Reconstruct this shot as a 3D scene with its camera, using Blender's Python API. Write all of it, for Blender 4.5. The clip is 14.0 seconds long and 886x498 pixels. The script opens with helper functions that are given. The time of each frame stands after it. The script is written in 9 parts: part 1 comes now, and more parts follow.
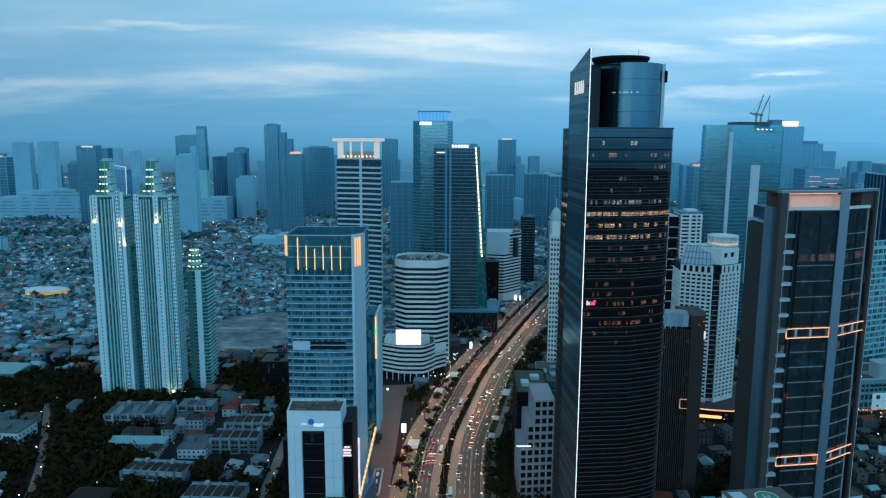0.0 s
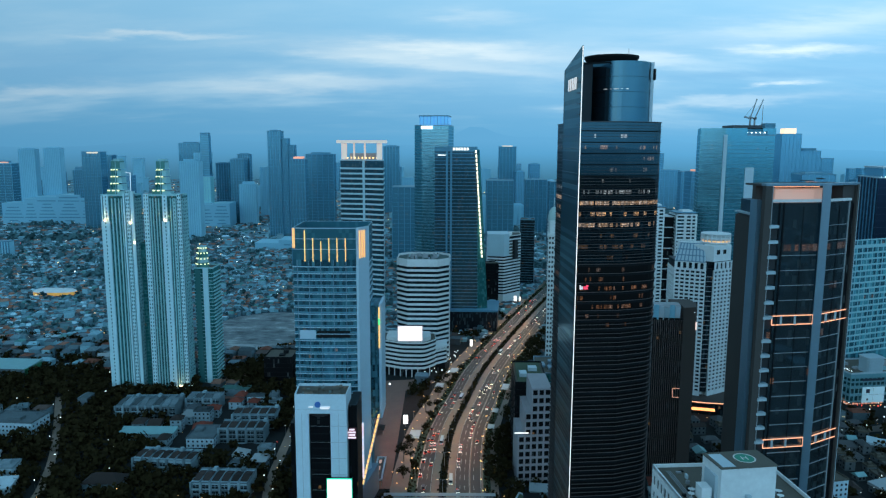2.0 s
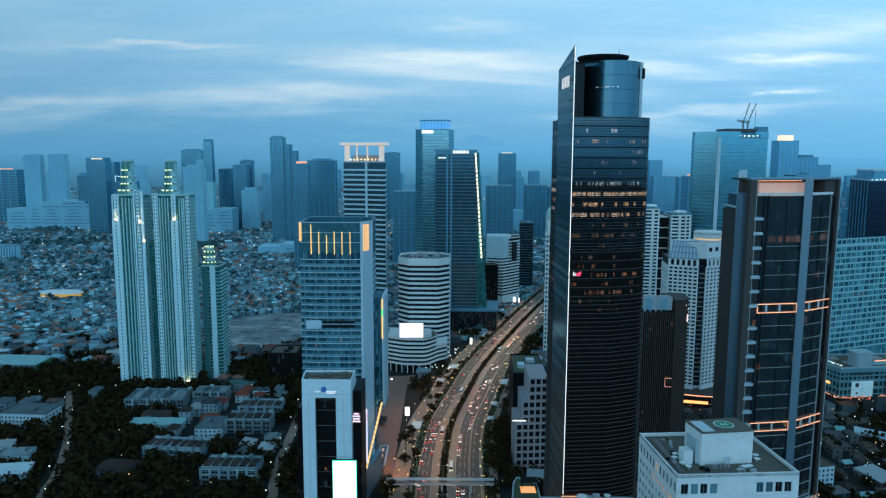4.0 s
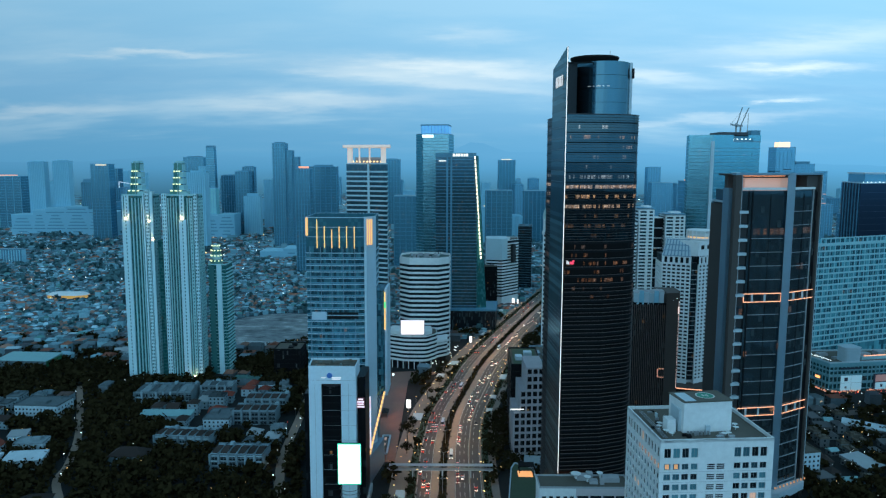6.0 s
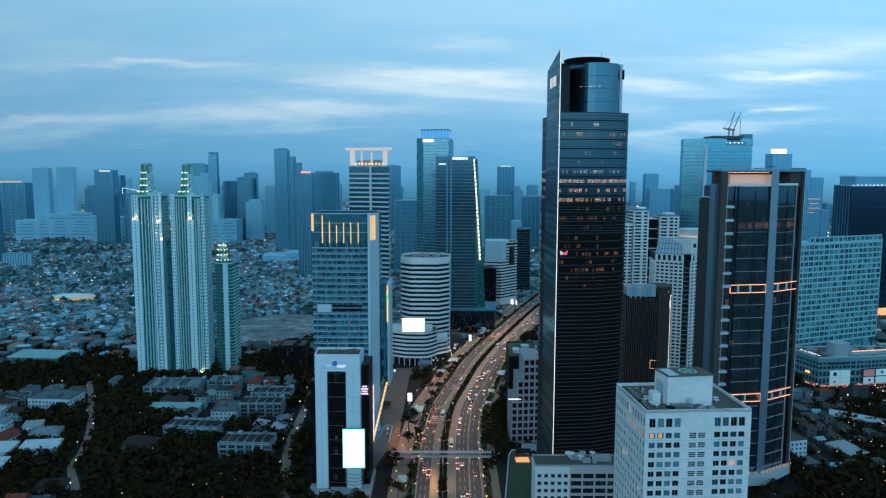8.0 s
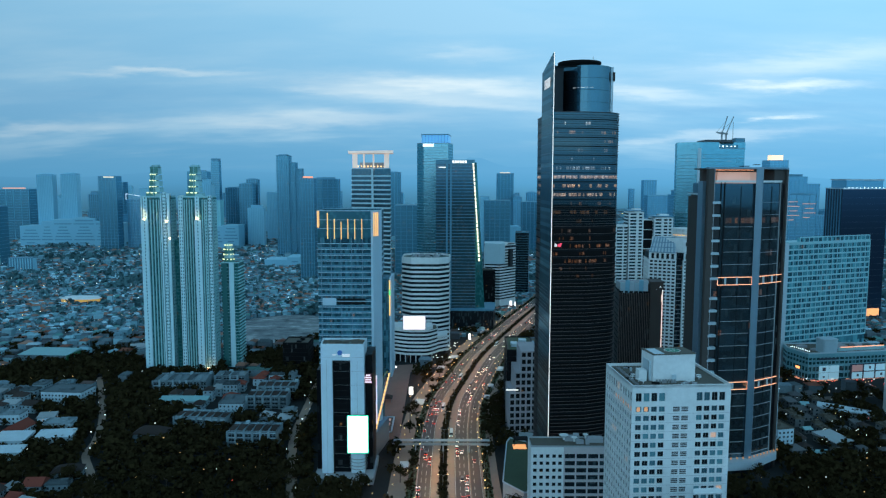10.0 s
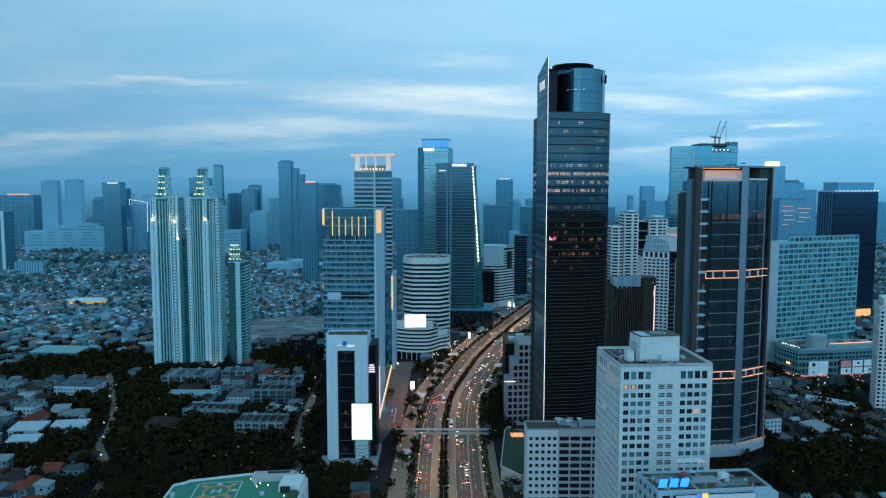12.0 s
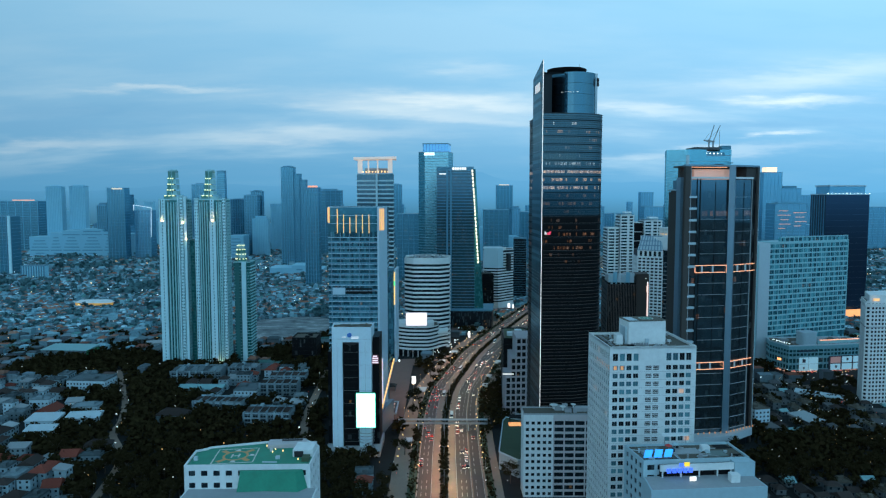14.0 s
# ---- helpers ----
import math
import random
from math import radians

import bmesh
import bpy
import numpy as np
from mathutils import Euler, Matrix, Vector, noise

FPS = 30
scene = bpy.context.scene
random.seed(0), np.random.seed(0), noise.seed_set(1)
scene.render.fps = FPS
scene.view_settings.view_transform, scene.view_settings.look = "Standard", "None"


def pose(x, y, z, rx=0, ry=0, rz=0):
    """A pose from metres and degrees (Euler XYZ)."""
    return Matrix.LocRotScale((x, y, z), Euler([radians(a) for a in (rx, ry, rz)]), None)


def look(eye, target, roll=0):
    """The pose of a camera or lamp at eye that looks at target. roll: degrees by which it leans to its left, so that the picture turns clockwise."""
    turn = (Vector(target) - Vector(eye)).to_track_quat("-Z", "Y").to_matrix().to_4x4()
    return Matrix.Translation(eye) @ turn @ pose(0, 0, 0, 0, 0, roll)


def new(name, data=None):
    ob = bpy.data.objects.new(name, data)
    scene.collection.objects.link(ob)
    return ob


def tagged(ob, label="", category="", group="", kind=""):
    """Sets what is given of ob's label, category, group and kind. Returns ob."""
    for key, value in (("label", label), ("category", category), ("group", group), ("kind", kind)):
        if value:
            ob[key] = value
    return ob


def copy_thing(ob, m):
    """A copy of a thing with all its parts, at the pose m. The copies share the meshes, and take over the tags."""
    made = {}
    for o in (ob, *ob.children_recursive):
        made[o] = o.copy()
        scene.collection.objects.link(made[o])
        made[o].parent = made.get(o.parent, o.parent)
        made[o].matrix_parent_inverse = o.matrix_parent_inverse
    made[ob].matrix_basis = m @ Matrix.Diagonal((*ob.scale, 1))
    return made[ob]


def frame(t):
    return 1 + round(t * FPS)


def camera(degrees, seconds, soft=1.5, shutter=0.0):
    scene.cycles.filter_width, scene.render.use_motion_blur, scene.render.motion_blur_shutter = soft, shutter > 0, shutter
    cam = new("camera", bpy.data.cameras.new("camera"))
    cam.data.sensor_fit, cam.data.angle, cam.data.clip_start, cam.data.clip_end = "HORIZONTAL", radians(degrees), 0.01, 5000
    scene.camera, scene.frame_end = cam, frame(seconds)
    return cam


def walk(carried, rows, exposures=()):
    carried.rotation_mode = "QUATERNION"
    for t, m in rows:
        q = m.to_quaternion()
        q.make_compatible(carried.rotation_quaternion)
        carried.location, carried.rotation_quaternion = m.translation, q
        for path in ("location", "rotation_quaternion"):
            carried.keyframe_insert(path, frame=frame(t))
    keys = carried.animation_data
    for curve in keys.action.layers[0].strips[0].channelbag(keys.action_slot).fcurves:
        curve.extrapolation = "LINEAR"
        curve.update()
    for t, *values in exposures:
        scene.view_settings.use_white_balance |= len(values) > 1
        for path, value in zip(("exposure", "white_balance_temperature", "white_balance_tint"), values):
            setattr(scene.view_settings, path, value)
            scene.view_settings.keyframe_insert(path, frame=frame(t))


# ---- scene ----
cam = camera(63.85, 14.0, soft=1.25)
PATH = [
    (0, (0.88, 143.41, 225.52), (0.88, 242.18, 209.88), 0.22),
    (1, (0.94, 134.20, 222.15), (0.87, 233.06, 207.11), 0.23),
    (2, (0.96, 124.78, 218.78), (0.83, 223.73, 204.35), 0.23),
    (3, (0.94, 115.18, 215.41), (0.77, 214.21, 201.58), 0.22),
    (4, (0.88, 105.39, 212.04), (0.70, 204.51, 198.81), 0.22),
    (5, (0.80, 95.44, 208.68), (0.61, 194.64, 196.04), 0.20),
    (6, (0.70, 85.33, 205.33), (0.52, 184.60, 193.28), 0.19),
    (7, (0.58, 75.07, 201.99), (0.41, 174.41, 190.53), 0.17),
    (8, (0.46, 64.67, 198.66), (0.31, 164.08, 187.79), 0.15),
    (9, (0.35, 54.15, 195.36), (0.21, 153.62, 185.07), 0.13),
    (10, (0.23, 43.51, 192.08), (0.11, 143.04, 182.36), 0.11),
    (11, (0.14, 32.77, 188.83), (0.02, 132.35, 179.67), 0.08),
    (12, (0.06, 21.93, 185.60), (-0.06, 121.55, 176.99), 0.06),
    (13, (0.01, 11.00, 182.42), (-0.13, 110.67, 174.35), 0.03),
    (14, (0.00, 0.00, 179.27), (-0.17, 99.71, 171.72), 0.01),
]
walk(cam, [(t, look(eye, target, roll)) for t, eye, target, roll in PATH])
# ---- world and light ----
world = bpy.data.worlds.new("dusk_sky")
scene.world = world
world.use_nodes = True


class Nodes:
    """A short way to write node trees."""

    def __init__(self, tree):
        self.tree = tree
        tree.nodes.clear()

    def add(self, kind, **settings):
        node = self.tree.nodes.new(kind)
        for key, value in settings.items():
            if key in node.bl_rna.properties:
                setattr(node, key, value)
        return node

    def link(self, a, b):
        self.tree.links.new(a, b)
        return b

    def put(self, socket, value):
        if isinstance(value, bpy.types.NodeSocket):
            self.tree.links.new(value, socket)
        else:
            socket.default_value = value

    def math(self, op, a, b=0.0, c=0.0):
        node = self.add("ShaderNodeMath", operation=op)
        for socket, value in zip(node.inputs, (a, b, c)):
            self.put(socket, value)
        return node.outputs[0]

    def mix(self, fac, a, b, blend="MIX"):
        node = self.add("ShaderNodeMix", data_type="RGBA", blend_type=blend)
        self.put(node.inputs[0], fac)
        self.put(node.inputs[6], a)
        self.put(node.inputs[7], b)
        return node.outputs[2]

    def ramp(self, fac, stops):
        node = self.add("ShaderNodeValToRGB")
        self.put(node.inputs[0], fac)
        els = node.color_ramp.elements
        while len(els) < len(stops):
            els.new(0.5)
        for el, (pos, col) in zip(els, stops):
            el.position, el.color = pos, (*col, 1)
        return node.outputs[0]

    def noise(self, vector, scale, detail=3.0, rough=0.5):
        node = self.add("ShaderNodeTexNoise")
        self.put(node.inputs["Vector"], vector)
        node.inputs["Scale"].default_value = scale
        node.inputs["Detail"].default_value = detail
        node.inputs["Roughness"].default_value = rough
        return node.outputs[0]

    def xyz(self, x, y, z):
        node = self.add("ShaderNodeCombineXYZ")
        for socket, value in zip(node.inputs, (x, y, z)):
            self.put(socket, value)
        return node.outputs[0]

    def split(self, vector):
        node = self.add("ShaderNodeSeparateXYZ")
        self.put(node.inputs[0], vector)
        return node.outputs


def build_sky():
    n = Nodes(world.node_tree)
    way = n.add("ShaderNodeTexCoord").outputs["Generated"]
    x, y, z = n.split(way)
    up = n.math("MAXIMUM", z, 0.0)
    base = n.ramp(up, [
        (0.0, SKY_HORIZON), (0.035, SKY_LOW), (0.09, SKY_MID), (0.24, SKY_HIGH), (0.5, SKY_UP), (1.0, SKY_TOP)])
    # long flat streaks of cloud, seen under a shallow angle
    lift = n.math("ADD", up, 0.17)
    u, v = n.math("DIVIDE", x, lift), n.math("DIVIDE", y, lift)
    flat = n.xyz(n.math("MULTIPLY", u, 0.7), n.math("MULTIPLY", v, 1.5), 1.9)
    broad = n.noise(flat, 0.85, 4, 0.5)
    fine = n.noise(n.xyz(n.math("MULTIPLY", u, 0.8), n.math("MULTIPLY", v, 1.7), 4.7), 2.2, 5, 0.5)
    thin = n.noise(n.xyz(n.math("MULTIPLY", u, 1.0), n.math("MULTIPLY", v, 2.6), 8.1), 5.0, 6, 0.6)
    cloud = n.math("ADD", n.math("MULTIPLY", broad, 0.58), n.math("ADD", n.math("MULTIPLY", fine, 0.34), n.math("MULTIPLY", thin, 0.08)))
    white = n.ramp(cloud, [(0.44, (0, 0, 0)), (0.51, (0.25, 0.25, 0.25)), (0.60, (1, 1, 1))])
    grey = n.ramp(cloud, [(0.34, (1, 1, 1)), (0.46, (0, 0, 0))])
    away = n.ramp(up, [(0.012, (0, 0, 0)), (0.045, (1, 1, 1)), (0.105, (1, 1, 1)), (0.16, (0.5, 0.5, 0.5)), (1.0, (0.3, 0.3, 0.3))])
    col = n.mix(n.math("MULTIPLY", n.math("MULTIPLY", white, away), 0.36), base, (*CLOUD_WHITE, 1))
    col = n.mix(n.math("MULTIPLY", n.math("MULTIPLY", grey, away), 0.4), col, (*CLOUD_GREY, 1))
    # single long clouds low in the northern sky, with frayed edges
    north = n.math("MAXIMUM", y, 0.05)
    u, v = n.math("DIVIDE", x, north), n.math("DIVIDE", z, north)
    fray = n.noise(n.xyz(n.math("MULTIPLY", u, 5.0), n.math("MULTIPLY", v, 26.0), 2.2), 1.6, 5, 0.6)
    wisp = n.noise(n.xyz(n.math("MULTIPLY", u, 7.0), n.math("MULTIPLY", v, 60.0), 6.4), 1.5, 4, 0.6)
    v = n.math("ADD", v, n.math("MULTIPLY", n.math("SUBTRACT", fray, 0.5), 0.034))
    u = n.math("ADD", u, n.math("MULTIPLY", n.math("SUBTRACT", wisp, 0.5), 0.16))
    for u0, v0, wide, high, lean, much, tone in STREAKS:
        du = n.math("SUBTRACT", u, u0)
        dv = n.math("SUBTRACT", n.math("SUBTRACT", v, v0), n.math("MULTIPLY", du, lean))
        a, b = n.math("DIVIDE", du, wide), n.math("DIVIDE", dv, high)
        far = n.math("ADD", n.math("MULTIPLY", a, a), n.math("MULTIPLY", b, b))
        body = n.math("MULTIPLY", n.math("POWER", 2.718, n.math("MULTIPLY", far, -1.0)), n.math("MULTIPLY", n.math("ADD", wisp, 0.45), much))
        col = n.mix(n.math("MINIMUM", body, 1.0), col, (*tone, 1))
    sky = n.add("ShaderNodeTexSky", sky_type="NISHITA")
    sky.sun_disc, sky.sun_elevation, sky.sun_rotation = False, radians(3), radians(200)
    col = n.mix(0.006, col, sky.outputs[0], "ADD")
    # the sky is lighter towards the south and east, where the evening light comes from
    south = n.math("ADD", 1.0, n.math("MULTIPLY", n.math("MAXIMUM", n.math("MULTIPLY", y, -1.0), 0.0), SOUTH_LIGHT))
    south = n.math("ADD", south, n.math("MULTIPLY", x, 0.35))
    col = n.mix(1.0, col, n.xyz(south, south, south), "MULTIPLY")
    back = n.add("ShaderNodeBackground")
    n.link(col, back.inputs[0])
    back.inputs[1].default_value = SKY_STRENGTH
    n.link(back.outputs[0], n.add("ShaderNodeOutputWorld").inputs[0])


SKY_STRENGTH = 1.0
SKY_HORIZON, SKY_LOW, SKY_MID = (0.115, 0.40, 0.68), (0.13, 0.42, 0.70), (0.22, 0.52, 0.80)
SKY_HIGH, SKY_UP, SKY_TOP = (0.30, 0.64, 0.92), (0.20, 0.45, 0.66), (0.11, 0.26, 0.40)
CLOUD_WHITE, CLOUD_GREY = (0.60, 0.84, 0.98), (0.18, 0.46, 0.75)
CLOUD_LIT = (0.74, 0.90, 0.98)
# long clouds: across and up (tangents of the angles), half width, half height, lean, strength, colour
STREAKS = ((0.02, 0.128, 0.15, 0.011, -0.05, 0.95, CLOUD_LIT), (-0.02, 0.112, 0.20, 0.010, -0.10, 0.55, CLOUD_LIT), (-0.39, 0.146, 0.10, 0.004, 0.03, 0.55, CLOUD_LIT),
           (0.48, 0.131, 0.085, 0.006, 0.0, 0.9, CLOUD_LIT), (0.465, 0.084, 0.025, 0.003, 0.0, 0.7, CLOUD_LIT), (0.28, 0.118, 0.06, 0.008, -0.10, 0.6, CLOUD_LIT),
           (-0.19, 0.083, 0.15, 0.010, 0.02, 0.55, CLOUD_LIT), (0.04, 0.172, 0.06, 0.008, 0.0, 0.35, CLOUD_LIT), (0.52, 0.165, 0.20, 0.016, 0.10, 0.5, CLOUD_LIT),
           (0.44, 0.097, 0.20, 0.007, 0.02, 0.6, CLOUD_GREY), (-0.48, 0.115, 0.16, 0.016, 0.0, 0.4, CLOUD_GREY), (-0.54, 0.072, 0.10, 0.008, 0.05, 0.4, CLOUD_LIT),
           (0.36, 0.060, 0.16, 0.006, 0.05, 0.4, CLOUD_LIT))
STREET_POWER = 17000
SOUTH_LIGHT = 0.9
build_sky()

sun = new("sun", bpy.data.lights.new("sun", "SUN"))
sun.data.energy, sun.data.angle, sun.data.color = 0.3, radians(60), (0.55, 0.93, 1.15)
sun.matrix_world = look((0, 0, 500), (250, 360, 400))

# ---- materials ----
def principled(name):
    m = bpy.data.materials.new(name)
    m.use_nodes = True
    n = Nodes(m.node_tree)
    shader = n.add("ShaderNodeBsdfPrincipled")
    n.link(shader.outputs[0], n.add("ShaderNodeOutputMaterial").inputs[0])
    return m, n, shader.inputs


def plain(name, col, rough=0.7, metal=0.0, large=0.03, small=0.6, vary=0.25, bump=0.0, each=0.0, spec=0.5):
    """A surface with stains at one scale and grain at another; each: how far whole pieces differ."""
    m, n, to = principled(name)
    place = n.add("ShaderNodeNewGeometry").outputs["Position"]
    stain, grain = n.noise(place, large, 4, 0.6), n.noise(place, small, 3, 0.6)
    shade = n.math("ADD", 1.0 - vary, n.math("MULTIPLY", n.math("ADD", stain, grain), vary))
    if each:
        random_piece = n.add("ShaderNodeObjectInfo").outputs["Random"]
        shade = n.math("MULTIPLY", shade, n.math("ADD", 1.0 - each / 2, n.math("MULTIPLY", random_piece, each)))
    n.link(n.mix(1.0, (*col, 1), n.xyz(shade, shade, shade), "MULTIPLY"), to["Base Color"])
    n.put(to["Roughness"], n.math("ADD", rough - 0.1, n.math("MULTIPLY", grain, 0.2)))
    to["Metallic"].default_value = metal
    to["Specular IOR Level"].default_value = spec
    if bump:
        b = n.add("ShaderNodeBump")
        b.inputs["Strength"].default_value = bump
        n.link(grain, b.inputs["Height"])
        n.link(b.outputs[0], to["Normal"])
    return m


def facade_glass(name, tint, gloss, bay, floor, lit=0.0, glow=(1.0, 0.55, 0.22), power=0.45, rough=0.06, blinds=0.25, inside=(0.012, 0.016, 0.02), storeys=(), shade=(0.10, 0.11, 0.11), slot=(0.30, 0.72), wave=0.05):
    """Coated office glass in panes of bay x floor metres: a dark room behind, some blinds, a few lit rooms; storeys: (from, to, share lit, how white, how bright) by height; shade: the blinds; slot: the lit part of a storey."""
    m, n, to = principled(name)
    u, v, _ = n.split(n.add("ShaderNodeUVMap").outputs[0])
    a, b = n.math("FLOOR", n.math("DIVIDE", u, bay)), n.math("FLOOR", n.math("DIVIDE", v, floor))
    cell = n.add("ShaderNodeTexWhiteNoise", noise_dimensions="2D")
    n.link(n.xyz(a, b, 0), cell.inputs["Vector"])
    pick, hue = cell.outputs["Value"], cell.outputs["Color"]
    row = n.add("ShaderNodeTexWhiteNoise", noise_dimensions="1D")
    n.link(n.math("ADD", b, 0.37), row.inputs["W"])
    run = n.noise(n.xyz(n.math("MULTIPLY", a, 0.17), n.math("MULTIPLY", b, 3.1), 0), 1.0, 2)
    r, g, _ = n.split(hue)
    blind = n.math("GREATER_THAN", r, 1.0 - blinds)
    n.link(n.mix(n.math("MULTIPLY", blind, n.math("MULTIPLY", g, 0.8)), (*inside, 1), (*shade, 1)), to["Base Color"])
    to["Specular IOR Level"].default_value, to["Roughness"].default_value = 0.1, 0.4
    coat = n.add("ShaderNodeBsdfGlossy")
    coat.inputs["Color"].default_value = (*tint, 1)
    n.put(coat.inputs["Roughness"], n.math("ADD", rough, n.math("MULTIPLY", g, 0.8 * rough if blinds else 0.0)))
    both, out = n.add("ShaderNodeMixShader"), next(k for k in n.tree.nodes if k.bl_idname == "ShaderNodeOutputMaterial")
    both.inputs[0].default_value = gloss * gloss * 1.1
    n.link(next(k for k in n.tree.nodes if k.bl_idname == "ShaderNodeBsdfPrincipled").outputs[0], both.inputs[1])
    n.link(coat.outputs[0], both.inputs[2])
    n.link(both.outputs[0], out.inputs[0])
    ripple = n.noise(n.add("ShaderNodeNewGeometry").outputs["Position"], 0.12, 2)
    bump = n.add("ShaderNodeBump")
    bump.inputs["Strength"].default_value, bump.inputs["Distance"].default_value = wave, 0.4
    n.link(n.math("ADD", ripple, n.math("MULTIPLY", pick, 0.1 if blinds else 0.0)), bump.inputs["Height"])
    n.link(bump.outputs[0], coat.inputs["Normal"])
    if lit:
        odds = n.math("MULTIPLY", n.math("MULTIPLY", row.outputs["Value"], row.outputs["Value"]), 3 * lit)
        pale, bright = n.math("MULTIPLY", r, 0.4), 1.0
        stretch = 0.0
        for z0, z1, share, white, strong in storeys:
            within = n.math("MULTIPLY", n.math("GREATER_THAN", v, z0), n.math("LESS_THAN", v, z1))
            stretch = n.math("ADD", stretch, n.math("MULTIPLY", within, 0.33 + 0.36 * share))
            pale = n.math("ADD", pale, n.math("MULTIPLY", within, white))
            bright = n.math("ADD", bright, n.math("MULTIPLY", within, strong - 1.0))
        on = n.math("LESS_THAN", pick, n.math("MULTIPLY", odds, n.math("MULTIPLY", run, 2.0)))
        if storeys:
            # whole stretches of a storey are lit, with a dark pane here and there
            some = n.math("LESS_THAN", n.math("ADD", n.math("MULTIPLY", run, 0.86), n.math("MULTIPLY", pick, 0.14)), stretch)
            on = n.math("MAXIMUM", on, n.math("MULTIPLY", some, n.math("ADD", 0.3, n.math("MULTIPLY", g, 0.9))))
        up_storey = n.math("FRACT", n.math("DIVIDE", v, floor))
        on = n.math("MULTIPLY", on, n.math("MULTIPLY", n.math("GREATER_THAN", up_storey, slot[0]), n.math("LESS_THAN", up_storey, slot[1])))
        # the lamps and furniture of a room make its light patchy
        room = n.noise(n.xyz(u, n.math("MULTIPLY", v, 1.5), 0), 0.9, 4, 0.85)
        patch = n.ramp(room, [(0.40, (0.04, 0.04, 0.04)), (0.53, (0.35, 0.35, 0.35)), (0.68, (1.3, 1.3, 1.3))])
        n.link(n.mix(n.math("MINIMUM", pale, 1.0), (*glow, 1), (0.85, 0.95, 1.0, 1)), to["Emission Color"])
        n.put(to["Emission Strength"], n.math("MULTIPLY", n.math("MULTIPLY", on, patch), n.math("MULTIPLY", bright, power)))
    return m


def lamp(name, col, power):
    m, n, to = principled(name)
    to["Base Color"].default_value = (*[min(1, c) for c in col], 1)
    to["Emission Color"].default_value = (*col, 1)
    to["Emission Strength"].default_value = power
    return m


def islands(name, cols, rough=0.7, spread=0.3, spec=0.4):
    """Many joined pieces, each of one of the given colours."""
    m, n, to = principled(name)
    geo = n.add("ShaderNodeNewGeometry")
    pick = geo.outputs["Random Per Island"]
    node = n.add("ShaderNodeValToRGB")
    node.color_ramp.interpolation = "CONSTANT"
    els = node.color_ramp.elements
    while len(els) < len(cols):
        els.new(0.5)
    for k, (el, col) in enumerate(zip(els, cols)):
        el.position, el.color = k / len(cols), (*col, 1)
    n.link(pick, node.inputs[0])
    grain = n.noise(geo.outputs["Position"], 0.5, 3, 0.6)
    shade = n.math("ADD", 1.0 - spread, n.math("MULTIPLY", grain, 2 * spread))
    n.link(n.mix(1.0, node.outputs[0], n.xyz(shade, shade, shade), "MULTIPLY"), to["Base Color"])
    to["Roughness"].default_value, to["Specular IOR Level"].default_value = rough, spec
    return m


WHITE = plain("white_facade_paint", (0.70, 0.73, 0.72), 0.6, large=0.08, small=0.5, vary=0.3)
CREAM = plain("cream_facade_paint", (0.60, 0.64, 0.62), 0.65, large=0.05, vary=0.25)
GREY = plain("grey_concrete", (0.33, 0.35, 0.36), 0.8, vary=0.3, bump=0.1)
PALE = plain("pale_aluminium_cladding", (0.46, 0.56, 0.60), 0.45, 0.2, vary=0.2)
BLUEGREY = plain("blue_grey_metal_cladding", (0.18, 0.29, 0.36), 0.4, 0.5, vary=0.2)
DARK = plain("dark_cladding", (0.011, 0.012, 0.013), 0.65, 0.0, vary=0.3, spec=0.08)
BLACK = plain("black_recess", (0.012, 0.013, 0.015), 0.6)
ROOF = plain("roof_gravel", (0.10, 0.09, 0.07), 0.9, vary=0.45, large=0.08, small=1.2, bump=0.3)
ASPHALT = plain("asphalt", (0.096, 0.075, 0.062), 0.75, vary=0.35, large=0.04, small=1.5)
PAVING = plain("concrete_paving", (0.29, 0.205, 0.155), 0.85, vary=0.35, large=0.1)
# far ground only; paler and bluer than SOIL, with haze in the colour
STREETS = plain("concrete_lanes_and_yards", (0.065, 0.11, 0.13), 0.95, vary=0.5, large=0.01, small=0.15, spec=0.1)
RED_PAVING = plain("reddish_paving", (0.23, 0.125, 0.095), 0.85, vary=0.4, large=0.1)
SOIL = plain("dark_soil_and_yards", (0.024, 0.027, 0.027), 0.95, vary=0.5, large=0.01, small=0.15, spec=0.1)


def lot_material():
    """Graded earth with pale ruts, puddles and spoil."""
    m, n, to = principled("graded_bare_ground")
    place = n.add("ShaderNodeNewGeometry").outputs["Position"]
    x, y, _ = n.split(place)
    rut = n.noise(n.xyz(n.math("MULTIPLY", x, 0.5), y, 0), 0.09, 6, 0.65)
    patch = n.noise(place, 0.02, 4, 0.6)
    both = n.math("ADD", n.math("MULTIPLY", rut, 0.65), n.math("MULTIPLY", patch, 0.35))
    n.link(n.ramp(both, [(0.38, (0.06, 0.075, 0.08)), (0.48, (0.16, 0.19, 0.20)), (0.54, (0.22, 0.25, 0.25)), (0.62, (0.42, 0.46, 0.46))]), to["Base Color"])
    to["Roughness"].default_value = 0.9
    return m


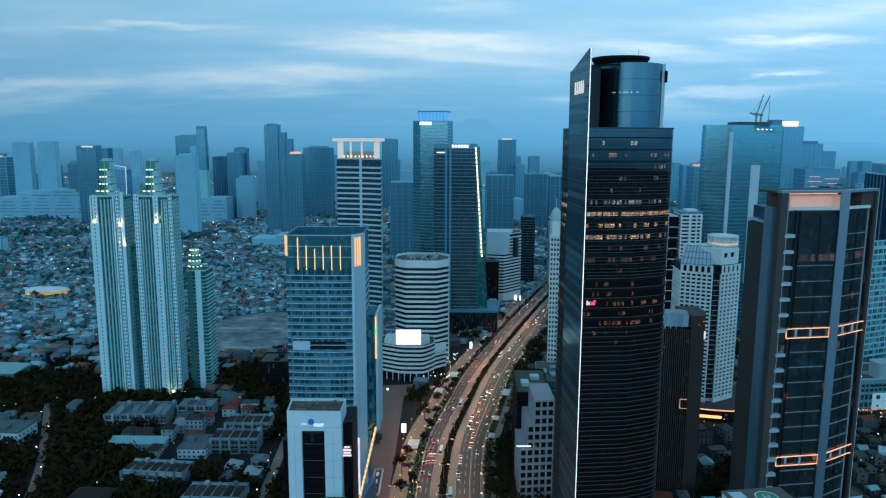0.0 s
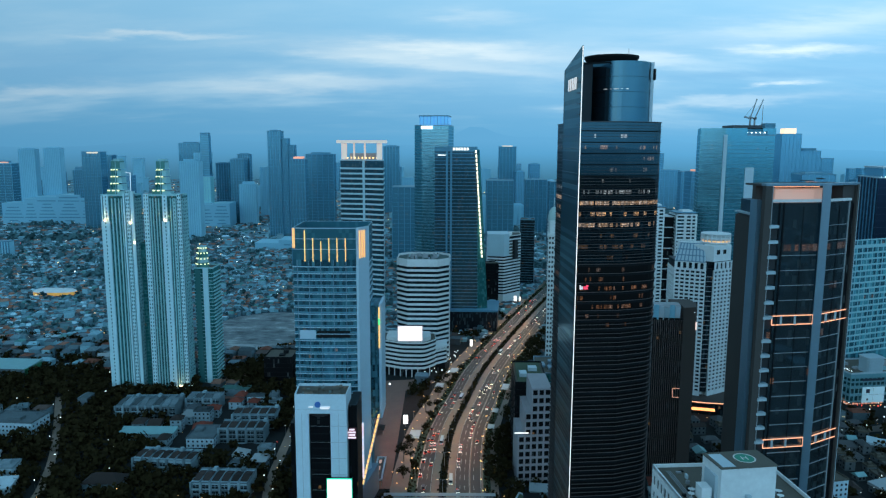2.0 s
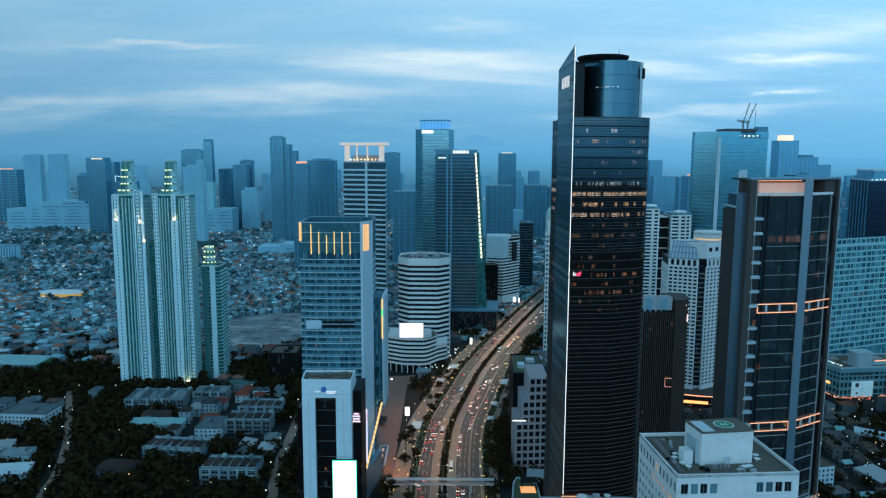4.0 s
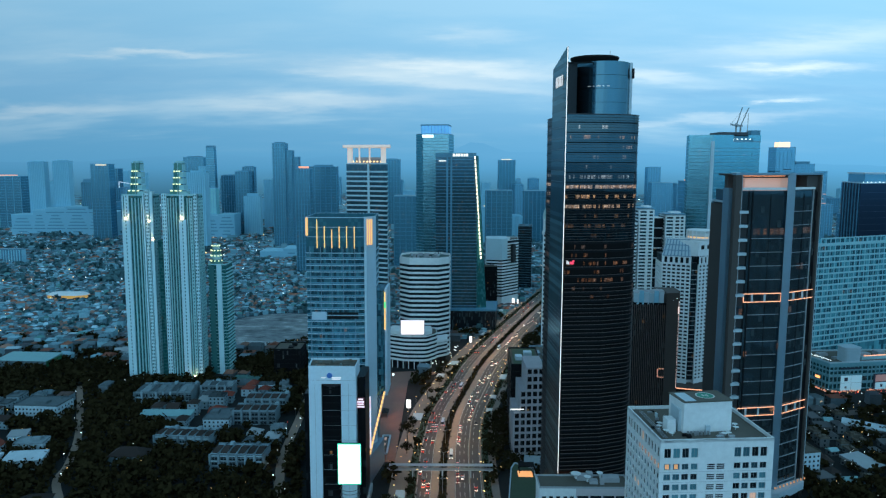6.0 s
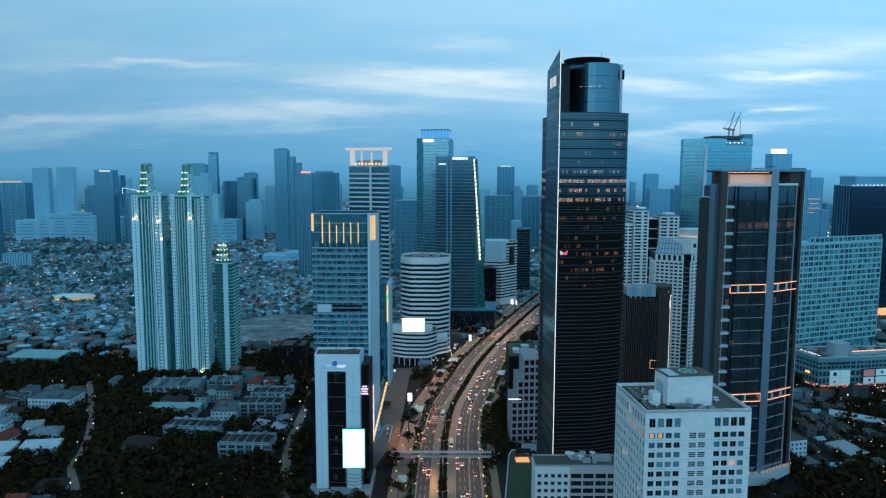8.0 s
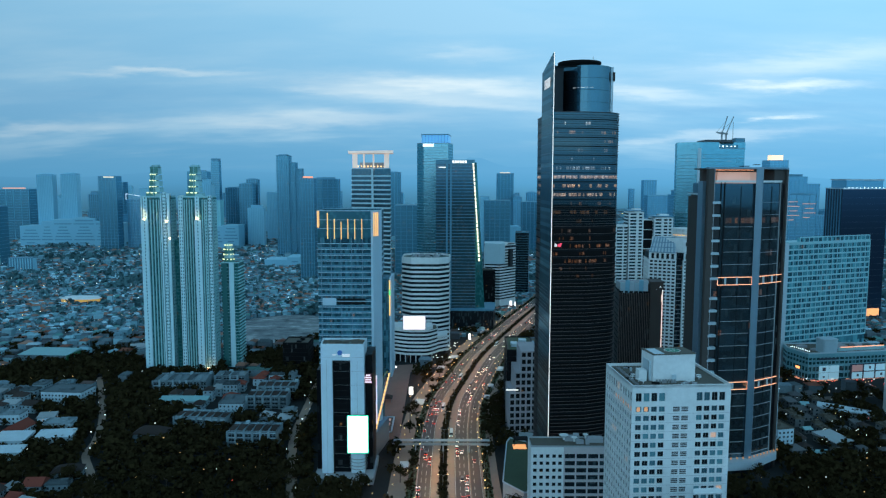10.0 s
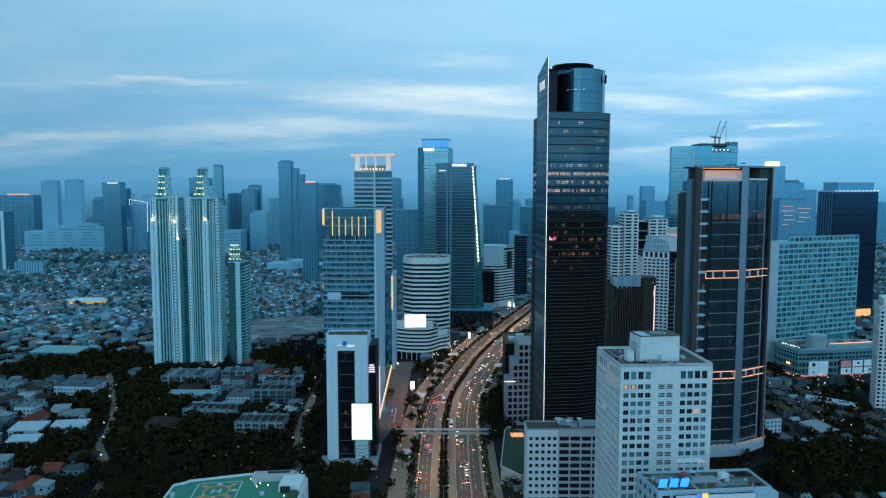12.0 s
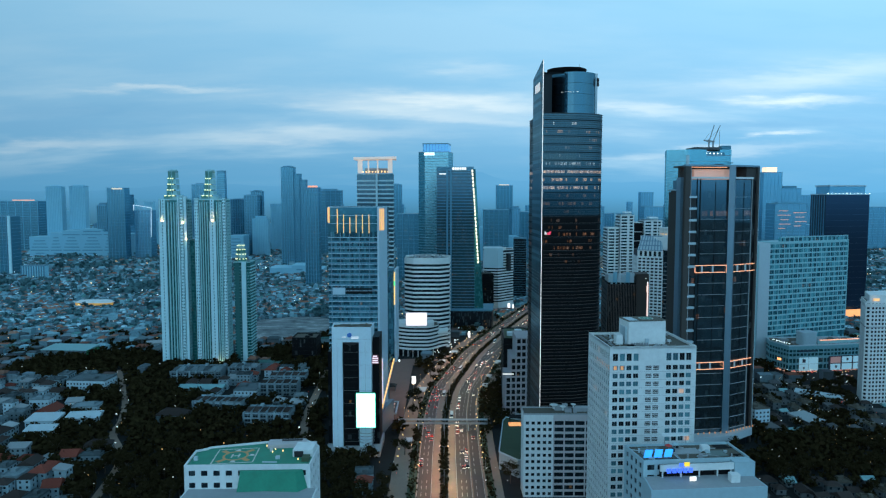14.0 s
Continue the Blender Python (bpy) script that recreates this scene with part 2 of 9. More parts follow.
PLAIN_GROUND = lot_material()
GREENGLASS = facade_glass("green_glass", (0.14, 0.46, 0.46), 0.55, 1.5, 3.3, 0.006, blinds=0.45, inside=(0.026, 0.155, 0.15), shade=(0.09, 0.34, 0.33))
# missing reflected brightness is put into the lighter room and blind colours
BLUEGLASS = facade_glass("blue_glass", (0.22, 0.50, 0.62), 0.62, 1.6, 4.1, 0.003, blinds=0.6, inside=(0.02, 0.10, 0.135), shade=(0.13, 0.40, 0.48))
DARKGLASS = facade_glass("dark_office_glass", (0.10, 0.20, 0.26), 0.32, 1.5, 4.2, 0.006, shade=(0.05, 0.08, 0.09), inside=(0.008, 0.011, 0.014))
BLACKGLASS = facade_glass("black_glass", (0.08, 0.10, 0.11), 0.22, 1.4, 4.2, 0.004, blinds=0.1, inside=(0.007, 0.007, 0.008))
TOWERGLASS = facade_glass("black_tower_glass", (0.10, 0.10, 0.11), 0.24, 0.7, 4.25, 0.00005, blinds=0.0, rough=0.03, wave=0.012, inside=(0.006, 0.0052, 0.005), power=0.55, glow=(1.0, 0.42, 0.17),
                          storeys=((144.5, 148.8, 0.45, 0.0, 0.7), (148.8, 153.0, 0.22, 0.0, 0.5), (153.0, 157.3, 0.42, 0.0, 0.6), (140.3, 144.5, 0.14, 0.2, 0.5), (157.3, 161.4, 0.16, 0.0, 0.5), (161.4, 165.8, 0.12, 0.3, 0.5), (136.0, 140.3, 0.10, 0.0, 0.45), (127.5, 131.8, 0.08, 0.0, 0.4)))
# same glass as below; the reflected sky is put into a bluer tint
UPPERGLASS = facade_glass("blue_black_tower_glass", (0.115, 0.225, 0.265), 0.60, 0.7, 4.9, 0.0003, blinds=0.0, rough=0.02, wave=0.008, inside=(0.007, 0.008, 0.009), power=2.6, glow=(1.0, 0.50, 0.17), slot=(0.36, 0.70),
                          storeys=((181.3, 186.2, 0.62, 0.15, 0.75), (186.2, 191.1, 0.42, 0.0, 0.85), (191.1, 196.0, 0.85, 0.15, 0.8), (196.0, 200.9, 0.45, 1.0, 0.38), (200.9, 205.8, 0.10, 0.8, 0.3),
                                   (205.8, 210.7, 0.16, 0.5, 0.2), (215.6, 220.5, 0.28, 0.0, 0.4), (220.5, 225.4, 0.06, 0.9, 0.6), (166.6, 171.5, 0.22, 0.0, 0.10), (171.5, 176.4, 0.34, 0.0, 0.14), (176.4, 181.3, 0.26, 0.0, 0.16), (210.7, 215.6, 0.14, 0.3, 0.25)))
# distance haze is put into this glass as a pale blue base colour
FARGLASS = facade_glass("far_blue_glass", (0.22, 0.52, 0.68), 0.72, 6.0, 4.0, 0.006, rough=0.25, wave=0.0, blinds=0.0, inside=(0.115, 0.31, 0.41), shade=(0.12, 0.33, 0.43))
LED_WHITE = lamp("white_led", (1.0, 0.93, 0.85), 1.05)
LED_GOLD = lamp("golden_led", (1.0, 0.55, 0.18), 1.2)
LED_ORANGE = lamp("orange_led", (1.0, 0.36, 0.12), 2.2)
SCREEN = lamp("white_screen", (0.86, 1.0, 0.97), 1.9)

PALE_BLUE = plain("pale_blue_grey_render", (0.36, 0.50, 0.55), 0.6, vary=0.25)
# far cladding: the haze of distance is mixed into these bluish colours
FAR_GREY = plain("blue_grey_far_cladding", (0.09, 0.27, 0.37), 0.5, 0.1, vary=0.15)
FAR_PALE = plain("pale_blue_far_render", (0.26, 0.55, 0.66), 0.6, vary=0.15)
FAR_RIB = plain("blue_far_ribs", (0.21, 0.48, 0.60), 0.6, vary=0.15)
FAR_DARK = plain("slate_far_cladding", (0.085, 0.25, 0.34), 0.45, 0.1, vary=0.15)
GREEN_PANEL = plain("green_cladding", (0.06, 0.24, 0.21), 0.4, 0.1)
DARK_METAL = plain("dark_window_metal", (0.06, 0.065, 0.07), 0.5, 0.3)
STEEL = plain("painted_steel", (0.30, 0.32, 0.33), 0.5, 0.6)
LAWN = plain("roof_lawn", (0.06, 0.09, 0.05), 0.95, vary=0.5)
HELI = plain("green_roof_paint", (0.02, 0.24, 0.15), 0.7, vary=0.5, large=0.15, small=0.9)
LINE = plain("road_marking_paint", (0.6, 0.58, 0.54), 0.7)
PINKISH = plain("pinkish_tile_cladding", (0.48, 0.44, 0.44), 0.6, vary=0.2)
CROWN = lamp("yellow_white_crown_light", (0.95, 0.95, 0.50), 1.3)
WARM = lamp("warm_lamp", (1.0, 0.55, 0.2), 3.2)
WARM_SOFT = lamp("warm_lit_ceiling", (1.0, 0.42, 0.15), 0.9)
COOL = lamp("cool_white_lamp", (0.9, 1.0, 1.0), 3.0)
RED = lamp("red_light", (1.0, 0.08, 0.06), 4.0)
SIGN_BLUE = lamp("blue_sign_light", (0.04, 0.38, 1.0), 0.95)
SIGN_PINK = lamp("pink_screen", (1.0, 0.75, 0.85), 0.9)
# floodlight on a crown, put in as the surface's own glow
FLOOD = lamp("floodlit_roof_sign", (1.0, 0.66, 0.42), 1.2)


def pane_material():
    """Single windows: dark rooms, pale blinds, now and then a lamp left on."""
    m, n, to = principled("office_window_pane")
    pick = n.add("ShaderNodeObjectInfo").outputs["Random"]
    n.link(n.ramp(pick, [(0.0, (0.008, 0.01, 0.012)), (0.45, (0.015, 0.024, 0.03)), (0.6, (0.05, 0.13, 0.16)), (0.95, (0.12, 0.30, 0.34))]), to["Base Color"])
    to["Roughness"].default_value, to["Specular IOR Level"].default_value = 0.15, 0.3
    to["Emission Color"].default_value = (1.0, 0.5, 0.2, 1)
    n.put(to["Emission Strength"], n.math("MULTIPLY", n.math("GREATER_THAN", pick, 0.975), 0.5))
    return m


PANE = pane_material()
# these roofs glow themselves; the floodlight is in the material
FLOOD_RED = lamp("red_floodlit_roof", (1.0, 0.35, 0.2), 0.9)
FLOOD_SOFT = lamp("soft_floodlit_roof", (1.0, 0.75, 0.55), 0.6)
LED_ORANGE_SOFT = lamp("soft_orange_roof_line", (1.0, 0.4, 0.25), 0.6)
SIGN_WHITE_DIM = lamp("white_outline_light", (0.8, 0.92, 1.0), 0.6)
# darker far glass, its room colour lifted and blued for haze
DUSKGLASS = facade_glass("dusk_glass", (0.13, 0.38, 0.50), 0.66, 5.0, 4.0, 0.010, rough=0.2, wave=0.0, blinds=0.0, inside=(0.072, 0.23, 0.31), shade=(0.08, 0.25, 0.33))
STREET_GLOW = lamp("street_lamp_lens", (1.0, 0.62, 0.32), 5.0)
SCREEN_SOFT = lamp("bright_sign_panel", (1.0, 0.97, 0.92), 1.6)
LEDGE = plain("grey_metal_ledge", (0.080, 0.068, 0.066), 0.6, spec=0.12)
# ---- geometry helpers ----
class Shape:
    """Gathers faces with texture coordinates in metres, in a frame whose origin is given in the world."""

    def __init__(self, origin=(0, 0, 0)):
        self.o, self.v, self.f, self.uv, self.mi, self.slot = Vector(origin), [], [], [], [], 0

    def face(self, pts, uvs=None):
        k = len(self.v)
        self.v.extend(tuple(Vector(p) - self.o) for p in pts)
        self.f.append(tuple(range(k, k + len(pts))))
        self.uv.extend(uvs or [(p[0], p[1]) for p in pts])
        self.mi.append(self.slot)
        return self

    def prism(self, poly, z0, z1, top=True, bottom=False, poly1=None):
        """Walls round a footprint that runs counter-clockwise; poly1: another footprint at the top."""
        poly1, run, n = poly1 or poly, 0.0, len(poly)
        for k in range(n):
            a, b, c, d = poly[k], poly[(k + 1) % n], poly1[(k + 1) % n], poly1[k]
            step = math.dist(a, b)
            self.face([(*a, z0), (*b, z0), (*c, z1), (*d, z1)], [(run, z0), (run + step, z0), (run + step, z1), (run, z1)])
            run += step
        if top:
            self.face([(*p, z1) for p in poly1])
        if bottom:
            self.face([(*p, z0) for p in reversed(poly)])
        return self

    def box(self, x, y, z, sx, sy, sz, turn=0.0):
        """A box that stands on z, with its middle at x, y."""
        return self.prism(rect(x, y, sx, sy, turn), z, z + sz, True, True)

    def beam(self, a, b, wide, high=None):
        """A straight bar of square section from a to b."""
        a, b = Vector(a), Vector(b)
        q = (b - a).to_track_quat("Z", "Y")
        i, j = q @ Vector((wide / 2, 0, 0)), q @ Vector((0, (high or wide) / 2, 0))
        lo, hi = [a - i - j, a + i - j, a + i + j, a - i + j], [b - i - j, b + i - j, b + i + j, b - i + j]
        for k in range(4):
            self.face([lo[k], lo[(k + 1) % 4], hi[(k + 1) % 4], hi[k]])
        return self.face(lo[::-1]).face(hi)

    def mesh(self, name, *mats):
        me = bpy.data.meshes.new(name)
        me.from_pydata(self.v, [], self.f)
        layer = me.uv_layers.new(name="UVMap")
        layer.data.foreach_set("uv", np.array(self.uv, np.float32).ravel())
        me.polygons.foreach_set("material_index", self.mi)
        for m in mats:
            me.materials.append(m)
        return me


def rect(x, y, sx, sy, turn=0.0):
    c, s = math.cos(radians(turn)), math.sin(radians(turn))
    return [(x + a * c - b * s, y + a * s + b * c) for a, b in ((-sx / 2, -sy / 2), (sx / 2, -sy / 2), (sx / 2, sy / 2), (-sx / 2, sy / 2))]


def circle(x, y, r, n=24, start=0.0, r2=None):
    return [(x + r * math.cos(start + 2 * math.pi * k / n), y + (r2 or r) * math.sin(start + 2 * math.pi * k / n)) for k in range(n)]


def grown(poly, d):
    """The footprint, grown outwards by d."""
    out, n = [], len(poly)
    for k in range(n):
        p, a, b = Vector(poly[k]), Vector(poly[k - 1]), Vector(poly[(k + 1) % n])
        e, g = (p - a).normalized(), (b - p).normalized()
        ne, ng = Vector((e.y, -e.x)), Vector((g.y, -g.x))
        m = (ne + ng) / max(0.35, 1 + ne.dot(ng))
        out.append(tuple(p + m * d))
    return out


def rounded(poly, r, steps=5):
    """The footprint with round corners; r: one radius, or one for each corner."""
    out, n = [], len(poly)
    radii = r if isinstance(r, (list, tuple)) else [r] * n
    for k in range(n):
        p, a, b = Vector(poly[k]), Vector(poly[k - 1]), Vector(poly[(k + 1) % n])
        if radii[k] <= 0:
            out.append(tuple(p))
            continue
        s, e = p + (a - p).normalized() * radii[k], p + (b - p).normalized() * radii[k]
        for i in range(steps + 1):
            t = i / steps
            out.append(tuple(s * (1 - t) ** 2 + p * 2 * t * (1 - t) + e * t * t))
    return out


def middle(poly):
    return (sum(p[0] for p in poly) / len(poly), sum(p[1] for p in poly) / len(poly), 0.0)


def thing(name, place, label, category, group="", kind=""):
    ob = new(name)
    ob.location = place
    ob.empty_display_size = 1.0
    return tagged(ob, label, category, group, kind)


def part(name, shape, material, parent, label="", at=(0, 0, 0), turn=0.0, kind=""):
    """Links a shape, or a mesh that others share, as one mesh object under a thing or a part."""
    mats = material if isinstance(material, (list, tuple)) else [material]
    ob = new(name, shape.mesh(name, *mats) if isinstance(shape, Shape) else shape)
    ob.parent, ob.location, ob.rotation_euler = parent, at, (0, 0, radians(turn))
    return tagged(ob, label, kind=kind)


def holes(s, a, b, z0, z1, columns, storeys, wide, deep=0.35):
    """A wall from a to b (its outer face to the right) with window openings and their reveals; columns: the middles of
    the openings along the wall; storeys: (bottom, top) of each row of openings. Returns the openings' middles."""
    a, b = Vector(a), Vector(b)
    long, along = (b - a).length, (b - a).normalized()
    inward, found = Vector((-along.y, along.x)) * deep, []

    def p(u, z, back=0):
        q = a + along * u + (inward if back else Vector((0, 0)))
        return (q.x, q.y, z)

    def strip(u0, u1, v0, v1):
        s.face([p(u0, v0), p(u1, v0), p(u1, v1), p(u0, v1)], [(u0, v0), (u1, v0), (u1, v1), (u0, v1)])

    edges = [0.0]
    for mid in columns:
        edges += [mid - wide / 2, mid + wide / 2]
    edges.append(long)
    for k in range(0, len(edges), 2):
        strip(edges[k], edges[k + 1], z0, z1)
    for k in range(1, len(edges) - 1, 2):
        u0, u1, below = edges[k], edges[k + 1], z0
        for v0, v1 in storeys:
            strip(u0, u1, below, v0)
            below = v1
            found.append((p((u0 + u1) / 2, v0, 1), v1 - v0))
            for q in ([p(u0, v0), p(u0, v0, 1), p(u0, v1, 1), p(u0, v1)], [p(u1, v0, 1), p(u1, v0), p(u1, v1), p(u1, v1, 1)],
                      [p(u0, v0), p(u1, v0), p(u1, v0, 1), p(u0, v0, 1)], [p(u0, v1, 1), p(u1, v1, 1), p(u1, v1), p(u0, v1)]):
                s.face(q)
        strip(u0, u1, below, z1)
    return found


def pierced(s, a, b, z0, z1, cols, rows, wide, high, sill, deep=0.35, side=0.0):
    """A wall with an even grid of openings."""
    pitch, storey = (math.dist(a, b) - 2 * side) / cols, (z1 - z0) / rows
    columns = [side + (c + 0.5) * pitch for c in range(cols)]
    return holes(s, a, b, z0, z1, columns, [(z0 + r * storey + sill, z0 + r * storey + sill + high) for r in range(rows)], wide, deep)


def window_mesh(wide, high, name="window"):
    """A framed pane that faces -y, its sill at the origin."""
    s = Shape()
    s.face([(-wide / 2, 0, 0), (wide / 2, 0, 0), (wide / 2, 0, high), (-wide / 2, 0, high)])
    s.slot = 1
    t = 0.09
    for x0, x1, z0, z1 in ((-wide / 2, wide / 2, 0, t), (-wide / 2, wide / 2, high - t, high), (-wide / 2, -wide / 2 + t, t, high - t), (wide / 2 - t, wide / 2, t, high - t), (-t / 2, t / 2, t, high - t)):
        s.face([(x0, -0.06, z0), (x1, -0.06, z0), (x1, -0.06, z1), (x0, -0.06, z1)])
    return s.mesh(name, PANE, STEEL)


def rooftop(home, o, poly, z, wall, height=1.2, thick=0.4, units=3, seed=1):
    """A parapet, a roof deck and a few plant rooms."""
    rnd = random.Random(seed)
    s, inner = Shape(o), grown(poly, -thick)
    n = len(poly)
    for k in range(n):
        a, b, c, d = poly[k], poly[(k + 1) % n], inner[(k + 1) % n], inner[k]
        s.face([(*a, z), (*b, z), (*b, z + height), (*a, z + height)])
        s.face([(*a, z + height), (*b, z + height), (*c, z + height), (*d, z + height)])
        s.face([(*c, z), (*d, z), (*d, z + height), (*c, z + height)])
    part("parapet", s, wall, home)
    part("roof", Shape(o).face([(*p, z + 0.02) for p in inner]), ROOF, home)
    xs, ys = [p[0] for p in poly], [p[1] for p in poly]
    cx, cy = middle(poly)[:2]
    for _ in range(units):
        w, d = (max(xs) - min(xs)) * rnd.uniform(0.10, 0.28), (max(ys) - min(ys)) * rnd.uniform(0.10, 0.28)
        x, y = cx + (max(xs) - min(xs)) * rnd.uniform(-0.25, 0.25), cy + (max(ys) - min(ys)) * rnd.uniform(-0.25, 0.25)
        part("plant_room", Shape(o).box(x, y, z + 0.02, w, d, rnd.uniform(1.5, 4.0)), wall, home)


def banded_tower(name, label, poly, top, floor, band, glass, cladding, out=0.35, base=0.0, group="", units=3, parapet=1.2, skip=(), joined=False, open_base=False):
    """A tower whose storeys are marked by projecting bands between strips of glass."""
    o = middle(poly)
    home = thing(name, o, label, "building", group)
    part("glazing", Shape(o).prism(poly, base, top, True), glass, home)
    if base > 0 and not open_base:
        part("plinth", Shape(o).prism(grown(poly, 0.3), 0, base), cladding, home)
    ring, count = Shape(o).prism(grown(poly, out), 0, band, True, True), int((top - base) / floor)
    if joined:
        s = Shape(o)
        for k in range(count):
            s.prism(grown(poly, out), base + k * floor, base + k * floor + band, True, True)
        part("floor_bands", s, cladding, home, kind="stuff")
    else:
        me = ring.mesh("floor_band", cladding)
        for k in range(count):
            if k not in skip:
                part("floor_band", me, None, home, at=(0, 0, base + k * floor))
    rooftop(home, o, poly, top, cladding, parapet, units=units, seed=len(name))
    return home, o


def gridded_tower(name, label, poly, top, cols, storey, wide, high, sill, wall, glass, base=0.0, group="", units=3, deep=0.4, side=1.0, parapet=1.2):
    """A tower with walls pierced by single windows; cols: the number of windows along each side."""
    o = middle(poly)
    home = thing(name, o, label, "building", group)
    rows = max(1, round((top - base) / storey))
    s, n = Shape(o), len(poly)
    for k in range(n):
        if cols[k]:
            pierced(s, poly[k], poly[(k + 1) % n], base, top, cols[k], rows, wide, high, sill, deep, side)
        else:
            a, b = poly[k], poly[(k + 1) % n]
            s.face([(*a, base), (*b, base), (*b, top), (*a, top)])
    if base > 0:
        s.prism(poly, 0, base, False)
    part("wall", s, wall, home)
    part("glazing", Shape(o).prism(grown(poly, -deep + 0.02), base, top, False), glass, home)
    rooftop(home, o, poly, top, wall, parapet, units=units, seed=len(label))
    return home, o


# ---- ground, road, distance ----
def smooth(points, step=6.0):
    """A smooth line through the points, at even steps."""
    out = []
    pts = [Vector(p) for p in points]
    pts = [pts[0] * 2 - pts[1]] + pts + [pts[-1] * 2 - pts[-2]]
    for k in range(1, len(pts) - 2):
        a, b, c, d = pts[k - 1:k + 3]
        n = max(1, int((c - b).length / step))
        for i in range(n):
            t = i / n
            out.append(0.5 * (2 * b + (c - a) * t + (2 * a - 5 * b + 4 * c - d) * t * t + (3 * b - a - 3 * c + d) * t ** 3))
    out.append(pts[-2])
    return out


MEDIAN = smooth([(0, -900), (0, -300), (0, 100), (0, 300), (0, 436), (0, 486), (1, 560), (3, 600), (8, 652), (21, 716), (41, 805), (78, 925), (126, 1069), (172, 1200), (230, 1380), (330, 1650), (480, 2050), (700, 2600), (900, 3200)])


def beside(line, d, k):
    a, b = line[max(0, k - 1)], line[min(len(line) - 1, k + 1)]
    e = (b - a).normalized()
    return line[k].x + e.y * d, line[k].y - e.x * d


def ribbon(line, left, right, z, s=None, z1=None, first=0, last=None):
    """A strip of ground along a line, between two offsets to its right; z1: a block with that top."""
    s, run = s or Shape(), 0.0
    for k in range(first, (last or len(line)) - 1):
        step = (line[k + 1] - line[k]).length
        a, b, c, d = beside(line, left, k), beside(line, right, k), beside(line, right, k + 1), beside(line, left, k + 1)
        h = z if z1 is None else z1
        s.face([(*a, h), (*b, h), (*c, h), (*d, h)], [(left, run), (right, run), (right, run + step), (left, run + step)])
        if z1 is not None:
            s.face([(*d, z), (*a, z), (*a, h), (*d, h)][::-1])
            s.face([(*b, z), (*c, z), (*c, h), (*b, h)][::-1])
        run += step
    return s


ground = tagged(new("ground", Shape().face([(-5200, -5200, -0.1), (5200, -5200, -0.1), (5200, 5200, -0.1), (-5200, 5200, -0.1)]).mesh("ground", SOIL)),
                "dark city ground of yards and lanes", "ground", kind="structure")
# second ground sheet, so that the far ground can carry painted haze
tagged(new("far_streets", Shape().face([(-3300, 905, -0.05), (3300, 905, -0.05), (3300, 4790, -0.05), (-3300, 4790, -0.05)]).mesh("far_streets", STREETS)), "grey lanes and yards of the far quarters, haze in their colour", "ground", kind="structure")
tagged(new("road", ribbon(MEDIAN, -17, 25, 0.0).mesh("road", ASPHALT)), "wide grey-brown asphalt avenue with many lanes", "road", kind="structure")
tagged(new("pavement", ribbon(MEDIAN, -34, -17, -0.1, z1=0.15).mesh("pavement", PAVING)), "pale pavement and frontage lane beside the avenue", "pavement", kind="structure")
tagged(new("pavement", ribbon(MEDIAN, 25, 36, -0.1, z1=0.15).mesh("pavement", PAVING)), "pale pavement beside the avenue", "pavement", kind="structure")
tagged(new("median_strip", ribbon(MEDIAN, -2.5, 2.5, 0.0, z1=0.3).mesh("median_strip", SOIL)), "planted dark median strip with kerbs", "median", kind="structure")
tagged(new("busway", ribbon(MEDIAN, -7.5, -2.9, 0.0, z1=0.06).mesh("busway", PAVING)), "pale concrete bus lane", "road", kind="structure")
tagged(new("busway", ribbon(MEDIAN, 2.9, 7.5, 0.0, z1=0.06).mesh("busway", PAVING)), "pale concrete bus lane", "road", kind="structure")


def distance():
    """The hazy edge of the plain and the hills, nearly five kilometres off."""
    m, n, to = principled("distant_haze")
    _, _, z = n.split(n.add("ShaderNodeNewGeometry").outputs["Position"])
    # the haze is painted as a glow of the hills that pales upwards
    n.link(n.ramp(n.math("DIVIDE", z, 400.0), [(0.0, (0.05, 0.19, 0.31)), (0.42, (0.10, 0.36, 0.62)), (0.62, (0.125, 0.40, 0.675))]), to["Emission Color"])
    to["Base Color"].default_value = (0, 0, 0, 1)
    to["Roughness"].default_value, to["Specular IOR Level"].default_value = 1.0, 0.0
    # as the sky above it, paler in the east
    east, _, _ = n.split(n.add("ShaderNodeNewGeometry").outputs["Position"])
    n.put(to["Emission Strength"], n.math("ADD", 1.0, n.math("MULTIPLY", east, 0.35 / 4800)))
    s = Shape()
    for k in range(-180, 180):
        def ring(i):
            a = radians(i)
            h = 205 + 30 * noise.noise((i * 0.09, 3, 0)) + 14 * noise.noise((i * 0.4, 7, 0))
            for mid, wide, tall in ((2.2, 2.0, 115), (6.5, 4.0, 55), (-7, 5, 40), (15, 6, 70), (-20, 8, 30)):
                h += tall * math.exp(-((i - mid) / wide) ** 2)
            return 4800 * math.sin(a), 4800 * math.cos(a), h
        (x0, y0, h0), (x1, y1, h1) = ring(k), ring(k + 1)
        s.face([(x0, y0, -1), (x1, y1, -1), (x1, y1, h1), (x0, y0, h0)])
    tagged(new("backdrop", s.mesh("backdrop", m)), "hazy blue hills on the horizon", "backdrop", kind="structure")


distance()
